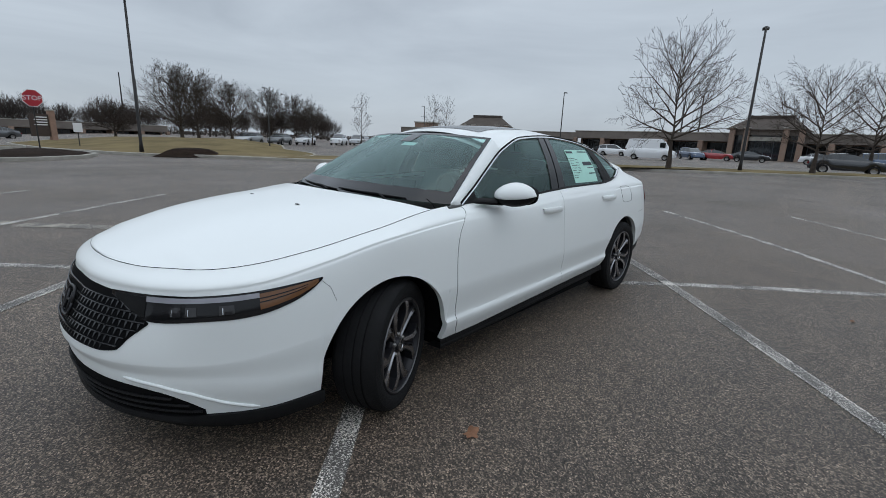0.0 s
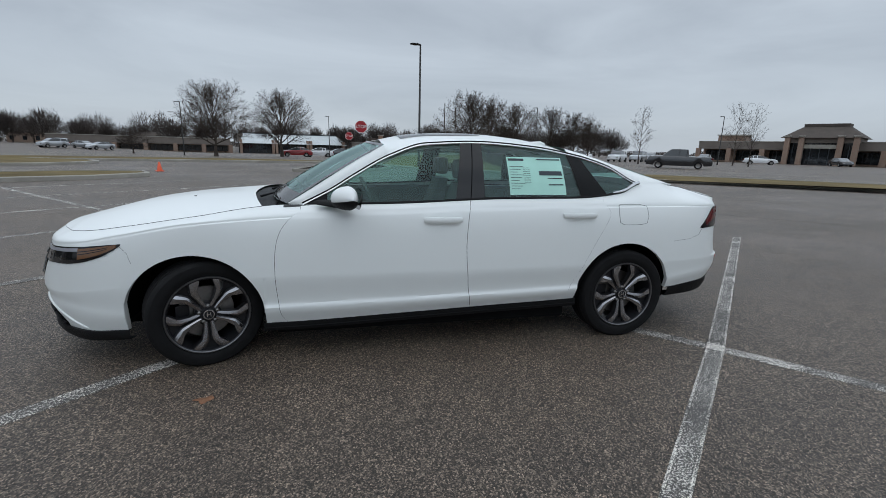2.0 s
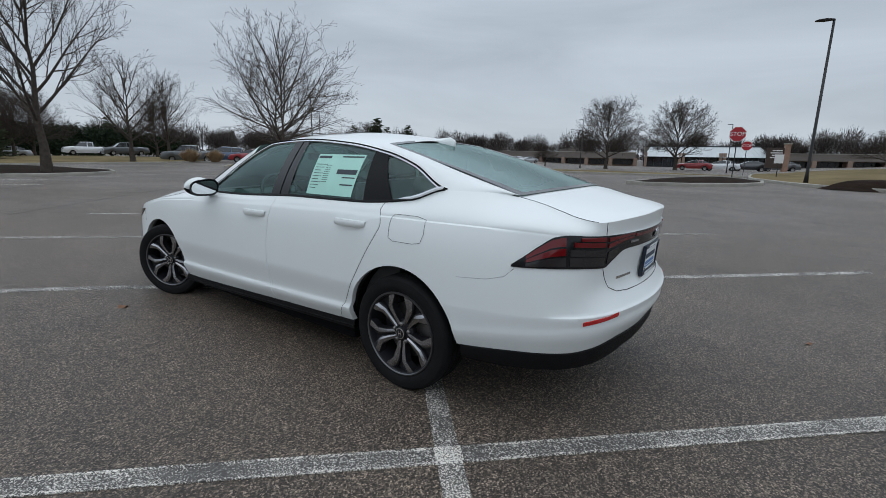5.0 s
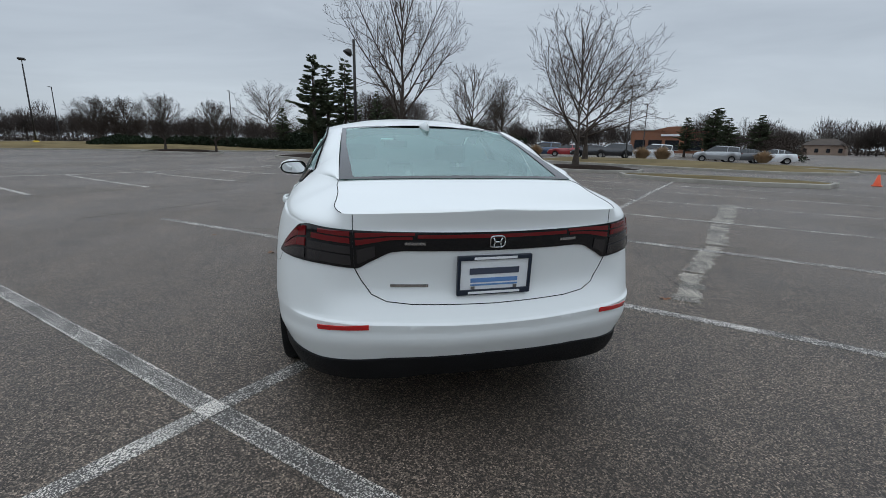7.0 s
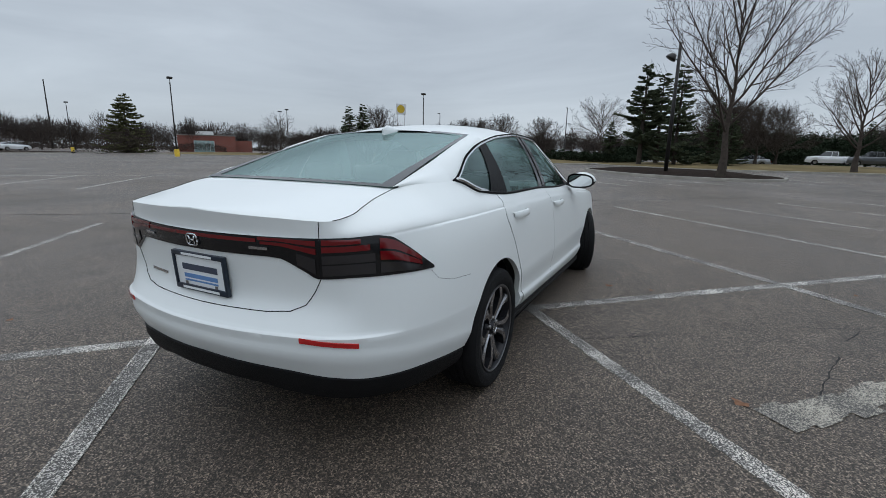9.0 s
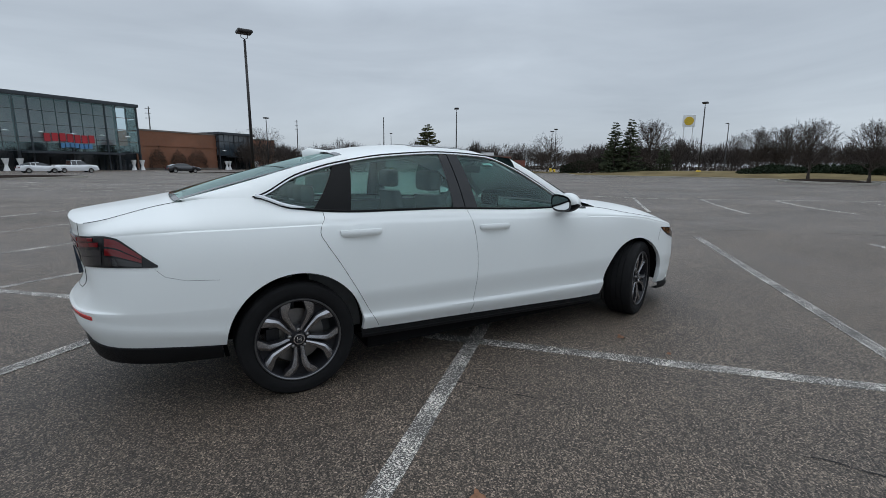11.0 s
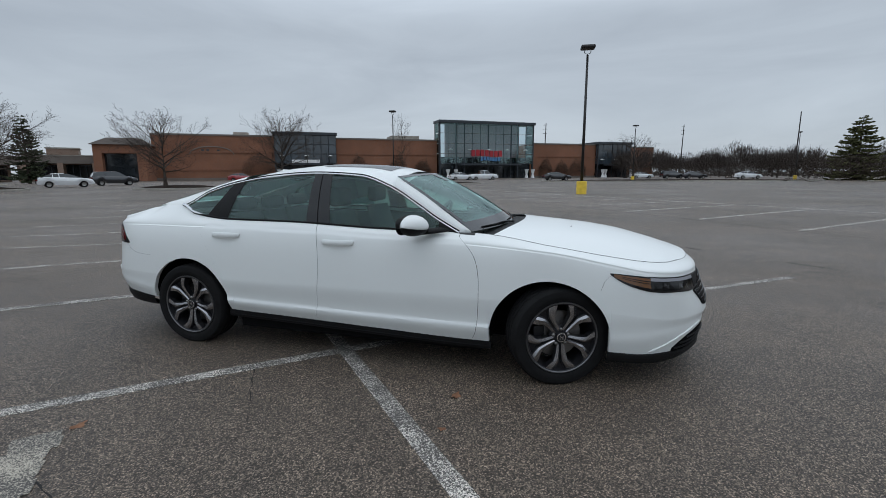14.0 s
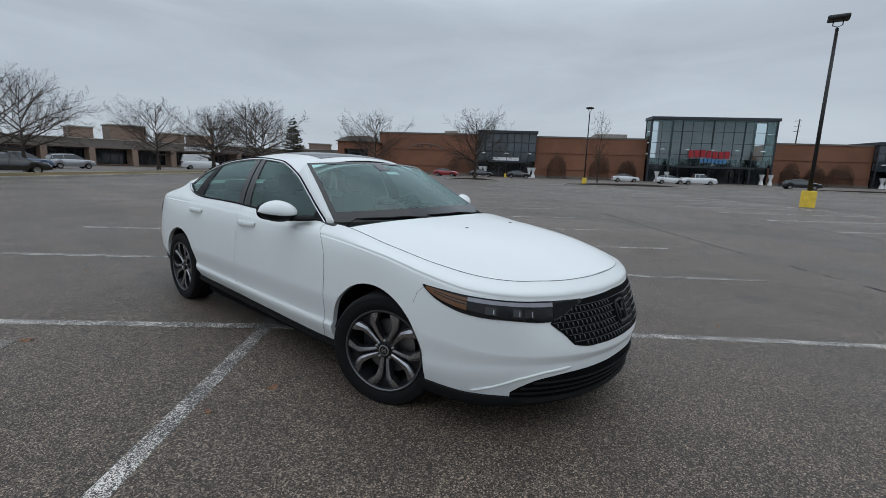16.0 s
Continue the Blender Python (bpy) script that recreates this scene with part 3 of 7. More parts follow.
def conifer(seed, height, base_r, low=0.06, sprays=1.0, ragged=0.0, gap=0.42, sag=0.2):
    """An evergreen at the origin: a straight trunk, whorls of boughs with gaps between, and flat sprays of needles along each bough.
    ragged: how uneven and broken the boughs are; gap: metres between whorls; sag: how far the boughs droop."""
    rnd = random.Random(seed)
    wood, green = bmesh.new(), bmesh.new()
    add_tube(wood, [(0, 0, -.1), (0, 0, height * .5), (0, 0, height)], [height * .015 + .04, height * .010 + .02, .012], 7, False)
    z = height * low
    while z < height * .985:
        f = (z / height - low) / (1 - low)
        reach = base_r * ((1 - f) ** .8 if ragged < .5 else (1 - f ** 1.7) * (.55 + .45 * min(1, f * 3))) + .16
        reach *= rnd.uniform(1 - .45 * ragged, 1.06)
        n = max(4, round(lerp(7, 4, f)))
        a0 = rnd.random() * 6.3
        for b in range(n):
            if rnd.random() < ragged * .35:
                continue
            a = a0 + 2 * math.pi * (b + rnd.uniform(-.25, .25)) / n
            d = Vector((math.cos(a), math.sin(a), 0))
            side = Vector((-d.y, d.x, 0))
            ln = reach * rnd.uniform(.72 - .25 * ragged, 1.12)
            base = Vector((0, 0, z + rnd.uniform(-.12 - .5 * ragged, .12 + .5 * ragged)))
            lift = rnd.uniform(.05, .25) * ln * ragged

            def bough(g):
                return base + d * (ln * g) + Vector((0, 0, -sag * ln * math.sin(g * 2.2) * (1 - .3 * f) + lift * g * g + .10 * ln * g * g))
            add_tube(wood, [bough(g) for g in (0, .35, .7, 1)], [.03, .022, .014, .006], 3, False)
            tufts = max(5, int(ln * 9 * sprays))
            for t in range(tufts):
                g = .12 + .9 * (t + rnd.random()) / tufts
                c = bough(min(1, g))
                wide = (.10 + .34 * ln * .5 * math.sin(min(1, g) * 2.7)) * rnd.uniform(.6, 1.2)
                for sg in (-1, 1, 0):
                    tip = c + side * sg * wide + d * rnd.uniform(.10, .34) + Vector((0, 0, rnd.uniform(-.16, .10) + .06 * ragged))
                    mid = c.lerp(tip, .55)
                    w = Vector((rnd.uniform(-.06, .06), rnd.uniform(-.06, .06), rnd.uniform(.05, .11)))
                    green.faces.new([green.verts.new(v) for v in (c, mid - w, tip, mid + w)])
        z += gap * rnd.uniform(.75, 1.25) * lerp(1.1, .7, f)
    return wood, green


def clump(seed, size, count, leaf, flat_top=False):
    """A dense mass of small leaves filling a box of the given size, with an uneven outline."""
    rnd = random.Random(seed)
    bm = bmesh.new()
    sx, sy, sz = size
    for _ in range(count):
        u, v = rnd.uniform(-1, 1), rnd.uniform(-1, 1)
        top = (1 if flat_top else math.sqrt(max(0, 1 - .75 * (u * u) - .5 * v * v))) * (.82 + .22 * noise.noise(Vector((u * sx * .8 + seed, v * sy * .8, 0))))
        z = rnd.random() ** .6 * top
        c = Vector((u * sx / 2, v * sy / 2, z * sz))
        r = [Vector((rnd.uniform(-1, 1), rnd.uniform(-1, 1), rnd.uniform(-1, 1))) * leaf for _ in range(3)]
        bm.faces.new([bm.verts.new(c + k) for k in r])
    return bm


def tree_thing(name, pieces, label, category, mats=(None, None), crown="crown"):
    t = thing(name, label, category)
    part("trunk", pieces[0], mats[0] or BARK, t, "", 60)
    part(crown, pieces[1], mats[1] or TWIG, t)
    return t


def put(proto, spots, group):
    """The thing itself at the first spot and copies at the rest: x, y, z, turn, scale, and width over height."""
    tagged(proto, group=group)
    out = []
    for n, (x, y, z, turn, s, wide) in enumerate(spots):
        m = pose(x, y, z + GZ(x, y), 0, 0, turn) @ Matrix.Diagonal((s * wide, s * wide, s, 1))
        if n == 0:
            first = m
        else:
            out.append(copy_thing(proto, m))
    proto.matrix_basis = first
    return out


# Broad bare trees of the lot edges (unit: 9 m tall).
maple = tree_thing("tree", bare_tree(3, 9.0, .20, .17, 4.2, 1, .45, 22, 1.12, 1.3, .45, .04), "leafless rounded maple with fine upswept twigs on a grass verge", "tree")
put(maple, [(15.5, -59, .0, 0, 1.04, 1.05), (8.7, -68, .0, 140, 1.08, 1.08), (-14.6, -48.9, .3, 40, .87, 1.1), (-20.8, -61.4, .3, 200, .90, 1.05), (-23, -56.7, .3, 100, .82, 1.1), (-30, -60, .1, 260, .85, .95), (-32.6, -57.7, .1, 20, .77, .9), (-31.6, -52.1, .1, 310, .60, .95), (-12.8, -65.8, .3, 75, .52, 1.6), (48.5, 16.6, .2, 10, .62, .95), (44.8, 11.1, .2, 190, .54, .95), (65.2, 29.2, .3, 60, .70, 1.1), (67.2, 26.9, .3, 240, .72, 1.1), (29.4, -71.3, 0, 15, .42, 1.3), (60, -60, 0, 35, .8, 1.0), (69, 48.3, 0, 35, 1.05, 1.0), (66.2, -25.6, .2, 70, .90, 1.05), (60.5, -7.5, .3, 25, .80, 1.1), (64, -10.5, .3, 95, .86, 1.05), (67, -5.5, .3, 165, .95, 1.1), (72, -9, .3, 285, 1.0, 1.1), (70, -13.5, .3, 5, .85, 1.15)], "bare maples")
locust = tree_thing("tree", bare_tree(11, 8.4, .19, .24, 5.0, 1, .16, 20, .74, .95, .45, .03, .5), "leafless spreading tree with crooked limbs", "tree")
put(locust, [(-27.3, -6.2, .2, 0, .98, .74), (-33.5, .35, .2, 120, .76, .95), (-46.1, 23.2, .2, 50, .92, 1.12), (-53.0, 20.5, .2, 200, .84, 1.1), (-44.4, 3.0, .2, 290, .90, 1.0), (-33.5, 28.8, .2, 30, .80, 1.05), (-31.5, 43.2, .2, 160, 1.0, 1.0), (-68.4, 19.5, .1, 80, 1.12, 1.0), (-63.3, 24.9, .1, 230, 1.02, 1.0), (-59.2, 29.0, .1, 310, 1.18, 1.05), (12, 86, .1, 25, .95, 1.0), (30.2, -20.0, .2, 100, 1.05, 1.05), (75.6, 9.4, .5, 215, 1.18, 1.05), (62, 66, .1, 12, .9, .9)], "bare spreading trees")
giant = tree_thing("tree", bare_tree(21, 12.8, .25, .20, 5.4, 1, .55, 18, .62, 1.2, .7), "tall leafless shade tree with a forked grey trunk", "tree")
put(giant, [(25.5, -4.0, .25, 25, .95, .80), (45.5, -15, .25, 140, .77, 1.05), (52, -21, .25, 260, .74, 1.0)], "tall bare trees")
multi = tree_thing("tree", bare_tree(31, 9.6, .19, .15, 5.2, 1, .55, 16, .6, 1.2, .35), "leafless tree with a low fork and wide crown", "tree")
put(multi, [(19.0, -12.7, .2, 0, .86, 1.0)], "low-forked tree")
sapling = tree_thing("tree", bare_tree(41, 8.0, .055, .22, 1.5, 1, .75, 18, .8, 1.2), "slender young leafless tree with upright twigs", "tree")
put(sapling, [(-35.4, -46.5, .1, 0, .9, 1.2), (-49.4, -44.2, .1, 60, 1.0, 1.0), (-23.5, 61.7, .2, 130, 1.30, .9), (-52.1, -49.3, .1, 200, 1.1, 1.2), (55, -62, .2, 20, .8, 1.4)], "young bare trees")
pine = tree_thing("evergreen_tree", conifer(5, 11.5, 2.4, .08, 1.7, .45, .36, .30), "dark green spruce with drooping layered boughs", "tree", (BARK, NEEDLE), "needles")
put(pine, [(52.5, -1.6, .3, 0, .88, 1.25), (55.5, -5.6, .3, 80, .62, 1.2), (51, -6.5, .3, 200, .44, 1.5), (-74.5, 43.9, .1, 0, .82, 1.35), (55.5, 44.5, .1, 0, .66, 1.45), (57.3, 43.2, .1, 40, .70, 1.35), (60, 49, .1, 140, .46, 1.7), (62.5, 41, .1, 240, .40, 1.7), (96, -30, .1, 15, .62, 1.4), (99, -34, .1, 75, .5, 1.6)], "evergreens at the lot edge")
ragged_pine = tree_thing("evergreen_tree", conifer(9, 10.5, 2.2, .18, 2.3, .9, .34, .02), "tall pine with ragged tufts of dark needles", "tree", (BARK, NEEDLE), "needles")
put(ragged_pine, [(54.0, 2.0, .3, 0, 1.0, 1.5), (58, .4, .3, 70, .96, 1.5), (64, 6.5, .3, 170, .5, 1.5), (49.5, -51, .0, 90, .62, 1.6), (52.5, -54.5, .0, 10, .66, 1.7), (46.5, -50.5, .0, 200, .50, 1.8), (55.5, -52, .0, 300, .54, 1.7), (53, -63, 0, 120, .6, 1.8)], "ragged pines")
cedar = tree_thing("evergreen_tree", conifer(15, 8.2, 3.0, .03, 1.6, .15, .36, .22), "broad olive-green conifer with tiered boughs", "tree", (BARK, NEEDLE_LIGHT), "needles")
put(cedar, [(44.6, 84.4, .0, 0, 1.22, 1.25)], "broad conifer")

# Hedges and brush.
for n, (x, y, turn, size, cnt, leaf, mat, lab) in enumerate([
        (86, -14, 80, (22, 6, 4.0), 18000, .22, SHRUB, "dark evergreen thicket under bare trees"),
        (61.5, 51, 130, (15, 5, 3.0), 14000, .18, SHRUB, "dense dark evergreen shrubs at the lot edge"),
        (70, 101, 140, (12, 4, 2.6), 9000, .09, BRUSH, "leafless shrubs before a brick store"),
        (53, -66, 140, (16, 6, 4.2), 16000, .10, BRUSH, "leafless brown thicket behind parked cars"),
        (60.5, 14.5, 113, (26, 3.0, 1.9), 20000, .16, SHRUB, "long dark evergreen hedge behind the grass"),
        (61, 25, 50, (10, 3, 1.8), 9000, .16, SHRUB, "dark evergreen hedge"),
        (94, -17, 90, (52, 6, 6.2), 42000, .26, SHRUB, "dark evergreen thicket under trees"),
        (38, 72, 20, (16, 5, 4.4), 7000, .10, BRUSH, "leafless brown shrubs at the lot edge"),
        (54, 54, -50, (12, 5, 4.6), 7000, .10, BRUSH, "leafless brown shrubs at the lot edge"),
        (62, 48, -60, (12, 5, 4.0), 6000, .10, BRUSH, "leafless brown shrubs at the lot edge"),
        (26, 112, 10, (26, 6, 5.0), 8000, .13, BRUSH, "leafless shrubs before the far lot"),
        (44, 106, -20, (22, 6, 5.6), 8000, .13, BRUSH, "leafless shrubs before the far lot"),
        (41.5, -43.5, -50, (8, 2, 1.1), 2500, .08, BRUSH, "clipped brown shrubs before the bank"),
        (38.5, -52.5, -50, (3, 2, 1.2), 900, .08, SHRUB, "dark green clipped shrub")]):
    h = part("hedge", clump(50 + n, size, cnt, leaf), mat)
    h.matrix_basis = pose(x, y, .1 + GZ(x, y), 0, 0, turn)
    tagged(h, lab, "hedge", "", "stuff")
rnd = random.Random(77)
verts, tris = [], []


def sliver(a, b, c):
    k = len(verts)
    verts.extend((a, b, c))
    tris.append((k, k + 1, k + 2))


def far_tree(base, h, r, count):
    """One distant leafless tree: a fan of thin upswept twigs inside a rounded crown, on a short trunk."""
    x, y, z = base
    for s in range(3):
        q = 2.1 * s
        sliver((x + .22 * math.cos(q), y + .22 * math.sin(q), z), (x - .22 * math.cos(q), y - .22 * math.sin(q), z), (x, y, z + h * .75))
    for s in range(count):
        t = Vector((rnd.gauss(0, 1), rnd.gauss(0, 1), rnd.gauss(0, 1))).normalized() * rnd.random() ** .45
        c = Vector((x + t.x * r, y + t.y * r, z + h * .57 + t.z * h * .40))
        g = Vector((t.x * .8 + rnd.uniform(-.3, .3), t.y * .8 + rnd.uniform(-.3, .3), max(-.2, t.z) + .8)).normalized() * rnd.uniform(.9, 2.2)
        e = Vector((rnd.uniform(-1, 1), rnd.uniform(-1, 1), 0)).normalized() * .055
        sliver(tuple(c - e), tuple(c + e), tuple(c + g))


for a in range(0, 360):
    if 92 < a < 236:
        continue
    for _ in range(1 if 236 <= a < 300 else 2):
        ang = radians(a + rnd.random())
        d = rnd.uniform(170, 250)
        far_tree((d * math.cos(ang), d * math.sin(ang), 0), rnd.uniform(5.5, 11.5), rnd.uniform(2.4, 4.6), 560)
    if rnd.random() < .55:
        ang = radians(a + rnd.random())
        d = rnd.uniform(128, 165)
        far_tree((d * math.cos(ang), d * math.sin(ang), 0), rnd.uniform(4.5, 8.0), rnd.uniform(2.0, 3.4), 900)
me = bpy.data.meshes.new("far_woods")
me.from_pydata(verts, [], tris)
me.materials.append(HAZED_BRUSH)
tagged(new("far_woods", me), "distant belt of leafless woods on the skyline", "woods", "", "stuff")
verts, tris = [], []
for a in range(0, 3600):
    ang = radians(a / 10)
    if 92 < a / 10 < 200:
        continue
    high = 1.7 + 1.5 * noise.noise(Vector((a * .05, 1, 0))) + .8 * noise.noise(Vector((a * .21, 4, 0)))
    for _ in range(22):
        d = rnd.uniform(165, 230)
        c = Vector((d * math.cos(ang), d * math.sin(ang), rnd.random() ** 1.3 * high))
        sliver(*(tuple(c + Vector((rnd.uniform(-.45, .45), rnd.uniform(-.45, .45), rnd.uniform(-.4, .5)))) for _ in range(3)))
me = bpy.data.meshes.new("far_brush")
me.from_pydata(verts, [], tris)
me.materials.append(HAZED_BRUSH)
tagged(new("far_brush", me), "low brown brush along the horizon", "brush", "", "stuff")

# ---- lamps, signs, posts ----
POLE = surface("dark_bronze_paint", (0.028, 0.026, 0.025), 0.5, 0.3, 0.15, 3, 60)
YELLOW = surface("yellow_paint", (0.62, 0.42, 0.03), 0.7, 0, 0.2, 4, 30, 0.3)
SIGN_RED = surface("sign_red", (0.42, 0.02, 0.03), 0.45, 0, 0.06, 3, 40)
SIGN_WHITE = surface("sign_white", (0.75, 0.75, 0.74), 0.5, 0, 0.05, 3, 40)
ORANGE = surface("orange_plastic", (0.75, 0.10, 0.03), 0.5, 0, 0.06, 3, 40)
BROWN = surface("brown_sign", (0.05, 0.032, 0.025), 0.6, 0, 0.15, 3, 40)
LAMP_GLASS = surface("lamp_lens", (0.45, 0.46, 0.46), 0.3, 0, 0.05, 3, 40)


def shoebox_lamp(h=9.0, base=True):
    t = thing("street_lamp", "tall dark lot lamp with a shoebox head on yellow base", "street lamp")
    bm = bmesh.new()
    add_tube(bm, [(0, 0, .5), (0, 0, h - .55)], [.085, .06], 8)
    part("pole", bm, POLE, t, "", 40)
    bm = bmesh.new()
    add_tube(bm, [(0, 0, h - .58), (0, 0, h - .5), (-.16, 0, h - .42), (-.16, 0, h - .12)], .022, 5)
    add_tube(bm, [(0, 0, h - .58), (0, 0, h - .5), (.16, 0, h - .42), (.16, 0, h - .12)], .022, 5)
    part("yoke", bm, POLE, t)
    bm = bmesh.new()
    add_grid(bm, [[Vector((x * a, y * a, z)) for x, y in ((-.36, -.30), (.36, -.30), (.36, .30), (-.36, .30), (-.36, -.30))] for a, z in ((.02, h - .20), (.86, h - .20), (1.0, h - .16), (1.0, h - .06), (.9, h), (.02, h))])
    part("lamp_head", bm, POLE, t, "dark lamp head", 30)
    bm = bmesh.new()
    add_lathe(bm, [(.30, 0), (.28, .02), (.28, .78), (.24, .82), (.02, .82)], 14, Matrix.Rotation(radians(90), 4, "X"))
    part("base", bm, YELLOW, t, "yellow painted concrete base", 40)
    return t


lampo = shoebox_lamp()
put(lampo, [(2.03, 26.6, 0, 5, .99, 1.15), (33.0, 53.6, 0, 60, 1.04, 1.0), (55.8, 31.4, 0, 20, 1.03, 1.0), (-19.9, 49.3, 0, 0, .98, 1.0), (10.1, 70.9, 0, 40, .92, 1.0), (78.0, 82.2, 0, 10, 1.08, 1.0), (38.3, 89.1, 0, 70, .9, 1.0), (-50, 78, 0, 0, .9, 1.0), (61, 63, 0, 30, .92, 1.0)], "lot lamps with yellow bases")


def arm_lamp(h=7.0):
    t = thing("street_lamp", "dark steel lamp post with a flat arm head", "street lamp")
    bm = bmesh.new()
    add_tube(bm, [(0, 0, 0), (0, 0, .4), (0, 0, h)], [.11, .075, .05], 8)
    part("pole", bm, POLE, t, "", 40)
    bm = bmesh.new()
    rows = []
    for x, w, z0, z1 in ((.0, .05, -.06, .02), (.12, .07, -.06, .03), (.3, .15, -.07, .03), (.62, .14, -.06, .0), (.68, .06, -.05, -.02)):
        rows.append([Vector((x, -w, h + z0)), Vector((x, -w, h + z1 - .01)), Vector((x, 0, h + z1)), Vector((x, w, h + z1 - .01)), Vector((x, w, h + z0)), Vector((x, -w, h + z0))])
    add_grid(bm, rows)
    part("lamp_head", bm, POLE, t, "dark flat lamp head", 30)
    return t


arm = arm_lamp()
put(arm, [(-4.0, -23.0, .25, 20, .95, 1.0), (-30.6, -3.0, .2, 190, 1.17, 1.0), (20, -62, .0, 10, .95, 1.0), (1.7, -57.4, .0, 10, .75, 1.0), (-15.7, -33.1, .2, 0, .66, 1.0), (-58, -30, .1, 180, 1.2, 1.0), (-46.3, -45.8, .1, 0, .85, 1.0), (36, -28, .2, 0, .95, 1.0), (-52.2, 24.3, .1, 180, 1.11, 1.0), (75, 15, .2, 180, 1.2, 1.0), (68.1, 35.0, .2, 180, 1.05, 1.0), (52, -42, .1, 0, 1.0, 1.0), (-75, 45, 0, 180, 1.1, 1.0)], "dark arm lamps")
flood = thing("flood_light_pole", "dark wooden pole with a floodlight beside a bare tree", "lamp post")
bm = bmesh.new()
add_tube(bm, [(0, 0, 0), (0, 0, 8.1)], [.12, .09], 8)
part("pole", bm, POLE, flood, "", 40)
bm = bmesh.new()
add_lathe(bm, [(.04, -.25), (.16, -.2), (.30, .05), (.31, .12), (.02, .12)], 14, Matrix.Translation((-.15, .42, 7.2)) @ Matrix.Rotation(radians(-55), 4, "X"))
add_tube(bm, [(0, 0, 7.0), (-.1, .25, 7.15)], .03, 6)
part("flood_head", bm, POLE, flood, "dark round floodlight", 30)
flood.matrix_basis = pose(27.6, -1.25, .2, 0, 0, 10) @ Matrix.Diagonal((1, 1, .92, 1))


def letter_mesh(text, size, mat, parent, m, name="lettering"):
    cu = bpy.data.curves.new(name, "FONT")
    cu.body, cu.size, cu.align_x, cu.align_y, cu.extrude = text, size, "CENTER", "CENTER", .002
    tmp = bpy.data.objects.new("tmp_text", cu)
    scene.collection.objects.link(tmp)
    bpy.context.view_layer.update()
    me = bpy.data.meshes.new_from_object(tmp)
    bpy.data.objects.remove(tmp)
    me.materials.clear()
    me.materials.append(mat)
    ob = new(name, me)
    ob.parent, ob.matrix_basis = parent, m
    return ob


for x, y, z, turn, h, s in ((-.9, -27.6, .2, 6, 2.35, .42), (-.5, -45, .0, 6, 2.5, .42)):
    st = thing("stop_sign", "red octagonal stop sign on a dark post in a mulch island", "stop sign", "stop signs")
    bm = bmesh.new()
    add_tube(bm, [(0, 0, 0), (0, 0, h + s * .6)], .03, 6)
    part("post", bm, POLE, st)
    up = Matrix.Translation((0, .045, h)) @ Matrix.Rotation(radians(90), 4, "X") @ Matrix.Rotation(math.pi, 4, "Y")
    for nm, r, z0, z1, mt in (("rim", s, 0, .012, SIGN_WHITE), ("face", s * .94, .012, .016, SIGN_RED)):
        bm = bmesh.new()
        add_prism(bm, [(r * math.cos(radians(22.5 + 45 * i)), r * math.sin(radians(22.5 + 45 * i))) for i in range(8)], z0, z1)
        bmesh.ops.transform(bm, matrix=up, verts=bm.verts)
        part(nm, bm, mt, st)
    letter_mesh("STOP", s * .72, SIGN_WHITE, st, up @ Matrix.Translation((0, 0, .019)))
    st.matrix_basis = pose(x, y, z + GZ(x, y), 0, 0, turn)
sg = thing("direction_sign", "brown directory sign on a brick pier with lines of lettering", "sign")
part("board", box_bm(-.75, .35, -.06, .06, .25, 1.75, None, bevel=.02), BROWN, sg)
for i in range(4):
    part("lettering_bar", box_bm(-.65, .1 - .1 * (i % 2), .06, .066, 1.0 + i * .17, 1.07 + i * .17), SIGN_WHITE, sg)
BRICK_PIER = surface("tan_brick", (.30, .19, .14), .9, 0, .2, 2, 20, .4)
part("pier", box_bm(-1.1, -.75, -.18, .18, 0, 2.0, None, bevel=.01), BRICK_PIER, sg)
part("cap", box_bm(-1.15, -.70, -.23, .23, 2.0, 2.08, None, bevel=.01), CONCRETE, sg)
sg.matrix_basis = pose(-2.4, -40, .3, 0, 0, 15)
ws = thing("notice_sign", "small white notice on a thin post in grass", "sign")
bm = bmesh.new()
add_tube(bm, [(0, 0, 0), (0, 0, 1.2)], .025, 6)
part("post", bm, POLE, ws)
part("panel", box_bm(-.22, .22, .03, .05, .75, 1.25, None, bevel=.005), SIGN_WHITE, ws)
ws.matrix_basis = pose(-2.9, -30, .25, 0, 0, 15)
cone = thing("traffic_cone", "orange traffic cone standing at the kerb end", "traffic cone")
bm = bmesh.new()
add_lathe(bm, [(.03, .46), (.035, .46), (.13, .04)], 14, Matrix.Rotation(radians(90), 4, "X"))
part("cone_body", bm, ORANGE, cone, "", 40)
part("cone_foot", box_bm(-.17, .17, -.17, .17, 0, .04, None, bevel=.01), ORANGE, cone)
cone.matrix_basis = pose(8.3, -18.9, .0, 0, 0, 30) @ Matrix.Diagonal((.9, .9, .9, 1))
gas = thing("pylon_sign", "cream square petrol sign with a yellow disc on two tall posts", "sign")
for x in (-1.6, 1.6):
    bm = bmesh.new()
    add_tube(bm, [(x, 0, 0), (x, 0, 17.4)], .2, 6)
    part("post", bm, SIGN_WHITE, gas)
part("panel", box_bm(-2.3, 2.3, -.3, .3, 17.2, 21.8, None, bevel=.08), SIGN_WHITE, gas)
bm = bmesh.new()
add_lathe(bm, [(.02, 0), (1.7, 0), (1.7, .08), (.02, .08)], 24, Matrix.Translation((0, -.4, 19.5)))
part("disc", bm, YELLOW, gas, "yellow emblem disc")
gas.matrix_basis = pose(178, 111, 0, 0, 0, -58)

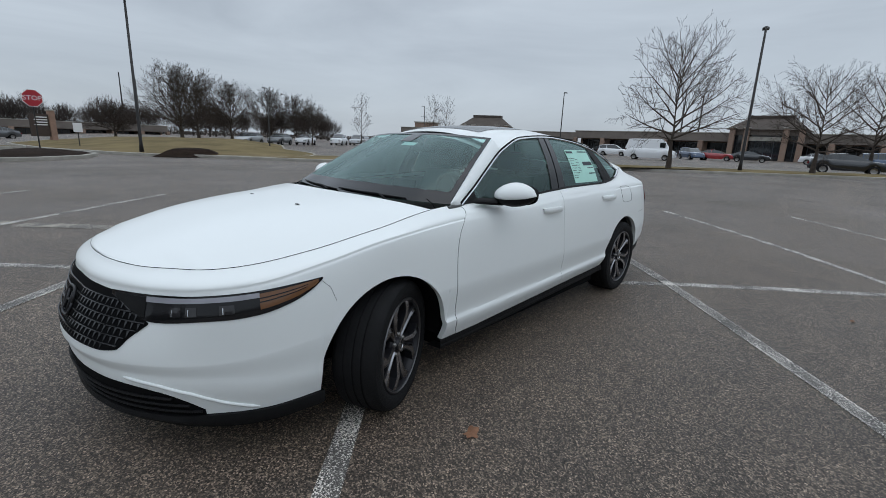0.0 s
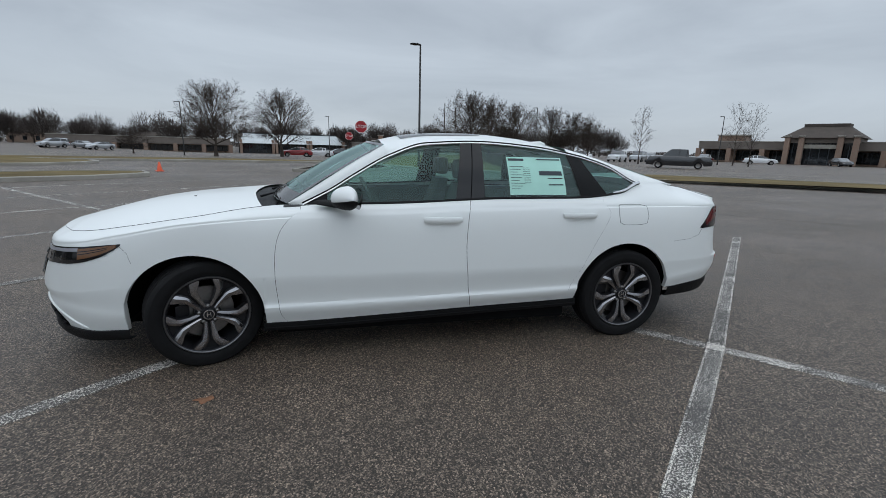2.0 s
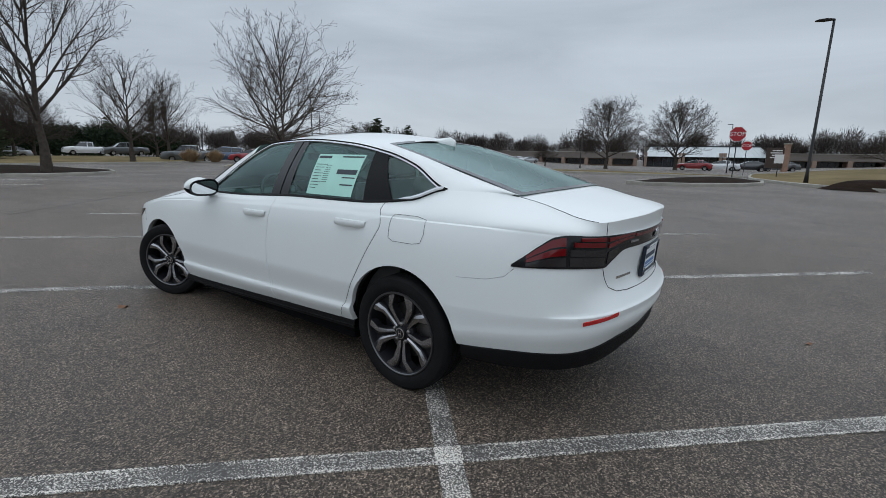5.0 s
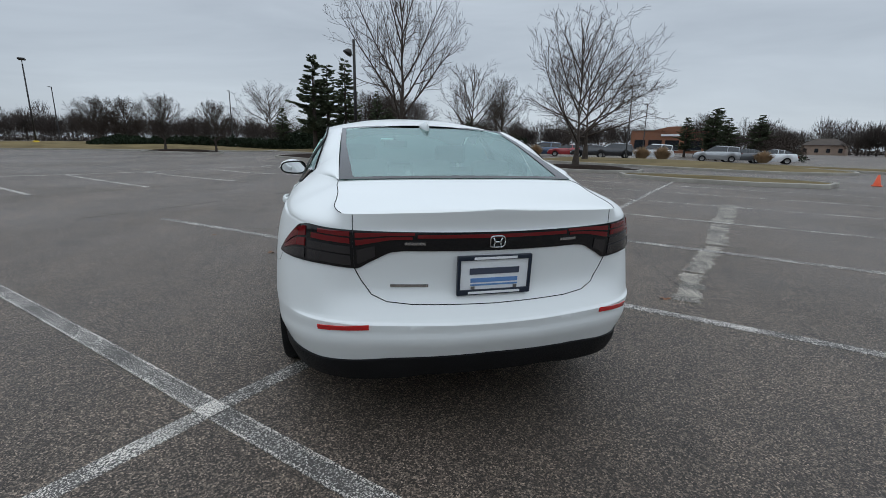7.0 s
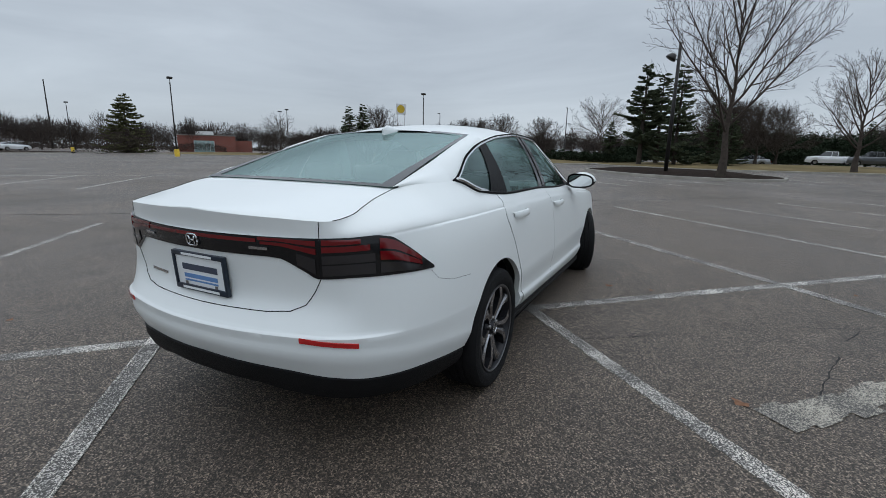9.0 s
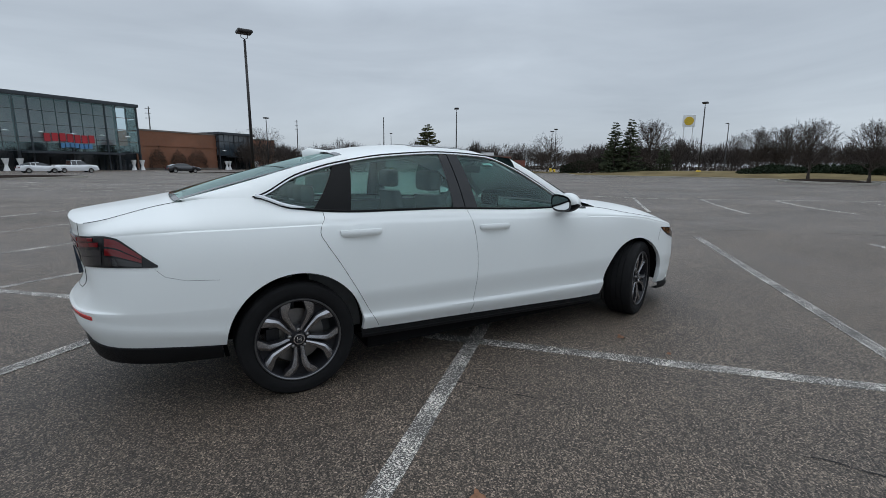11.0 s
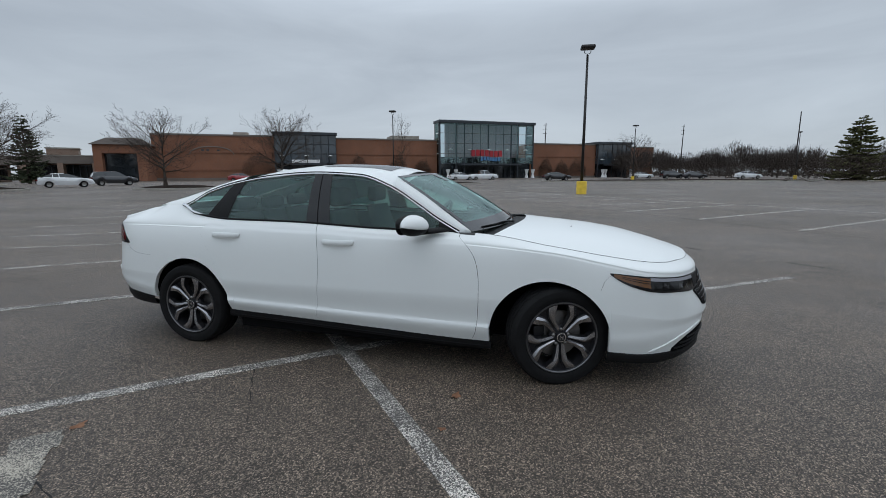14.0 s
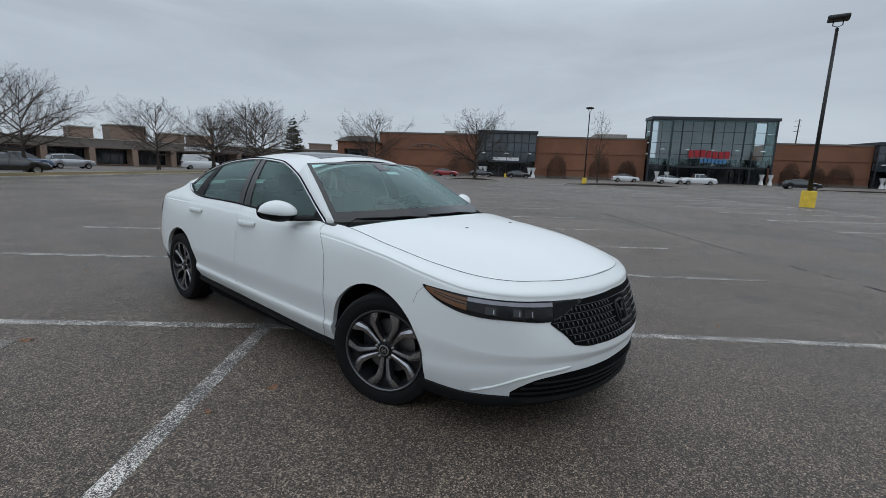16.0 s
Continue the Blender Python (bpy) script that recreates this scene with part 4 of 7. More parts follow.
for x, y, h, k in ((-8, 150, 17, 1), (36, 168, 17, 1), (-32, -140, 15, 0), (-36, -142, 14, 0), (62, 150, 18, 1), (-116, -30, 15, 0), (-119, -27, 14, 0)):
    mast = thing("utility_mast", "thin grey utility mast on the skyline", "mast", "masts on the skyline")
    bm = bmesh.new()
    add_tube(bm, [(0, 0, 0), (.3 * k, 0, h)], [.22, .12], 6)
    part("pole", bm, POLE, mast)
    if k:
        for i in range(3):
            part("crossarm", box_bm(-.7, .7, -.06, .06, h - .6 - i * 1.3, h - .48 - i * 1.3), POLE, mast)
    mast.matrix_basis = pose(x, y, 0, 0, 0, x)

# ---- parked cars ----
CAR_PAINTS = {
    "white": surface("car_white", (.72, .73, .74), .3, 0, .02, 2, 50, 0, 1), "black": surface("car_black", (.012, .013, .016), .25, 0, .05, 2, 50, 0, 1),
    "silver": surface("car_silver", (.36, .37, .38), .32, .5, .04, 2, 50, 0, 1), "red": surface("car_red", (.30, .02, .025), .3, 0, .04, 2, 50, 0, 1),
    "blue": surface("car_blue", (.04, .07, .13), .3, .2, .04, 2, 50, 0, 1), "grey": surface("car_grey", (.09, .095, .10), .3, .3, .04, 2, 50, 0, 1)}
CAR_GLASS = surface("dark_car_glass", (.02, .024, .026), .06, 0, .05, 3, 50, 0, .8)
SHAPES = {
    "sedan": (4.7, .90, [(-2.35, .6), (-2.3, .99), (-1.8, 1.06), (1.0, .98), (2.0, .86), (2.3, .70), (2.35, .5)], [(-2.0, 1.05), (-1.1, 1.41), (-.1, 1.46), (1.3, .97)]),
    "suv": (4.6, .93, [(-2.3, .6), (-2.28, 1.05), (-1.7, 1.1), (1.0, 1.06), (1.95, .96), (2.27, .78), (2.3, .5)], [(-2.22, 1.08), (-2.0, 1.58), (.1, 1.70), (1.25, 1.06)]),
    "pickup": (5.6, .96, [(-2.8, .7), (-2.78, 1.12), (-.9, 1.13), (1.3, 1.16), (2.5, 1.08), (2.76, .95), (2.8, .6)], [(-.85, 1.12), (-.7, 1.78), (.6, 1.8), (1.4, 1.16)]),
    "van": (5.6, .98, [(-2.8, .6), (-2.78, 1.3), (-1.0, 1.32), (1.6, 1.28), (2.5, 1.1), (2.76, .95), (2.8, .5)], [(-2.76, 1.3), (-2.7, 2.35), (1.1, 2.4), (2.0, 1.28)])}


def parked_car(kind, paint):
    length, half, deck, cabin = SHAPES[kind]
    words = {"sedan": "four-door sedan", "suv": "sport utility car", "pickup": "pickup truck", "van": "tall panel van"}[kind]
    t = thing("parked_car", f"{paint} {words} parked on far asphalt", "car", "cars parked round the lot")
    top = curve(deck)
    bm = bmesh.new()
    rows = []
    n = 26
    for i in range(n + 1):
        x = lerp(-length / 2, length / 2, i / n)
        e = abs(x) / (length / 2)
        w = half * (1 - .16 * e ** 5)
        z1 = top(x)
        z0 = .26 + .1 * e ** 6
        for c in (-length * .30, length * .30):
            if abs(x - c) < .38:
                z0 = max(z0, .3 + math.sqrt(max(0, .38 ** 2 - (x - c) ** 2)))
        z0 = min(z0, z1 - .08)
        rows.append([Vector((x, y, z)) for y, z in ((0, z0), (w * .93, z0), (w, lerp(z0, z1, .4)), (w * .97, lerp(z0, z1, .85)), (w * .86, z1), (0, z1 + .03), (-w * .86, z1), (-w * .97, lerp(z0, z1, .85)), (-w, lerp(z0, z1, .4)), (-w * .93, z0), (0, z0))])
    add_grid(bm, rows)
    for r in (rows[0], rows[-1]):
        bm.faces.new([bm.verts.new(v) for v in r[:-1]])
    bmesh.ops.remove_doubles(bm, verts=bm.verts, dist=.0005)
    bmesh.ops.recalc_face_normals(bm, faces=bm.faces)
    part("body", bm, CAR_PAINTS[paint], t, "", 40)
    ch = curve(cabin)
    solid = kind == "van"
    bm, roof = bmesh.new(), bmesh.new()
    rows, rrows = [], []
    for i in range(17):
        x = lerp(cabin[0][0], cabin[-1][0], i / 16)
        z0, z1 = top(x) - .02, max(ch(x), top(x) - .01)
        g = min(1, (z1 - z0) / .5)
        rows.append([Vector((x, y, z)) for y, z in ((half * .84, z0), (half * .84 - .14 * g, z1 - .04 * g), (-half * .84 + .14 * g, z1 - .04 * g), (-half * .84, z0))])
        if cabin[1][0] - .12 <= x <= cabin[2][0] + .12:
            rrows.append([Vector((x, y, z)) for y, z in ((half * .84 - .12, z1 - .07), (half * .84 - .15, z1 - .01), (0, z1 + .03), (-half * .84 + .15, z1 - .01), (-half * .84 + .12, z1 - .07))])
    add_grid(bm, rows)
    add_grid(roof, rrows)
    bmesh.ops.recalc_face_normals(bm, faces=bm.faces)
    bmesh.ops.recalc_face_normals(roof, faces=roof.faces)
    part("cabin", bm, CAR_PAINTS[paint] if solid else CAR_GLASS, t, "" if solid else "dark window glass", 40)
    part("roof", roof, CAR_PAINTS[paint], t, "", 40)
    if not solid:
        for sgn in (1, -1):
            for xa in (cabin[1][0] + .05, (cabin[1][0] + cabin[2][0]) / 2 + .05):
                bm = bmesh.new()
                add_tube(bm, [(xa, sgn * (half * .84 + .004), top(xa)), (xa - .03, sgn * (half * .84 - .125), ch(xa) - .05)], .035, 4)
                part("pillar", bm, CAR_PAINTS[paint], t)
    else:
        for sgn in (1, -1):
            part("cab_window", box_bm(1.0, 1.6, sgn * half * .80 - .03, sgn * half * .80 + .03, 1.4, 2.0, None, bevel=.02), CAR_GLASS, t)
    for x in (-length * .30, length * .30):
        for sgn in (1, -1):
            wh = tagged(new("wheel"), "dark wheel with grey rim")
            wh.parent = t
            wh.matrix_basis = pose(x, sgn * (half - .12), .33, 0, 0, 0 if sgn > 0 else 180)
            bm = bmesh.new()
            add_lathe(bm, [(.01, -.1), (.31, -.1), (.33, -.06), (.33, .08), (.30, .11), (.21, .11)], 16)
            part("tyre", bm, RUBBER, wh, "", 40)
            bm = bmesh.new()
            add_lathe(bm, [(.215, .105), (.20, .085), (.06, .10), (.01, .105)], 10)
            part("rim", bm, STEEL, wh, "", 40)
    for x, mt, nm in ((length / 2 - .09, SILVER, "headlight"), (-length / 2 + .03, TAIL_RED, "tail_light")):
        for sgn in (1, -1):
            part(nm, box_bm(x - .06, x + .06, sgn * half * .66 - .17, sgn * half * .66 + .17, top(x) - .22, top(x) - .08, None, bevel=.02), mt, t)
    return t


LOTS = {
    ("van", "white"): [(-54.3, -16.1, 100), (-76.1, 28.0, 80)],
    ("suv", "blue"): [(-70.0, -15.6, 40), (-58.4, 4.4, 100), (48.8, -25.4, 60)],
    ("sedan", "red"): [(-70.6, -12.6, 95), (-52.3, 61.8, 20), (7.0, -72, 10), (46.9, -27.6, 60)],
    ("sedan", "black"): [(-71.0, -8.6, 95), (-42.2, 1.8, 95), (-44.3, 73.9, 35), (-50.5, 70.2, 35), (-1.3, 78.4, 20), (26, 103.6, 10), (-80, -56, 60), (0.5, -76, 10), (45.4, -29.8, 62)],
    ("pickup", "black"): [(-31.0, -34.3, 318)],
    ("suv", "black"): [(-52.0, 38.8, 60), (44.2, -32.0, 62), (22, 105, 10)],
    ("sedan", "white"): [(-49.6, 31.6, 60), (-18.7, 80.0, 30), (-26.7, 81.8, 30), (-76, -1.5, 95), (3.8, -74, 10), (34.6, -44.2, 50), (-66, -58, 140), (-33, -56, 40), (16, 106, 10), (35, 101, 10)],
    ("suv", "white"): [(-70.2, -32.7, 100), (-69, -26.5, 100), (41.8, -35.6, 50), (-40, -58, 40), (50.6, -93.6, 20)],
    ("pickup", "white"): [(77, -20.8, 82), (-15.3, 83.6, 30)],
    ("pickup", "grey"): [(73.4, -24.4, 82), (50.2, -22.4, 60)],
    ("suv", "silver"): [(-65.7, 9.5, 100), (37.6, -40.4, 50), (50, -92, 60), (-45, -60, 40)],
    ("sedan", "grey"): [(36.2, -42.2, 50), (-28, -54, 40), (-50, -64, 40), (-3, -78, 10), (56, -28, 60)],
    ("sedan", "silver"): [(47, -96, 150), (-23, -52, 40), (-58, -61, 40), (66, -10, 90), (43, -93, 60)]}
for (kind, paint), spots in LOTS.items():
    proto = parked_car(kind, paint)
    put(proto, [(x, y, 0.0 if not (kind == "pickup" and x > 59) else .42, a, 1.0, 1.0) for x, y, a in spots], "cars parked round the lot")

TAN_GRASS = surface("tan_ornamental_grass", (.34, .235, .14), .9, 0, .3, 2, 20, spec=.1)
rnd_g = random.Random(12)
bm = bmesh.new()
for i in range(900):
    a, r = rnd_g.random() * 6.3, rnd_g.random() ** .6
    foot = Vector((.35 * r * math.cos(a), .35 * r * math.sin(a), 0))
    tip = Vector((1.05 * r * math.cos(a), 1.05 * r * math.sin(a), 1.45 * (1 - .35 * r * r) * rnd_g.uniform(.75, 1.05)))
    e = Vector((-math.sin(a), math.cos(a), 0)) * .03
    bm.faces.new([bm.verts.new(v) for v in (foot - e, foot + e, tip)])
tuft = part("ornamental_grass", bm, TAN_GRASS)
tagged(tuft, "tan clump of dry ornamental grass beside parked cars", "grass clump")
put(tuft, [(46.4, -20.6, .1, 0, 1.0, 1.2), (45.2, -22.6, .1, 40, .95, 1.2), (39.4, -32.4, .1, 90, .95, 1.2), (38.2, -34.0, .1, 150, 1.0, 1.2), (33.0, -41.6, .1, 220, .9, 1.2)], "tan grass clumps")

# ---- buildings ----
def brick_mat(name, a, b, mortar, scale=1.0):
    m = bpy.data.materials.new(name)
    m.use_nodes = True
    nt = m.node_tree
    bs = nt.nodes["Principled BSDF"]
    tc = nt.nodes.new("ShaderNodeTexCoord")
    mp = nt.nodes.new("ShaderNodeMapping")
    mp.inputs["Rotation"].default_value = (radians(90), 0, 0)
    nt.links.new(tc.outputs["Object"], mp.inputs[0])
    br = nt.nodes.new("ShaderNodeTexBrick")
    br.inputs["Scale"].default_value = 4.0 * scale
    for key, c in (("Color1", a), ("Color2", b), ("Mortar", mortar)):
        br.inputs[key].default_value = (*c, 1)
    br.inputs["Mortar Size"].default_value = .015
    nt.links.new(mp.outputs[0], br.inputs["Vector"])
    big = noise_node(nt, tc.outputs["Object"], .18, 5)
    col = mix_node(nt, 1.0, br.outputs["Color"], ramp_node(nt, big, [(.3, (.78, .78, .78)), (.7, (1.1, 1.1, 1.1))]), "MULTIPLY")
    nt.links.new(col, bs.inputs["Base Color"])
    bs.inputs["Roughness"].default_value = .9
    return m


BRICK = brick_mat("orange_brick", (.27, .115, .062), (.225, .092, .05), (.2, .13, .1))
BRICK_TAN = brick_mat("tan_brick_wall", (.30, .20, .15), (.26, .17, .125), (.28, .24, .2))
BRICK_RED = brick_mat("red_brick", (.24, .075, .05), (.20, .06, .045), (.2, .15, .13))
ROOF_BROWN = surface("brown_shingle", (.075, .06, .05), .9, 0, .2, .8, 12, .5)
FASCIA = surface("taupe_fascia", (.17, .145, .125), .8, 0, .12, .5, 10, .2)
METAL_ROOF = surface("pale_metal_roof", (.50, .53, .53), .4, .3, .06, .4, 8)
DARK_GLASS = surface("dark_shop_glass", (.016, .02, .024), .08, 0, .2, .6, 6, 0, .5)
FACADE_GLASS = surface("tinted_facade_glass", (.05, .065, .078), .08, 0, .25, .25, 3, 0, .6)
ROSE_PANEL = surface("rose_wall_behind_glass", (.68, .48, .47), .7, 0, .12, .3, 4)
CLEAR_FACADE = glass_mat("clear_blue_facade_glass", (.86, .92, .95), 0.0, .95, 1.7)
MULLION = surface("dark_grey_frame", (.045, .052, .06), .5, .3, .1, 2, 20)
PALE_GREEN_GLASS = surface("pale_green_glass", (.30, .42, .40), .12, 0, .15, .4, 4, 0, .4)


def along(p, q):
    """Placement whose x runs from p to q along a facade, y to its back, z up."""
    d = (Vector(q) - Vector(p))
    a = math.atan2(d.y, d.x)
    return Matrix.Translation((p[0], p[1], min(GZ(p[0], p[1]), GZ(q[0], q[1])))) @ Matrix.Rotation(a, 4, "Z"), d.length


def block(name, parent, mat, *b, label="", bevel=0.0):
    return part(name, box_bm(*b, None, bevel=bevel), mat, parent, label)


gl, fd = Vector((-30.8, 105.1, 0)), Vector((.823, .567, 0))


def F(t, back=0.0):
    return gl + fd * t + Vector((-.567, .823, 0)) * back


# Brick anchor building.
anchor = thing("mall_building", "long orange-brick shopping mall with recessed panels", "building")
anchor.matrix_basis, _ = along(F(0), F(10))
for t0, t1, h in ((-61, -37.5, 9.2), (-24.5, -.2, 9.0), (25.6, 46, 8.7), (57, 66, 8.2)):
    block("wall", anchor, BRICK, t0, t1, 0, 22, 0, h)
    block("coping", anchor, FASCIA, t0 - .1, t1 + .1, -.12, .4, h, h + .35)
    block("ledge", anchor, BRICK, t0, t1, -.15, 0, h * .62, h * .66)
    block("ledge", anchor, BRICK, t0, t1, -.15, 0, h * .22, h * .26)
    block("plinth", anchor, FASCIA, t0, t1, -.2, 0, 0, .5)
block("rooftop_unit", anchor, CONCRETE, -10, -3, 6, 12, 9.0, 10.6)
block("rooftop_unit", anchor, CONCRETE, -46, -43, 4, 8, 9.2, 10.4)
block("rooftop_unit", anchor, CONCRETE, 32, 42, 8, 14, 8.7, 9.6)
bm = bmesh.new()
add_tube(bm, [Vector((-50 + 4.2 * math.cos(math.pi * i / 24), -.06, 5.4 + 1.6 * math.sin(math.pi * i / 24))) for i in range(25)], .12, 5)
part("brick_arch", bm, FASCIA, anchor)
for t in (-52, -51, -49):
    block("wall_vent", anchor, MULLION, t, t + .5, -.1, 0, 6.0, 6.4)
CLIMBER = surface("bare_climber_stems", (.085, .062, .048), .95, 0, .3, 1.0, 10, spec=.08)
# climbers on the brick
for n, (t, wd, h) in enumerate(((-41, 5, 6.5), (-19.5, 3.2, 6.6), (-10, 3.2, 6.8), (-4, 3, 5.5), (30, 3, 6), (35, 3, 5.4), (40, 4, 6))):
    c = part("wall_climber", clump(200 + n, (wd * 1.35, .9, h), 3000, .10), CLIMBER)
    c.matrix_basis = anchor.matrix_basis @ Matrix.Translation((t, -.6, .1))
    tagged(c, "leafless climbing shrub trained against a brick wall", "shrub", "shrubs against the brick", "stuff")


def glass_front(t0, t1, h, depth, rows, cols, rose, label):
    g = thing("glass_entrance", label, "entrance")
    g.matrix_basis = anchor.matrix_basis @ Matrix.Translation((t0, 0, 0))
    w = t1 - t0
    low = 5.2 if rose else h - .6
    block("core", g, DARK_GLASS, .3, w - .3, -depth + 1.2, 16, 0, low, label="dark interior behind the glass")
    block("roof_slab", g, MULLION, -.3, w + .3, -depth - .5, 2.4 if rose else 16, h - .6, h)
    if rose:
        block("inner_wall", g, ROSE_PANEL, w * .10, w * .90, 1.6, 2.2, low, h - .6, label="rose wall seen through glass")
        for f in (.0, .17, .83, 1.0):
            block("column", g, MULLION, w * f - .2, w * f + .2, -depth + .1, -depth + .5, 0, h - .6)
            block("column", g, MULLION, w * f - .12, w * f + .12, 1.9, 2.2, low, h - .6)
    for i in range(cols):
        for j in range(rows):
            x0, x1 = w * i / cols + .08, w * (i + 1) / cols - .08
            z0, z1 = lerp(3.6, h - .6, j / rows) + .08, lerp(3.6, h - .6, (j + 1) / rows) - .08
            part("pane", box_bm(x0, x1, -depth + .02, -depth + .06, z0, z1), CLEAR_FACADE if rose else FACADE_GLASS, g).visible_shadow = not rose
    for i in range(cols + 1):
        big = i % 3 == 0
        x = w * i / cols
        block("mullion", g, MULLION, x - (.11 if big else .04), x + (.11 if big else .04), -depth - (.12 if big else .02), -depth + .12, 0 if big else 3.6, h - .6)
    for j in range(rows + 1):
        z = lerp(3.6, h - .6, j / rows)
        block("transom", g, MULLION, 0, w, -depth - .03, -depth + .1, z - .05, z + .05)
    for sgn, x in ((-1, 0), (1, w)):
        for j in range(rows):
            z0, z1 = lerp(3.6, h - .6, j / rows) + .08, lerp(3.6, h - .6, (j + 1) / rows) - .08
            part("side_pane", box_bm(x - .04, x + .04, -depth + .3, 1.8 if rose else -.2, z0, z1), CLEAR_FACADE if rose else FACADE_GLASS, g).visible_shadow = not rose
    block("canopy", g, MULLION, w * .18, w * .82, -depth - 2.4, -depth, 3.2, 3.55)
    for i in range(5):
        x = lerp(w * .28, w * .72, i / 4)
        part("door_leaf", box_bm(x - .7, x + .7, -depth + .9, -depth + .96, .05, 2.6), DARK_GLASS, g)
    for i in range(5 if rose else 3):
        x = lerp(w * .1, w * .9, i / (4 if rose else 2))
        bm = bmesh.new()
        add_lathe(bm, [(.05, .25), (.55, .05), (.5, 0), (.05, .12)], 12, Matrix.Translation((x, -depth - .5, h * .50)) @ Matrix.Rotation(radians(90), 4, "X"))
        part("wall_lamp", bm, SIGN_WHITE, g, "white dish lamp")
    for x in (w * .06, w * .14, w * .90, w * .97):
        bm = bmesh.new()
        add_lathe(bm, [(.5, 0), (.22, 1.0), (.55, 2.2), (.05, 2.2)], 10, Matrix.Translation((x, -depth - 1.5, 0)) @ Matrix.Rotation(radians(90), 4, "X"))
        part("planter_urn", bm, SIGN_WHITE, g, "white flared planter")
    return g


big = glass_front(0, 25.4, 13.9, 1.8, 4, 12, True, "tall glass-fronted mall entrance with red sign")
SIGN_BLUE = surface("sign_blue", (.08, .22, .42), .4, 0, .05, 2, 20)
for i, (x0, x1, z0, z1, mt) in enumerate(((8.0, 16.6, 5.4, 6.9, SIGN_RED), (8.4, 12.0, 5.7, 6.5, SIGN_RED), (10.5, 16.0, 4.3, 5.2, SIGN_BLUE))):
    if i == 1:
        continue
    for k in range(7):
        a = lerp(x0, x1, k / 7)
        part("sign_letter_bar", box_bm(a, a + (x1 - x0) / 7 * .78, -2.35, -2.15, z0 + .12 * math.sin(k), z1 + .12 * math.sin(k), None, bevel=.04), mt, big)
g1 = glass_front(-37.5, -24.5, 10.3, 1.2, 3, 8, False, "dark glass shop entrance in a brick wall")
block("shop_sign", g1, SIGN_WHITE, 3.4, 9.2, -3.7, -3.5, 3.6, 4.3)
g3 = glass_front(46, 57, 9.6, 1.2, 3, 7, False, "dark glass shop entrance in a brick wall")
# Arched corner entrance.
arch_b = thing("corner_entrance", "brick corner pavilion with an arched opening and hipped roof", "building")
arch_b.matrix_basis = anchor.matrix_basis @ Matrix.Translation((-69, -6.5, 0))
for x0, x1 in ((0, 1.4), (7.0, 8.4)):
    block("pier", arch_b, BRICK, x0, x1, 0, 7, 0, 5.2)
block("lintel", arch_b, BRICK, 0, 8.4, 0.02, 7, 5.2, 6.8)
block("recess", arch_b, DARK_GLASS, 1.4, 7.0, 1.2, 6.8, 0, 5.2)
bm = bmesh.new()
add_grid(bm, [[Vector((x, y, z)) for x, y, z in ((-.5, -.5, 6.8), (1.6, 2.5, 8.2))], [Vector((8.9, -.5, 6.8)), Vector((6.8, 2.5, 8.2))], [Vector((8.9, 7.5, 6.8)), Vector((6.8, 4.8, 8.2))], [Vector((-.5, 7.5, 6.8)), Vector((1.6, 4.8, 8.2))], [Vector((-.5, -.5, 6.8)), Vector((1.6, 2.5, 8.2))]])
bm.faces.new([bm.verts.new(v) for v in ((1.6, 2.5, 8.2), (6.8, 2.5, 8.2), (6.8, 4.8, 8.2), (1.6, 4.8, 8.2))])
part("roof", bm, ROOF_BROWN, arch_b)


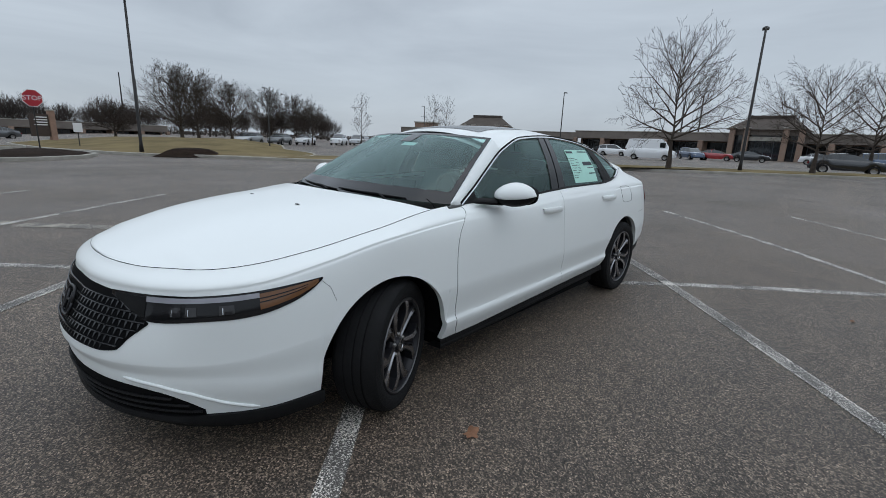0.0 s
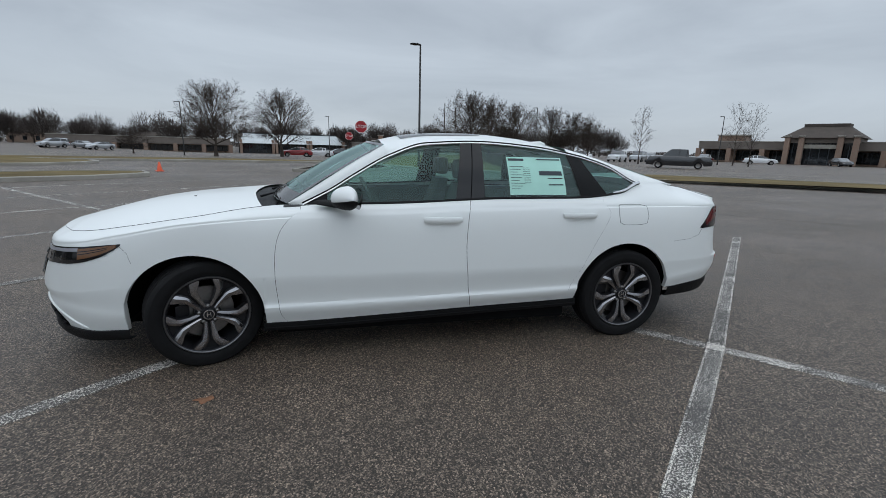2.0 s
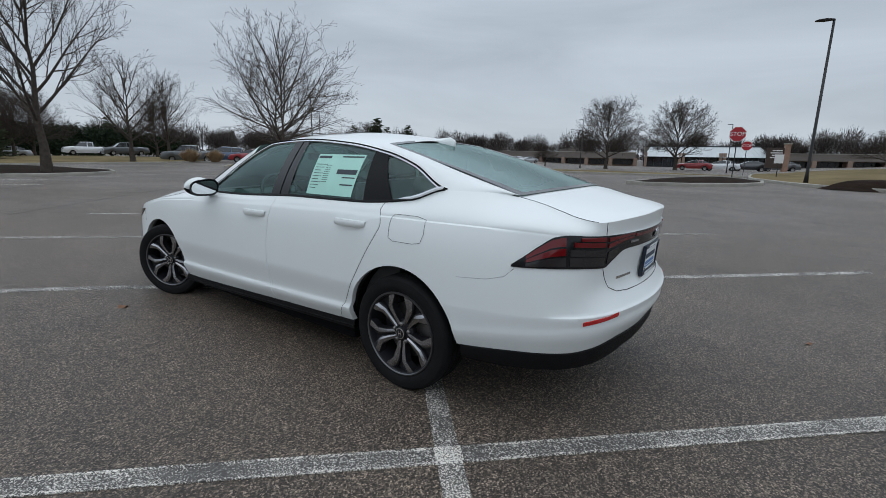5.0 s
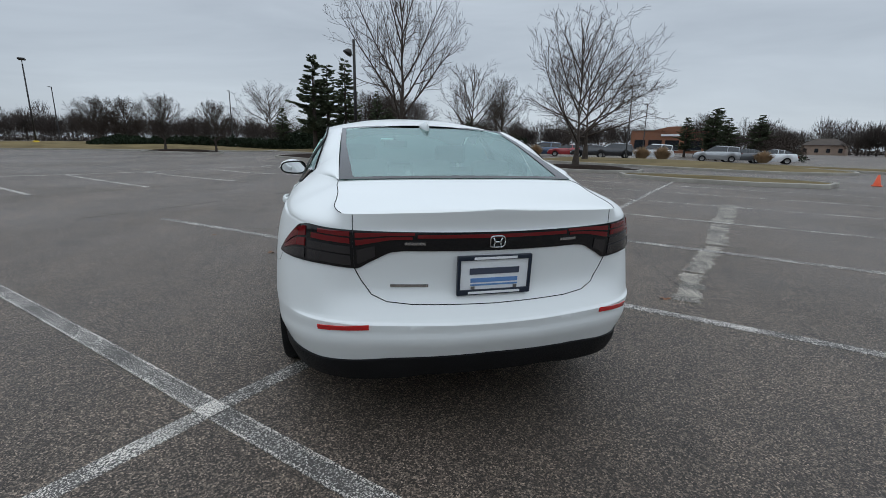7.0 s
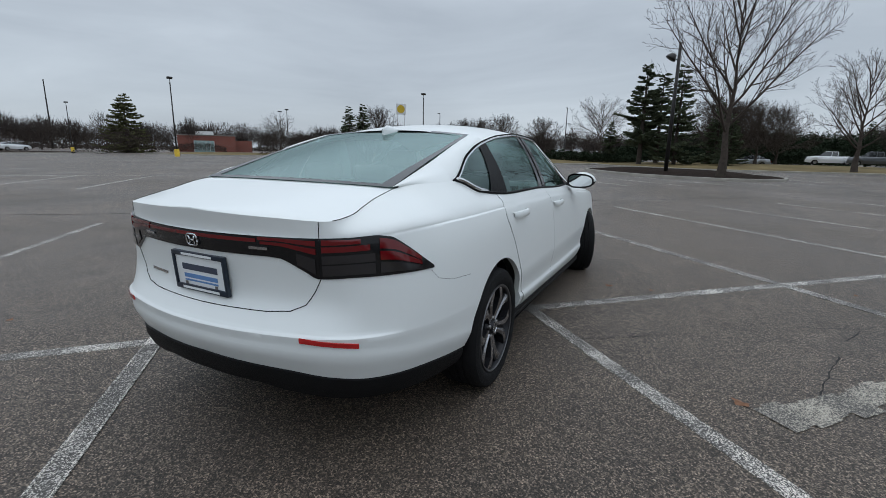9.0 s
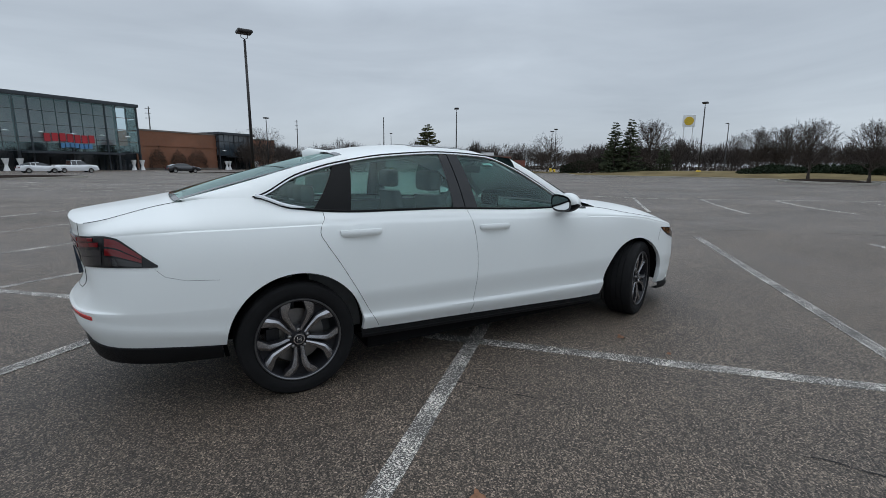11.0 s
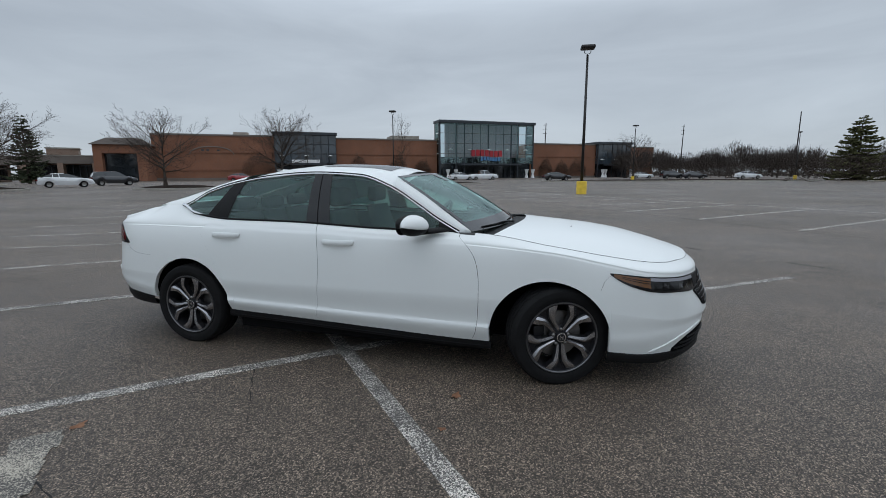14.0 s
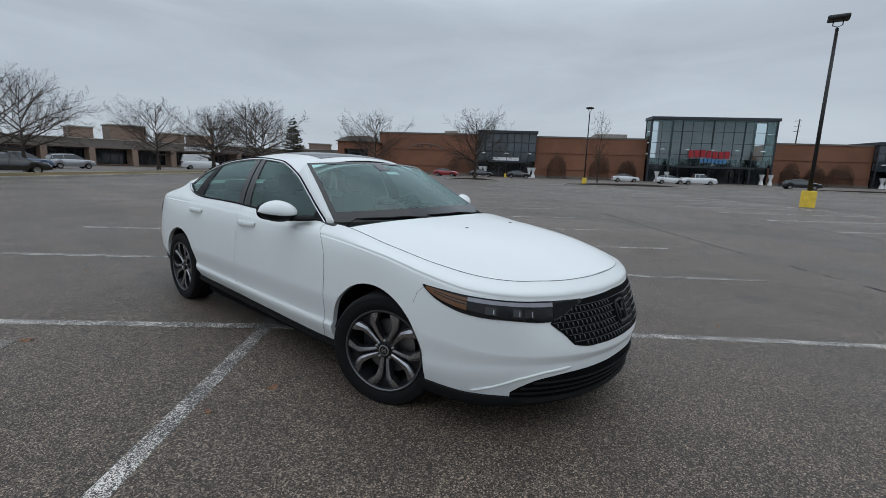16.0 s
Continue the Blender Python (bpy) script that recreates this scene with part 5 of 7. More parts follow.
def strip_mall(p, q, h, label, step=6.5, porches=(), upper=()):
    """A low arcade of shops: brown fascia on brick piers, dark glass behind; porches: (start, width, eaves, ridge)."""
    m = thing("shop_arcade", label, "building")
    m.matrix_basis, L = along(p, q)
    block("back_wall", m, BRICK_TAN, 0, L, 3.0, 16, 0, h - .2)
    block("fascia", m, FASCIA, 0, L, -.1, 16, h - 1.5, h)
    block("coping", m, CONCRETE, -.1, L + .1, -.2, .3, h, h + .12)
    n = int(L / step)
    for i in range(n + 1):
        x = L * i / n
        bm = box_bm(x - .45, x + .45, -.25, .5, 0, h - 1.4, None, bevel=.03)
        part("pier", bm, BRICK_TAN, m)
        if i < n:
            x1 = L * (i + 1) / n
            part("shop_window", box_bm(x + .6, x1 - .6, 2.9, 2.98, .35, h - 1.7), DARK_GLASS, m)
            for k in (1, 2, 3):
                xx = lerp(x + .6, x1 - .6, k / 4)
                part("glazing_bar", box_bm(xx - .05, xx + .05, 2.84, 2.9, .35, h - 1.7), MULLION, m)
    for s, w, ea, ri in porches:
        block("porch_wall", m, DARK_GLASS, s + .6, s + w - .6, -1.6, 6, 0, ea - .9, label="dark glazing under the porch roof")
        block("porch_beam", m, FASCIA, s, s + w, -2.4, 6, ea - .9, ea)
        block("porch_sign", m, CONCRETE, s + w * .28, s + w * .72, -2.5, -2.4, ea - 1.9, ea - 1.2)
        for k, f in enumerate((.02, .22, .74, .94)):
            x = s + w * f
            part("porch_pier", box_bm(x - .1, x + .75, -3.1, -2.3, 0, ea + .2, None, bevel=.05), BRICK_TAN, m)
            part("pier_cap", box_bm(x - .2, x + .85, -3.2, -2.2, ea + .2, ea + .4, None, bevel=.04), CONCRETE, m)
        bm = bmesh.new()
        e = [(s - .6, -3.2, ea), (s + w + .6, -3.2, ea), (s + w + .6, 7, ea), (s - .6, 7, ea)]
        r = [(s + w * .2, .6, ri), (s + w * .8, .6, ri), (s + w * .8, 3.2, ri), (s + w * .2, 3.2, ri)]
        add_grid(bm, [[Vector(a), Vector(b)] for a, b in zip(e + e[:1], r + r[:1])])
        bm.faces.new([bm.verts.new(v) for v in r])
        bm.faces.new([bm.verts.new(v) for v in e[::-1]])
        part("porch_roof", bm, ROOF_BROWN, m, "brown hipped roof")
        block("ridge_box", m, ROOF_BROWN, s + w * .19, s + w * .81, .4, 3.4, ri - .05, ri + .45)
        for k in range(7):
            x = lerp(s + w * .12, s + w * .88, k / 6)
            part("porch_glazing_bar", box_bm(x - .06, x + .06, -1.68, -1.6, .1, ea - 1), MULLION, m)
    for s, w, z in upper:
        block("clerestory", m, BRICK_TAN, s, s + w, 5, 10, h, z)
        block("clerestory_cap", m, CONCRETE, s - .2, s + w + .2, 4.8, 10.2, z, z + .25)
    return m


west = strip_mall((-97, -47), (-97, 57), 4.6, "long low arcade of shops with brick piers and brown fascia", 6.5, ((31, 10.9, 5.2, 7.3),), ((63, 3.5, 6.7), (69, 6, 7.5), (78, 4, 6.6), (84, 4, 6.6)))
strip_mall((-77, -84), (-97, -47), 4.2, "low arcade of shops with a hipped entrance porch", 6.0, ((16, 10.8, 4.9, 7.1),), ((2, 5, 5.6),))
strip_mall((-97, 57.2), (-86.5, 69.5), 4.9, "low arcade of shops joining a brick corner pavilion", 5.0, (), ((3, 5, 6.4),))
block("sign_plate", west, SIGN_WHITE, 80, 87, -.25, -.12, 3.3, 4.1)
strip_mall((62, -113), (27, -122), 3.4, "low far arcade of shops on brick piers", 6.0)
strip_mall((-3, -128), (-40, -134), 3.4, "low far arcade of shops on brick piers", 6.0)
store = thing("store_building", "shop with a pale standing-seam metal roof and dark glazing", "building")
store.matrix_basis, SL = along((25, -121.5), (-1.5, -128))
store.matrix_basis = store.matrix_basis @ Matrix.Diagonal((1, 1.5, 1.2, 1))
block("wall", store, DARK_GLASS, 0, SL, .6, 14, 0, 2.3, label="dark glazing")
bm = bmesh.new()
add_grid(bm, [[Vector((0, -.4, 2.1)), Vector((1.6, 3.5, 4.2))], [Vector((SL, -.4, 2.1)), Vector((SL - 1.6, 3.5, 4.2))]])
part("roof", bm, METAL_ROOF, store, "pale metal roof")
block("roof_edge", store, MULLION, 1.4, SL - 1.4, 3.4, 4.0, 4.15, 4.35)
block("gable_wall", store, FASCIA, .2, SL - .2, 3.6, 14, 2.0, 4.1)
for i in range(28):
    x = lerp(.3, SL - .3, i / 27)
    x2 = lerp(1.7, SL - 1.7, i / 27)
    bm = bmesh.new()
    add_tube(bm, [(x, -.38, 2.14), (x2, 3.5, 4.22)], .03, 4)
    part("roof_seam", bm, METAL_ROOF, store)
for f in (.02, .3, .33, .62, .65, .97):
    block("pier", store, BRICK_TAN, SL * f - .3, SL * f + .3, -.3, .5, 0, 2.9)
for i in range(14):
    x = lerp(.5, SL - .5, i / 13)
    block("glazing_bar", store, MULLION, x - .04, x + .04, .5, .6, .1, 2.1)
bank = thing("bank_building", "low red-brick bank with a curved parapet", "building")
bank.matrix_basis, BL = along((99.5, -74.3), (87, -88.6))
bank.matrix_basis = bank.matrix_basis @ Matrix.Diagonal((1, 1.35, 1.22, 1))
block("wall", bank, BRICK, 0, BL, 0, 10, 0, 4.3)
block("coping", bank, FASCIA, -.1, BL + .1, -.1, 10.1, 4.3, 4.5)
bm = bmesh.new()
pts = [(lerp(BL * .28, BL * .78, i / 14), 4.45 + .75 * math.sin(math.pi * i / 14)) for i in range(15)]
lo = [bm.verts.new((x, -.12, 4.2)) for x, z in pts]
hi = [bm.verts.new((x, -.12, z)) for x, z in pts]
lo2 = [bm.verts.new((x, .4, 4.2)) for x, z in pts]
hi2 = [bm.verts.new((x, .4, z)) for x, z in pts]
for i in range(14):
    bm.faces.new((lo[i], lo[i + 1], hi[i + 1], hi[i]))
    bm.faces.new((hi[i], hi[i + 1], hi2[i + 1], hi2[i]))
    bm.faces.new((hi2[i], hi2[i + 1], lo2[i + 1], lo2[i]))
part("curved_parapet", bm, BRICK, bank)
block("sign", bank, SIGN_WHITE, BL * .36, BL * .64, -.25, -.13, 3.3, 3.7)
for f0, f1 in ((.05, .18), (.22, .38), (.42, .58), (.64, .84)):
    block("window", bank, DARK_GLASS, BL * f0, BL * f1, -.08, -.02, .6, 2.5)
    block("sill", bank, CONCRETE, BL * f0 - .1, BL * f1 + .1, -.16, -.02, .5, .6)
neb = thing("brick_store", "red-brick store with a pale glazed entrance", "building")
neb.matrix_basis, NL = along((68.5, 106.6), (78.8, 98.9))
neb.matrix_basis = neb.matrix_basis @ Matrix.Diagonal((1, 1, .85, 1))
block("wall", neb, BRICK_RED, 0, NL, 0, 14, 0, 4.6)
block("coping", neb, FASCIA, -.1, NL + .1, -.1, 14, 4.6, 4.9)
block("rooftop_rail", neb, SIGN_WHITE, 4, 8, 1, 1.2, 4.9, 5.9)
block("entrance_glazing", neb, PALE_GREEN_GLASS, 3.5, 8, -.3, 0, 0, 3.2)
for i in range(6):
    block("glazing_bar", neb, SIGN_WHITE, 3.5 + i * .88, 3.6 + i * .88, -.36, -.3, 0, 3.2)
block("side_wing", neb, BRICK_RED, NL, NL + 4, 2, 14, 0, 3.4)
HOUSE_WALL = surface("tan_house_wall", (.30, .22, .17), .9, 0, .15, .6, 10)
for n, (x, y, a, w) in enumerate(((72, -128, 20, 14), (60, -133, 15, 12), (50, -137, 10, 14), (40, -142, 0, 12), (86, -120, 30, 14))):
    hs = thing("house", "distant tan house with a brown hipped roof", "house", "distant houses")
    block("wall", hs, HOUSE_WALL, -w / 2, w / 2, -5, 5, 0, 4.0)
    bm = bmesh.new()
    e = [(-w / 2 - .5, -5.5, 4), (w / 2 + .5, -5.5, 4), (w / 2 + .5, 5.5, 4), (-w / 2 - .5, 5.5, 4)]
    r = [(-w / 5, -.3, 6.8), (w / 5, -.3, 6.8), (w / 5, .3, 6.8), (-w / 5, .3, 6.8)]
    add_grid(bm, [[Vector(p), Vector(q)] for p, q in zip(e + e[:1], r + r[:1])])
    bm.faces.new([bm.verts.new(v) for v in r])
    part("roof", bm, ROOF_BROWN, hs)
    for k in range(4):
        xx = lerp(-w / 2 + 1.5, w / 2 - 1.5, k / 3)
        win = block("window", hs, DARK_GLASS, xx - .6, xx + .6, 5.0, 5.06, 1.0, 2.6)
    hs.matrix_basis = pose(x * 1.12, y * 1.12, GZ(x, y), 0, 0, a) @ Matrix.Diagonal((.7, .7, .66, 1))

# ---- the white sedan ----
# Plan outline of half the body at its widest, from the middle of the nose round the flank to the middle of the tail.
NOSE = [(2.487, 0.0), (2.472, 0.20), (2.418, 0.40), (2.327, 0.58), (2.20, 0.72), (2.01, 0.835), (1.75, 0.895)]
FLANK = [(1.4, 0.917), (0.9, 0.912), (0.2, 0.918), (-0.5, 0.920), (-1.0, 0.920), (-1.4, 0.922)]
TAIL = [(-1.8, 0.905), (-2.1, 0.85), (-2.30, 0.745), (-2.41, 0.60), (-2.47, 0.40), (-2.505, 0.20), (-2.515, 0.0)]
OUT = NOSE + FLANK + TAIL
KN = len(OUT) - 1


def outline(k):
    """Place and outward normal, in plan, at station k; stations below 0 and past the last run on over the far side."""
    flip = 1
    if k < 0:
        k, flip = -k, -1
    if k > KN:
        k, flip = 2 * KN - k, -1

    def at(i):
        if i < 0:
            x, y = OUT[-i]
            return Vector((x, -y))
        if i > KN:
            x, y = OUT[2 * KN - i]
            return Vector((x, -y))
        return Vector(OUT[i])
    i = min(int(k), KN - 1)
    t = k - i
    a, b, c, d = at(i - 1), at(i), at(i + 1), at(i + 2)
    p = 0.5 * (2 * b + (c - a) * t + (2 * a - 5 * b + 4 * c - d) * t * t + (3 * b - a - 3 * c + d) * t ** 3)
    g = 0.5 * ((c - a) + 2 * (2 * a - 5 * b + 4 * c - d) * t + 3 * (3 * b - a - 3 * c + d) * t * t)
    n = Vector((-g.y, g.x)).normalized()
    if n.dot(p) < 0:
        n = -n
    return p.x, p.y * flip, n.x, n.y * flip


# Heights (z) and insets (i) of the section's lines, by station.
Z0 = curve([(0, .20), (3, .20), (4, .205), (5, .215), (6, .235), (7, .24), (8, .236), (9, .258), (10, .282), (11, .297), (12, .32), (13, .35), (14, .372), (15, .375), (16, .385), (17, .40), (19, .41)])
Z1 = curve([(0, .36), (4, .36), (6, .34), (8, .345), (10, .37), (12, .40), (14, .47), (16, .50), (19, .50)])
Z2 = curve([(0, .42), (4, .44), (6, .50), (8, .54), (12, .55), (15, .56), (19, .555)])
Z3 = curve([(0, .60), (4, .61), (6, .66), (8, .74), (12, .76), (14, .74), (16, .70), (19, .69)])
ZC = curve([(0, .70), (3, .71), (4, .72), (5, .74), (6, .79), (7, .850), (8, .885), (9, .918), (10, .938), (11, .945), (13, .946), (14, .94), (15, .925), (16, .92), (19, .92)])
ZT = curve([(0, .775), (2, .775), (3, .777), (4, .782), (5, .798), (6, .833), (7, .884), (8, .953), (9, .968), (10, .998), (11, 1.002), (12, 1.035), (12.45, 1.095), (13, 1.095), (13.5, 1.080), (14, 1.063), (14.5, 1.043), (15, 1.02), (15.5, .998), (16, .985), (17, .992), (19, 1.005)])
I0 = curve([(0, .055), (4, .05), (6, .035), (8, .045), (11, .045), (13, .035), (16, .05), (19, .05)])
I1 = curve([(0, .02), (4, .015), (7, .008), (8, .012), (11, .012), (13, .006), (19, .008)])
I3 = curve([(0, .060), (3, .052), (4, .034), (6, .012), (8, .018), (12, .016), (14, .016), (15, .03), (16.5, .07), (19, .08)])
IC = curve([(0, .095), (3, .082), (4, .062), (6, .035), (7, .035), (8, .05), (10, .055), (13, .06), (14, .055), (15, .05), (16, .05), (19, .045)])
IT = curve([(0, .155), (2, .155), (3, .168), (4, .152), (5, .150), (6, .143), (7, .150), (8, .150), (9, .108), (10, .105), (11, .108), (12, .155), (12.45, .205), (13, .235), (13.5, .295), (14, .265), (14.5, .235), (15, .18), (15.5, .11), (16, .056), (17, .046), (19, .034)])
CREASE = curve([(4.2, .001), (5.4, .004), (7, .006), (8, .010), (13, .011), (14, .003)])
SILL = curve([(6.7, 0), (7.3, 1), (12.4, 1), (12.9, 0)])
LEDGE = curve([(14.4, 0), (15.2, 1), (19, 1)])
I2 = curve([(0, 0), (1.6, .004), (3, .022), (4, .026), (5, .012), (6, 0), (19, 0)])
_section = {}


def section(k):
    k = min(max(k, 0), KN) if 0 <= k <= KN else (-k if k < 0 else 2 * KN - k)
    key = round(k, 4)
    if key not in _section:
        zc, ic = ZC(k), IC(k)
        _section[key] = curve([(Z0(k), I0(k) + .7 * I2(k)), (Z1(k), I1(k) + .8 * I2(k) - .006 * SILL(k)), (Z1(k) + .022, I1(k) + .8 * I2(k) + .006 * SILL(k)), (Z2(k), I2(k)), (Z2(k) + .010, I2(k) + .0005 + .012 * LEDGE(k)), (Z3(k), max(I3(k), I2(k) + .002)), (zc - .004, ic), (zc + .002, ic + CREASE(k)), (zc + .011, ic + CREASE(k) * 1.25), (max(ZT(k), zc + .02), IT(k))])
    return _section[key]


def skin(k, z, off=0.0):
    """A point of the body's skin at station k and height z, off metres outside it."""
    x, y, nx, ny = outline(k)
    i = section(k)(z) - off
    return Vector((x - nx * i, y - ny * i, z))


def skin_out(k, z, off):
    e = 0.01
    p = skin(k, z)
    n = (skin(k + e, z) - p).cross(skin(k, z + e) - p)
    if n.length < 1e-12:
        return skin(k, z, off)
    n.normalize()
    x, y, nx, ny = outline(k)
    if n.x * nx + n.y * ny < 0:
        n = -n
    return p + n * off


_side_x = [(outline(6 + i / 100)[0], 6 + i / 100) for i in range(0, 801)]


def station(x):
    """The station at which the flank passes x."""
    lo, hi = 0, len(_side_x) - 1
    while hi - lo > 1:
        mid = (lo + hi) // 2
        if _side_x[mid][0] > x:
            lo = mid
        else:
            hi = mid
    (xa, ka), (xb, kb) = _side_x[lo], _side_x[hi]
    return ka + (kb - ka) * (x - xa) / (xb - xa)


ARCHES = ((1.405, 0.295, 0.385), (-1.405, 0.322, 0.373))


def flip_y(p, side):
    return Vector((p[0], p[1] * side, p[2]))


def add_patch(bm, ca, cb, zlo, zhi, nc, nz, off, depth=0.012, by_x=False, side=1):
    """A panel on the skin between stations ca(z)..cb(z) and heights zlo(c)..zhi(c), off metres proud, with its edges turned in."""
    rows = []
    for j in range(-1, nz + 2):
        g = min(max(j / nz, 0), 1)
        row = []
        for i in range(-1, nc + 2):
            f = min(max(i / nc, 0), 1)
            c = lerp(ca(0.6), cb(0.6), f)
            for _ in range(8):
                z = lerp(zlo(c), zhi(c), g)
                c = lerp(ca(z), cb(z), f)
            edge = i in (-1, nc + 1) or j in (-1, nz + 1)
            row.append(flip_y(skin_out(station(c) if by_x else c, z, off - (depth if edge else 0)), side))
        rows.append(row)
    vs = add_grid(bm, rows)
    return vs


def const(v):
    return lambda _: v


def tidy(bm, dist=0.0005):
    bmesh.ops.remove_doubles(bm, verts=bm.verts, dist=dist)
    bmesh.ops.recalc_face_normals(bm, faces=bm.faces)


def seam_bm(pts, r=0.0026, sides=5):
    bm = bmesh.new()
    add_tube(bm, pts, r, sides)
    return bm


def line_on_skin(ks, zs, n, off=0.0, side=1):
    """Points on the skin through a few (station, height) pairs."""
    pts = []
    m = len(ks) - 1
    for i in range(n + 1):
        t = i / n * m
        a = min(int(t), m - 1)
        pts.append(flip_y(skin_out(lerp(ks[a], ks[a + 1], t - a), lerp(zs[a], zs[a + 1], t - a), off), side))
    return pts


car = thing("car", "white four-door sedan with tinted glass, parked askew across stall lines", "car")

# Body shell: the band round the car, open over the wheels.
ks = [i / 12 for i in range(0, 6 * 12)]
xs = [1.75 - i * 0.03 for i in range(0, 120) if 1.75 - i * 0.03 > -1.8]
for cx, cz, r in ARCHES:
    xs = [x for x in xs if abs(x - cx) > r + 0.004]
    xs += [cx + r * math.cos(math.pi * i / 36) for i in range(0, 37)] + [cx + r + 0.001, cx - r - 0.001]
ks += [station(x) for x in sorted(xs, reverse=True)]
ks += [13 + i / 12 for i in range(0, 6 * 12 + 1)]
ks = sorted(set(round(k, 5) for k in ks))


def shell_floor(k):
    z = Z0(k)
    if 5.9 < k < 13.2:
        x = outline(k)[0]
        for cx, cz, r in ARCHES:
            if abs(x - cx) <= r + 1e-4:
                z = max(z, cz + math.sqrt(max(0, r * r - (x - cx) ** 2)))
    return z


bm = bmesh.new()
for side in (1, -1):
    rows = []
    for k in ks:
        z0, zt = shell_floor(k), max(ZT(k), ZC(k) + .02)
        fr = [i / 20 for i in range(21)]
        zc = ZC(k)
        zs = sorted([lerp(z0, zc - .012, i / 26) for i in range(27)] + [max(z0 + .001 * (n + 1), z) for n, z in enumerate((Z1(k), Z1(k) + .011, Z1(k) + .022, Z2(k), Z2(k) + .003, Z2(k) + .007, Z2(k) + .011))] + [zc - .004, zc - .001, zc + .002, zc + .007] + [lerp(zc + .012, zt, i / 7) for i in range(8)])
        rim = skin(k, z0)
        x, y, nx, ny = outline(k)
        inner = Vector((rim.x - nx * 0.03, rim.y - ny * 0.03, rim.z + 0.004))
        rows.append([flip_y(p, side) for p in [inner] + [skin(k, z) for z in zs]])
    add_grid(bm, rows)
tidy(bm, 0.0004)
body = part("body", bm, PAINT_WHITE, car, "glossy pearl white bodywork", 32)

# Hood: slices across the car between its side seams.
HOOD_Z = curve([(1.0, .986), (1.15, .981), (1.47, .961), (1.82, .917), (2.14, .838), (2.26, .803), (2.36, .774)])
DECK_Z = curve([(-2.50, 1.006), (-2.44, 1.015), (-2.3, 1.036), (-2.127, 1.062), (-1.95, 1.09)])


def top_slices(k_list, z_of, n, power, rear=0.0):
    rows = []
    for k in k_list:
        e = skin(k, max(ZT(k), ZC(k) + .02))
        row = []
        for f in (1 - 2 * j / n for j in range(n + 1)):
            x = e.x + rear * (1 - f * f) * min(1, max(0, (1.4 - e.x) / .4)) ** 2
            row.append(Vector((x, e.y * f, e.z + (max(z_of(x), e.z) - e.z) * (1 - abs(f) ** power))))
        rows.append(row)
    return rows


bm = bmesh.new()
k_hood = [0.25 + i * 0.75 / 11 for i in range(12)] + [1 + i / 14 for i in range(1, 14 * 6 + 12)]
k_hood = [k for k in k_hood if skin(k, ZT(k)).x > .95]
add_grid(bm, [[skin(.25 * (1 - 2 * j / 36), ZT(abs(.25 * (1 - 2 * j / 36)))) for j in range(37)]] + top_slices(k_hood, HOOD_Z, 36, 2.8, .14))
bmesh.ops.translate(bm, verts=bm.verts, vec=(0, 0, 0.002))
tidy(bm)
hood = part("hood", bm, PAINT_WHITE, body, "", 40)
for side in (1, -1):
    part("hood_seam", seam_bm([flip_y(skin(k, ZT(k)) + Vector((0, 0, 0.0008)), side) for k in [.0, .12] + k_hood], 0.0015), GAP, body)
    k_c = k_hood[-1]
    e0 = skin(k_c, ZT(k_c))

bm = bmesh.new()
k_deck = [13.5 + i / 16 for i in range(0, 85)]
add_grid(bm, top_slices(k_deck, DECK_Z, 30, 2.6) + [[skin(18.75 + .5 * j / 30, ZT(18.75)) for j in range(31)]])
tidy(bm)
part("trunk_lid", bm, PAINT_WHITE, body, "", 40)

# Greenhouse.
RAIL_Y = curve([(-1.95, .60), (-1.58, .702), (-1.33, .66), (-1.1, .635), (-.75, .622), (-.37, .62), (0, .625), (.234, .645), (.485, .70), (.614, .728), (.80, .776)])
RAIL_Z = curve([(-1.95, 1.066), (-1.58, 1.092), (-1.33, 1.213), (-1.1, 1.28), (-.75, 1.335), (-.37, 1.357), (0, 1.338), (.234, 1.262), (.485, 1.125), (.614, 1.045), (.80, .953)])
ROOF_Z = curve([(-1.05, 1.36), (-.76, 1.408), (-.42, 1.430), (-.08, 1.421), (.1, 1.402), (.27, 1.366)])
WS_Y = curve([(.27, .578), (.5, .648), (.7, .71), (.88, .768)])
WS_Z = curve([(.27, 1.328), (.5, 1.198), (.7, 1.072), (.88, .960)])
RG_Y = curve([(-1.95, .588), (-1.6, .575), (-1.3, .556), (-1.02, .535)])
RG_Z = curve([(-1.95, 1.082), (-1.6, 1.178), (-1.3, 1.266), (-1.02, 1.338)])


def belt(x):
    k = station(x)
    return skin(k, ZT(k))


def rail(x):
    return Vector((x, RAIL_Y(x), RAIL_Z(x)))


def glasshouse(x, h, off=0.0):
    """The side of the cabin at x, from belt (h 0) to roof rail (h 1)."""
    b, r = belt(x), rail(x)
    w = min(1.0, max(0, (r.z - b.z)) / 0.3)
    p = b.lerp(r, h)
    return Vector((x, p.y + 0.02 * w * 4 * h * (1 - h) + off, p.z))


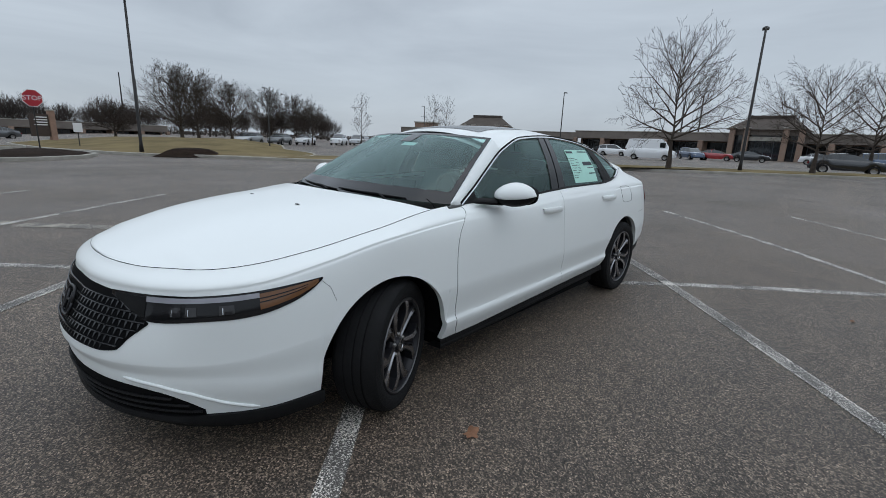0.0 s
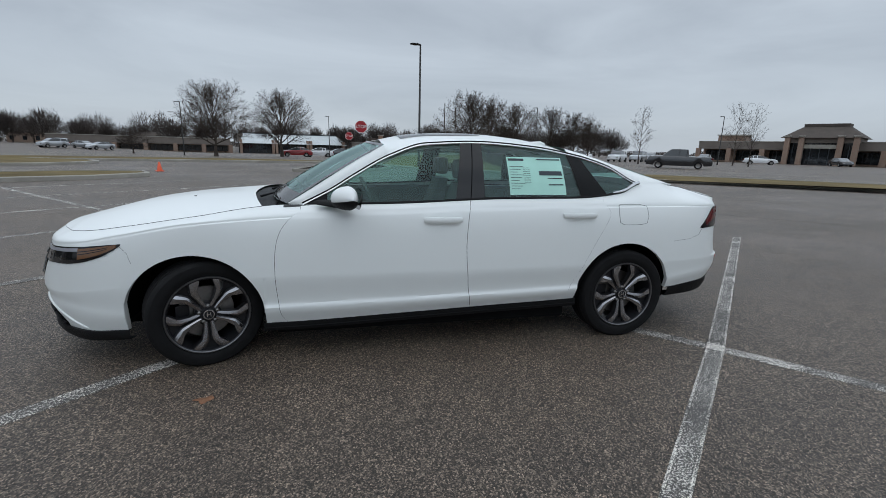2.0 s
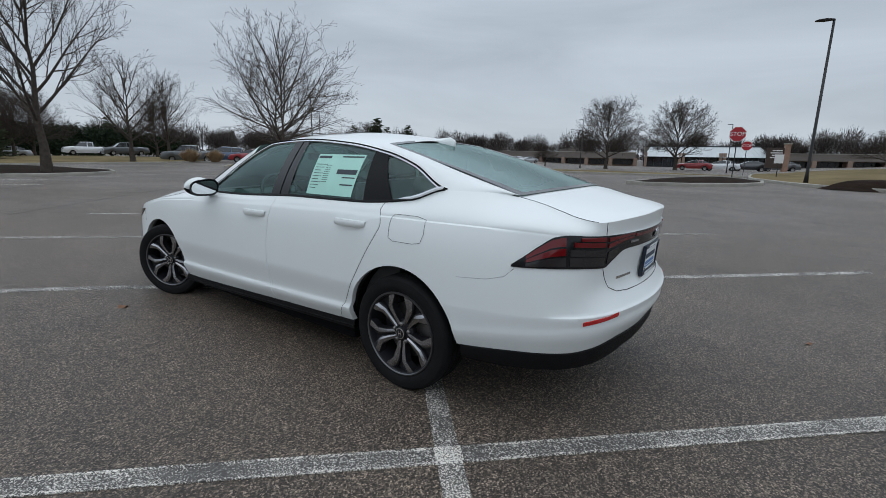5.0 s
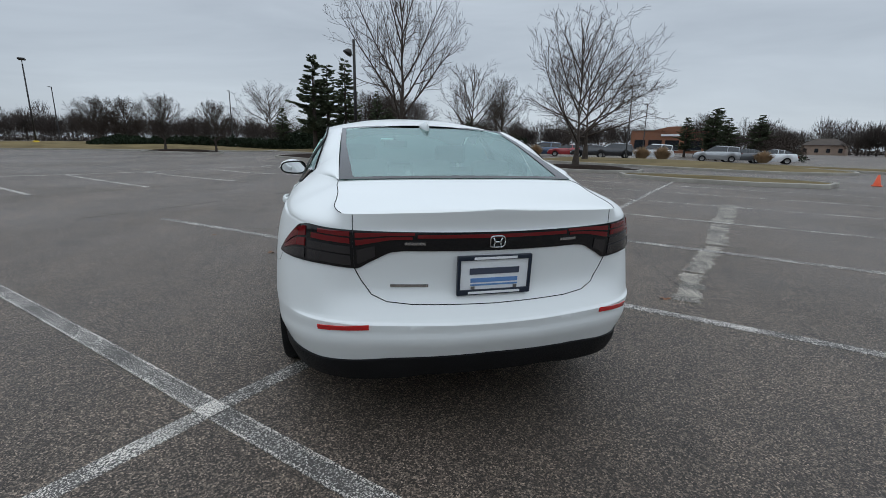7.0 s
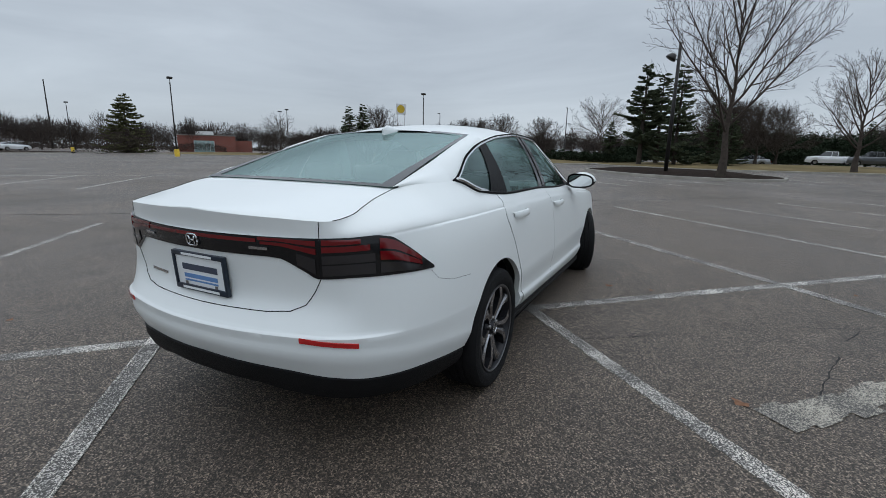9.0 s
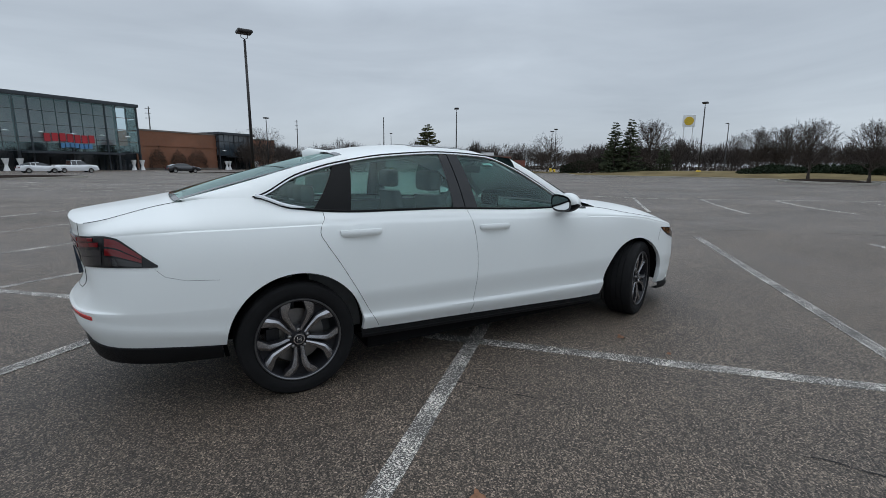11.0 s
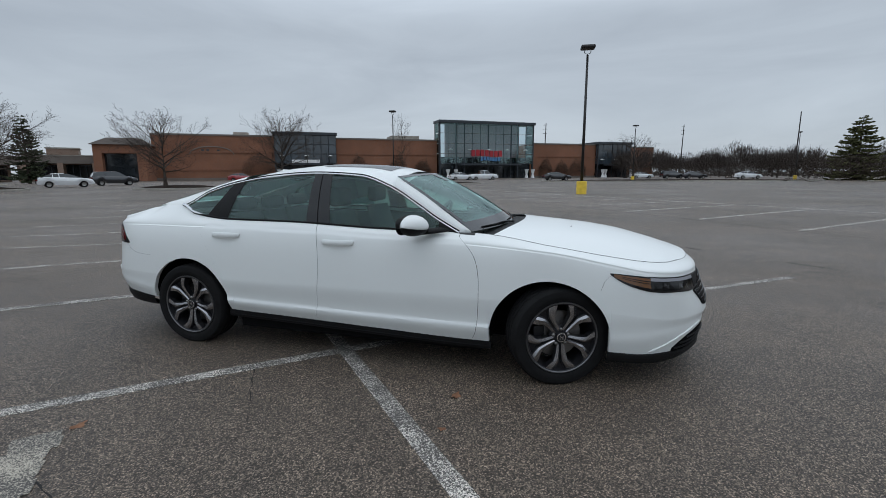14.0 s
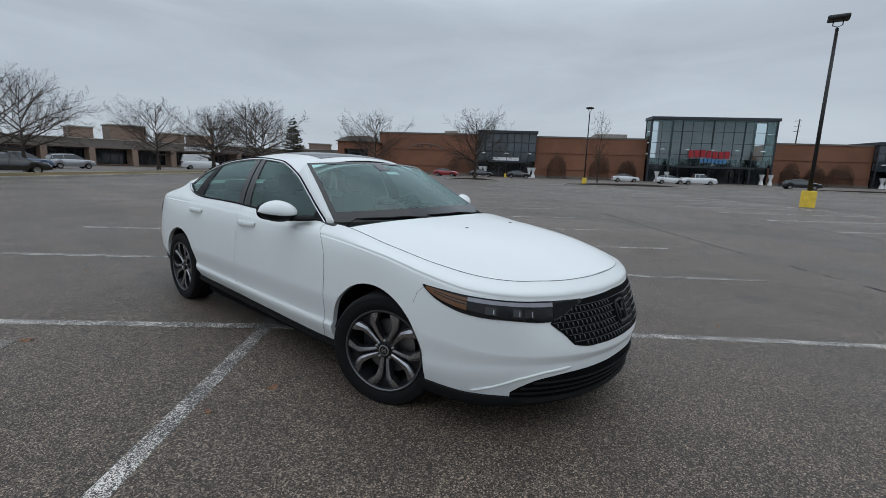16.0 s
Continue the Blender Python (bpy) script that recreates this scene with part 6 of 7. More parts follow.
bm = bmesh.new()
rows = []
for i in range(45):
    x = lerp(-1.02, .27, i / 44)
    r = rail(x)
    rows.append([Vector((x, r.y * f, r.z + (ROOF_Z(x) - r.z) * (1 - abs(f) ** 2.3))) for f in (1 - 2 * j / 28 for j in range(29))])
add_grid(bm, rows)
for side in (1, -1):
    rows = []
    for i in range(25):
        x = lerp(.27, .87, i / 24)
        r, w = rail(min(x, .80)), Vector((x, WS_Y(x), WS_Z(x)))
        r.x = x
        if x > .8:
            r = skin(station(x), ZT(station(x)))
        row = [r.lerp(w, j / 5) for j in range(6)]
        for j in range(1, 5):
            row[j] += Vector((0.2, 0.6, 0.6)).normalized() * 0.008 * math.sin(math.pi * j / 5)
        rows.append([flip_y(p, side) for p in row])
    add_grid(bm, rows)
    rows = []
    for i in range(41):
        x = lerp(-1.02, -1.95, i / 40)
        lo = rail(x) if x > -1.58 else belt(x)
        q = Vector((x, RG_Y(x), RG_Z(x)))
        row = [lo.lerp(q, j / 8) for j in range(9)]
        for j in range(1, 8):
            row[j] += Vector((-0.2, 0.6, 0.6)).normalized() * 0.014 * math.sin(math.pi * j / 8) * min(1, (lo - q).length / 0.1)
        rows.append([flip_y(p, side) for p in row])
    add_grid(bm, rows)
tidy(bm, 0.002)
part("roof", bm, PAINT_WHITE, body, "", 40)


def front_glass(f, g):
    b = Vector((1.04 - 0.16 * f * f, 0.768 * f, 0.962 - .002 * f * f))
    t = Vector((.35 - .08 * f * f, .578 * f, 1.350 - .022 * f * f))
    return b.lerp(t, g) + Vector((.45, 0, .89)) * 0.03 * 4 * g * (1 - g) * (1 - 0.7 * f * f)


def rear_glass(f, g):
    b = Vector((-1.985 + 0.035 * f * f, 0.588 * f, 1.088 - .008 * f * f))
    t = Vector((-.98 - .04 * f * f, .535 * f, 1.366 - .030 * f * f))
    return b.lerp(t, g) + Vector((-.3, 0, .95)) * 0.014 * 4 * g * (1 - g) * (1 - 0.6 * f * f)


for fn, nm, mt, edge, low in ((front_glass, "windshield", GLASS_SCREEN, .045, .14), (rear_glass, "rear_window", GLASS_BACK, .05, .03)):
    bm = bmesh.new()
    add_grid(bm, [[fn(-1 + 2 * i / 24, j / 14) for i in range(25)] for j in range(15)])
    tidy(bm)
    g = part(nm, bm, mt, car, "", 60)
    g.visible_shadow = False
    bm = bmesh.new()
    up = Vector((0, 0, 0.003))

    def ring(a0, a1, b0, b1, na, nb):
        add_grid(bm, [[fn(lerp(a0, a1, i / na), lerp(b0, b1, j / nb)) + up for i in range(na + 1)] for j in range(nb + 1)])
    ring(-1, 1, 0, low, 24, 3)
    ring(-1, 1, .96, 1, 24, 2)
    ring(-1, -1 + edge, low, .96, 2, 14)
    ring(1 - edge, 1, low, .96, 2, 14)
    if fn is rear_glass:
        for sg in (1, -1):
            add_grid(bm, [[fn(sg * lerp(1 - edge - .06 * (1 - j / 14), 1 - edge, i / 2), lerp(low, .6, j / 14)) + up for i in range(3)] for j in range(15)])
    else:
        ring(-.09, .09, .80, .96, 6, 4)
    tidy(bm)
    part("glass_border", bm, BLACK_GLOSS, g, "black ceramic border of the pane", 60)

# Side windows, pillars and trim.
for side in (1, -1):
    def pane(name, xa, xb, h0, h1, mat, off, n=16, parent=car, label=""):
        bm = bmesh.new()
        rows = []
        for j in range(11):
            h = lerp(h0, h1, j / 10)
            rows.append([flip_y(glasshouse(lerp(xa(h), xb(h), i / n), h, off), side) for i in range(n + 1)])
        add_grid(bm, rows)
        tidy(bm)
        return part(name, bm, mat, parent, label, 60)
    q1, q2 = (lambda h: -1.28 + .17 * h), (lambda h: -1.065 + .06 * h)
    b1, b2 = (lambda h: -.364 - .015 * h), (lambda h: -.17 - .065 * h)
    for nm, xa, xb, mt in (("quarter_window", const(-1.575), q1, GLASS_REAR), ("rear_door_window", q2, b1, GLASS_REAR), ("front_door_window", b2, const(.64), GLASS_FRONT)):
        w = pane(nm, xa, xb, 0.0, 1.0, mt, -0.005)
        w.visible_shadow = False
    pane("rear_pillar", q1, q2, 0, 1, BLACK_PLASTIC, 0.001, 8, body, "matt black window pillar")
    pane("door_pillar", b1, b2, 0, 1, BLACK_GLOSS, 0.001, 8, body, "gloss black door pillar")
    pane("sail_panel", const(.64), const(.795), 0, 1, BLACK_PLASTIC, 0.001, 8, body)
    rail_pts = [rail(lerp(-1.58, .79, i / 70)) for i in range(71)]
    low_pts = [belt(lerp(.79, -1.58, i / 70)) for i in range(71)]
    part("window_trim", seam_bm([flip_y(p + Vector((0, .004, -.004)), side) for p in rail_pts], .0075, 6), CHROME, body, "bright window trim")
    part("drip_strip", seam_bm([flip_y(p + Vector((0, .001, .008)), side) for p in rail_pts], .0045, 5), GAP, body)
    part("belt_strip", seam_bm([flip_y(p + Vector((0, .002, .004)), side) for p in low_pts], .008, 5), BLACK_PLASTIC, body)
    part("lower_trim", seam_bm([flip_y(belt(x) + Vector((0, .006, .014)), side) for x in (-1.575, -1.54, -1.5, -1.45, -1.4, -1.36, -1.32)], [.009, .010, .010, .010, .009, .007, .003], 6), CHROME, body, "bright window trim")
    part("pillar_seam", seam_bm([flip_y(glasshouse(-.27 - .045 * h, h, .003), side) for h in (0, .25, .5, .75, 1)], .0028), GAP, body)

# Doors, a little proud of the shell, each over a dark gap.
D_FRONT = curve([(.24, .898), (.30, .93), (.41, .945), (.55, .952), (.65, .95), (.74, .938), (.81, .914), (.87, .87), (.93, .80)])
D_SPLIT = curve([(.28, -.269), (.45, -.245), (.69, -.228), (.85, -.24), (1.0, -.27)])
D_REAR = curve([(.29, -.921), (.40, -.985), (.62, -1.106), (.75, -1.18), (.84, -1.235), (.90, -1.262), (.93, -1.255), (.976, -1.225)])


def door_top(x):
    return ZT(station(x)) - 0.004


def door_low(x):
    return Z0(station(x)) + 0.004


for side in (1, -1):
    for nm, ca, cb in (("front_door", D_FRONT, D_SPLIT), ("rear_door", D_SPLIT, D_REAR)):
        g = 0.0018
        bm = bmesh.new()
        add_patch(bm, lambda z: ca(z) + 0.001, lambda z: cb(z) - 0.001, lambda c: door_low(c) - 0.002, door_top, 20, 64, 0.0002, 0.004, True, side)
        tidy(bm)
        part("door_gap", bm, GAP, body)
        bm = bmesh.new()
        add_patch(bm, lambda z: ca(z) - g, lambda z: cb(z) + g, door_low, door_top, 26, 64, 0.003, 0.006, True, side)
        tidy(bm)
        door = part(nm, bm, PAINT_WHITE, car, "", 32)
        # handle: a bar bridging a shallow cup
        hx, hz = (-.074, .870) if nm == "front_door" else (-1.028, .892)
        k = station(hx)
        c = skin_out(k, hz, 0.004)
        bm = bmesh.new()
        rows = []
        for i in range(17):
            a = -1 + i / 8
            bow = 0.030 * (1 - abs(a) ** 5) + 0.004
            hh = 0.019 * (1 - 0.30 * abs(a) ** 6)
            x = hx + a * 0.125
            rows.append([flip_y(Vector((x, c.y + bow + dy, hz + dz * hh)), side) for dy, dz in ((-.016, -1), (-.002, -1), (.004, -.4), (.004, .4), (-.002, 1), (-.016, 1), (-.016, -1))])
        add_grid(bm, rows)
        tidy(bm)
        part("door_handle", bm, PAINT_WHITE, door, "", 40)
        bm = bmesh.new()
        rows = []
        for j in range(7):
            r = j / 6
            rows.append([flip_y(skin_out(station(hx - .075 * r * math.cos(a)), hz + .010 + .033 * r * math.sin(a), 0.0045 - 0.0012 * (1 - r)), side) for a in (2 * math.pi * q / 20 for q in range(21))])
        add_grid(bm, rows)
        tidy(bm, 0.0002)
        part("handle_cup", bm, PAINT_WHITE, door, "", 40)

# Seams of wings, bumpers, boot lid and fuel flap.
for side in (1, -1):
    part("bumper_seam", seam_bm(line_on_skin([5.9, 6.05, 6.12], [.742, .70, .64], 8, .0002, side), .0008), GAP, body)
    part("bumper_seam", seam_bm(line_on_skin([13.85, 13.7, 13.4, 12.95], [.775, .735, .712, .702], 12, .0002, side), .0007), GAP, body)
    part("hood_seam", seam_bm([flip_y(p, side) for p in ((1.0, .775, .918), (.955, .735, .938), (.935, .68, .966), (.93, .64, .982))], .003), GAP, body)
    part("trunk_seam", seam_bm([flip_y(skin(k, ZT(k)) + Vector((0, 0, .0005)), side) for k in [13.5 + i / 8 for i in range(0, 20)]], .0016), GAP, body)
for k in (16.16, 38 - 16.16):
    part("trunk_seam", seam_bm(line_on_skin([k, k], [.984, .924], 6, .0004), .0016), GAP, body)
part("trunk_seam", seam_bm(line_on_skin([16.15, 16.3, 16.5, 16.8, 17.3, 19, 20.7, 21.2, 21.5, 21.7, 21.85], [.775, .72, .665, .638, .628, .622, .628, .638, .665, .72, .775], 60, .0006), .0019), GAP, body)
flap = line_on_skin([station(x) for x in (-1.35, -1.5, -1.56, -1.565, -1.55, -1.5, -1.37, -1.335, -1.33, -1.335, -1.35)], [.962, .962, .95, .88, .835, .825, .825, .84, .90, .95, .962], 60, .001)
part("fuel_flap_seam", seam_bm(flap, .0010), GAP, body)

# Black lower trim: front lip, sills, rear valance.
bm = bmesh.new()
rows = [[], [], [], [], []]
for i in range(121):
    k = lerp(-5.93, 5.93, i / 120)
    z, deep = Z0(abs(k)), .030 + .022 * min(1, max(0, abs(k) - 2.8) / 1.6)
    for r, (dz, off) in zip(rows, ((.006, -.002), (.004, .014), (-.5 * deep, .020), (-deep, .010), (-deep - .002, -.05))):
        r.append(skin(k, z, off) + Vector((0, 0, dz)))
add_grid(bm, rows)
tidy(bm)
part("front_lip", bm, BLACK_PLASTIC, body, "matt black chin spoiler", 40)
for side in (1, -1):
    bm = bmesh.new()
    rows = [[], [], [], [], [], []]
    for i in range(50):
        x = lerp(1.035, -1.045, i / 49)
        k = station(x)
        z = Z0(k)
        for r, (dz, off) in zip(rows, ((.004, -.004), (-.002, .008), (-.026, .008), (-.029, .013), (-.048, .009), (-.054, -.10))):
            r.append(flip_y(skin(k, z, off) + Vector((0, 0, dz)), side))
    add_grid(bm, rows)
    tidy(bm)
    part("sill_trim", bm, BLACK_PLASTIC, body, "black sill strip", 40)
bm = bmesh.new()
VAL = curve([(13, .275), (14, .28), (15, .285), (16, .29), (17, .30), (17.6, .315), (19, .318)])
rows = [[], [], [], [], []]
for i in range(101):
    k = lerp(13.0, 38 - 13.0, i / 100)
    kk = k if k < 19 else 38 - k
    z0, z1 = Z0(kk), VAL(kk)
    for r, (z, off) in zip(rows, ((z0 + .003, -.004), (z0 - .004, .006), (lerp(z0, z1, .5), .002), (z1, -.018), (z1, -.12))):
        r.append(Vector((*skin(k, z0, off).xy, z)))
add_grid(bm, rows)
tidy(bm)
part("rear_valance", bm, BLACK_PLASTIC, body, "matt black rear valance", 40)

# Front lamps, grille, intake.
HL_TOP = curve([(1.7, .69), (2.2, .694), (3, .698), (4, .706), (5, .722), (5.6, .738), (5.97, .748)])
HL_LOW = curve([(1.7, .676), (1.95, .662), (2.75, .602), (3, .599), (4, .614), (4.5, .620), (5, .634), (5.5, .668), (5.8, .708), (5.97, .745)])
GR_TOP = curve([(0, .694), (1.75, .688), (2.05, .664), (2.72, .606), (2.85, .594)])
GR_LOW = curve([(0, .458), (1.6, .462), (2.15, .478), (2.4, .525), (2.85, .590)])
for side in (1, -1):
    bm = bmesh.new()
    add_patch(bm, const(1.75), const(5.95), HL_LOW, HL_TOP, 60, 10, .004, .01, False, side)
    tidy(bm)
    lamp = part("headlight", bm, BLACK_GLOSS, car, "slim dark headlight with an amber outer end", 50)

    def lens(name, k0, k1, lo, hi, mat, off=.0065, nc=20, label=""):
        bm = bmesh.new()
        add_patch(bm, const(k0), const(k1), lambda c: lerp(HL_LOW(c), HL_TOP(c), lo), lambda c: lerp(HL_LOW(c), HL_TOP(c), hi), nc, 4, off, .004, False, side)
        tidy(bm)
        return part(name, bm, mat, lamp, label, 50)
    lens("running_light", 2.75, 5.0, .72, .92, DRL, label="pale running light strip")
    lens("amber_reflector", 5.0, 5.88, .22, .88, AMBER, label="amber side marker")
    for a in (.50, .66):
        lens("amber_rib", 5.0, 5.66 + .1 * a, a, a + .05, BLACK_GLOSS, .0075)
    for k0, k1 in ((3.35, 3.62), (3.72, 3.95), (4.35, 4.6)):
        lens("lamp_module", k0, k1, .22, .58, SMOKED, .006, 6)
        lens("lamp_edge", k0 + .05, k0 + .07, .25, .5, SILVER, .0075, 3)
    lens("inner_panel", 1.9, 2.75, .12, .88, BLACK_PLASTIC, .006, 16, "satin black panel")
bm = bmesh.new()
add_patch(bm, const(-2.84), const(2.84), lambda c: GR_LOW(abs(c)), lambda c: GR_TOP(abs(c)), 60, 8, .003, .01)
tidy(bm)
grille = part("grille", bm, GAP, car, "black grille with horizontal bars and small fins", 50)
for j in range(1, 7):
    g = j / 7
    zz = lerp(.462, .692, g)
    kmax = max(k for k in [i * .05 for i in range(57)] if GR_LOW(k) + .004 < zz < GR_TOP(k) - .002)
    bm = bmesh.new()
    add_tube(bm, [skin_out(lerp(-kmax, kmax, i / 40), zz, .010) for i in range(41)], .0036, 6)
    part("grille_bar", bm, BLACK_GLOSS, grille)
for j in range(0, 6):
    zz = lerp(.462, .692, (j + .5) / 7)
    for i in range(-17, 18):
        k = (i + (.5 if j % 2 else 0)) * .16
        if abs(k) < .42 and j > 1:
            continue
        if GR_LOW(abs(k)) + .012 < zz < GR_TOP(abs(k)) - .010:
            p, q, o = skin_out(k - .035, zz + .012, .004), skin_out(k + .035, zz + .012, .004), skin_out(k, zz - .013, .011)
            m = skin_out(k, zz + .012, .0005)
            bm = bmesh.new()
            vp, vq, vo, vm = (bm.verts.new(v) for v in (p, q, o, m))
            for tri in ((vp, vq, vo), (vp, vo, vm), (vq, vm, vo), (vp, vm, vq)):
                bm.faces.new(tri)
            part("grille_fin", bm, BLACK_GLOSS, grille)
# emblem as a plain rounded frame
for nm, fn_pt, parent in (("front_emblem", lambda a, b: skin_out(a * .30, .578 + b * .056, .016), grille),):
    bm = bmesh.new()
    add_tube(bm, [fn_pt(math.copysign(abs(math.cos(t)) ** .5, math.cos(t)), math.copysign(abs(math.sin(t)) ** .6, math.sin(t))) for t in (2 * math.pi * i / 28 for i in range(29))], .006, 6)
    for sg in (-1, 1):
        add_tube(bm, [fn_pt(sg * .50, -.7), fn_pt(sg * .38, 0), fn_pt(sg * .58, .7)], .006, 6)
    add_tube(bm, [fn_pt(-.4, 0), fn_pt(.4, 0)], .006, 6)
    part(nm, bm, ALLOY_DARK, parent, "dark emblem shape", 40)

IN_TOP = curve([(0, .345), (2, .335), (3, .312), (3.55, .275), (3.95, .228)])
bm = bmesh.new()
add_patch(bm, const(-3.9), const(3.9), lambda c: .196, lambda c: IN_TOP(abs(c)), 60, 8, .002, .02)
tidy(bm)
intake = part("lower_intake", bm, GAP, car, "black lower air intake with slats", 50)
for zz in (.232, .262, .292):
    kmax = max(k for k in [i * .05 for i in range(80)] if zz < IN_TOP(k) - .004)
    bm = bmesh.new()
    add_tube(bm, [skin_out(lerp(-kmax, kmax, i / 40), zz, .008) for i in range(41)], .006, 6)
    part("intake_slat", bm, BLACK_PLASTIC, intake)
for side in (1, -1):
    bm = bmesh.new()
    add_tube(bm, line_on_skin([2.2, 3.0, 3.7, 4.3, 4.9], [.362, .345, .315, .268, .232], 20, .002, side), [.004] + [.007] * 19 + [.002], 6)
    part("bumper_crease", bm, PAINT_WHITE, body, "", 60)

# Tail lamps and light bar.
TL_TOP = curve([(13.78, .79), (14.0, .832), (14.3, .886), (14.6, .924), (14.9, .933), (15.5, .928), (17, .921), (19, .919)])
TL_LOW = curve([(13.78, .784), (14.5, .785), (15.3, .783), (16.2, .772), (16.5, .80), (16.95, .842), (17.2, .846), (19, .846)])
for side in (1, -1):
    bm = bmesh.new()
    add_patch(bm, const(13.8), const(16.16), TL_LOW, TL_TOP, 40, 10, .005, .01, False, side)
    tidy(bm)
    lamp = part("tail_light", bm, BLACK_GLOSS, car, "smoked tail light with red segments", 50)

    def tail(name, k0, k1, lo, hi, mat, parent, off=.0085, label=""):
        bm = bmesh.new()
        add_patch(bm, k0, k1, lambda c: lerp(TL_LOW(c), TL_TOP(c), lo), lambda c: lerp(TL_LOW(c), TL_TOP(c), hi), 14, 4, off, .005, False, side)
        tidy(bm)
        return part(name, bm, mat, parent, label, 50)
    tail("red_segment", const(15.05), const(16.1), .66, .80, TAIL_RED, lamp, label="red lamp segment")
    tail("red_segment", const(15.25), const(16.1), .84, .95, TAIL_RED, lamp)
    for a, b, mt in ((.08, .34, CLEAR_GREY), (.40, .62, TAIL_RED), (.68, .93, TAIL_RED)):
        tail("side_segment", lambda z: 14.05, lambda z: 14.85, a, b, mt, lamp)
    tail("clear_segment", const(14.95), const(16.1), .08, .34, CLEAR_GREY, lamp, label="smoked clear lamp segment")
    tail("clear_segment", const(14.95), const(16.1), .38, .58, CLEAR_GREY, lamp)
    bm = bmesh.new()
    add_patch(bm, const(16.165), const(17.4), TL_LOW, TL_TOP, 20, 8, .005, .01, False, side)
    tidy(bm)
    inner = part("inner_tail_light", bm, BLACK_GLOSS, car, "smoked inner lamp on the boot lid", 50)
    tail("red_segment", const(16.22), const(17.3), .62, .76, TAIL_RED, inner)
    tail("red_segment", const(16.22), const(17.35), .82, .93, TAIL_RED, inner)
    tail("clear_segment", const(16.24), const(16.6), .12, .5, CLEAR_GREY, inner)
    bm = bmesh.new()
    add_patch(bm, const(17.15), const(17.55), const(.872), const(.882), 6, 2, .010, .004, False, side)
    tidy(bm)
    part("reversing_lamp", bm, SILVER, inner, "pale reversing lamp slot", 50)
    bm = bmesh.new()
    ends = (15.3, 16.52)
    add_patch(bm, const(15.35), const(16.5), lambda c: .541 - .016 * (16.5 - c), lambda c: .558 - .014 * (16.5 - c), 16, 3, .005, .006, False, side)
    tidy(bm)
    part("bumper_reflector", bm, TAIL_BRIGHT, car, "narrow red bumper reflector", 50)
bm = bmesh.new()
add_patch(bm, const(17.4), const(20.6), const(.846), lambda c: TL_TOP(min(c, 38 - c)), 30, 6, .005, .01)
tidy(bm)
bar = part("light_bar", bm, BLACK_GLOSS, car, "gloss black bar between the tail lights", 50)
bm = bmesh.new()
add_patch(bm, const(17.4), const(20.6), const(.898), const(.910), 30, 2, .008, .004)
tidy(bm)
part("red_strip", bm, TAIL_RED, bar, "dark red lamp strip", 50)
bm = bmesh.new()


def emblem_pt(a, b):
    return skin_out(19 + a * .155, .882 + b * .022, .011)


add_tube(bm, [emblem_pt(math.copysign(abs(math.cos(t)) ** .5, math.cos(t)), math.copysign(abs(math.sin(t)) ** .6, math.sin(t))) for t in (2 * math.pi * i / 28 for i in range(29))], .0035, 6)
for sg in (-1, 1):
    add_tube(bm, [emblem_pt(sg * .48, -.7), emblem_pt(sg * .36, 0), emblem_pt(sg * .58, .7)], .0038, 6)
add_tube(bm, [emblem_pt(-.4, 0), emblem_pt(.4, 0)], .0038, 6)
part("rear_emblem", bm, CHROME, bar, "chrome emblem shape", 40)

# Number plate with its frame, and the model badge as a plain bar.
plate = thing("plate_frame", "dark blue plate frame with a white dealer insert", "plate frame")
plate.parent = car
PX = -2.452
BLUE_FRAME = surface("dark_blue_plastic", (0.012, 0.02, 0.035), 0.35, 0, .1, 9, 100)
bm = bmesh.new()
tilt = Matrix.Translation((PX, 0, .742)) @ Matrix.Rotation(radians(-4), 4, "Y")
for b in ((-.012, .006, -.156, .156, .064, .082), (-.012, .006, -.156, .156, -.082, -.060), (-.012, .006, -.156, -.143, -.062, .066), (-.012, .006, .143, .156, -.062, .066)):
    add_box(bm, *b, tilt, .003)
part("frame_rim", bm, BLUE_FRAME, plate, "", 30)
part("plate_insert", box_bm(-.004, .004, -.146, .146, -.068, .07, tilt), PAPER, plate, "white insert")


def ink(nm, y0, y1, z0, z1, mat, d=.006):
    part(nm, box_bm(-d, -d + .001, y0, y1, z0, z1, tilt), mat, plate)


ink("lettering_bar", -.105, .105, .004, .030, surface("dark_grey_ink", (.05, .06, .09), .6, 0, .1, 9, 90))
ink("lettering_bar", -.10, .10, -.030, -.012, INK_BLUE)
ink("lettering_bar", -.10, .10, -.044, -.037, INK_BLUE)
ink("lettering_bar", -.09, .09, .068, .078, PAPER, .0135)
ink("lettering_bar", -.11, .11, -.076, -.066, PAPER, .0135)
for y in (-.09, .09):
    ink("frame_bolt", y - .008, y + .008, -.058, -.046, STEEL, .008)
bm = bmesh.new()
add_patch(bm, const(16.86), const(17.62), const(.694), const(.706), 14, 2, .003, .003)
tidy(bm)
part("badge_bar", bm, CHROME, body, "chrome model badge, as a plain bar", 50)

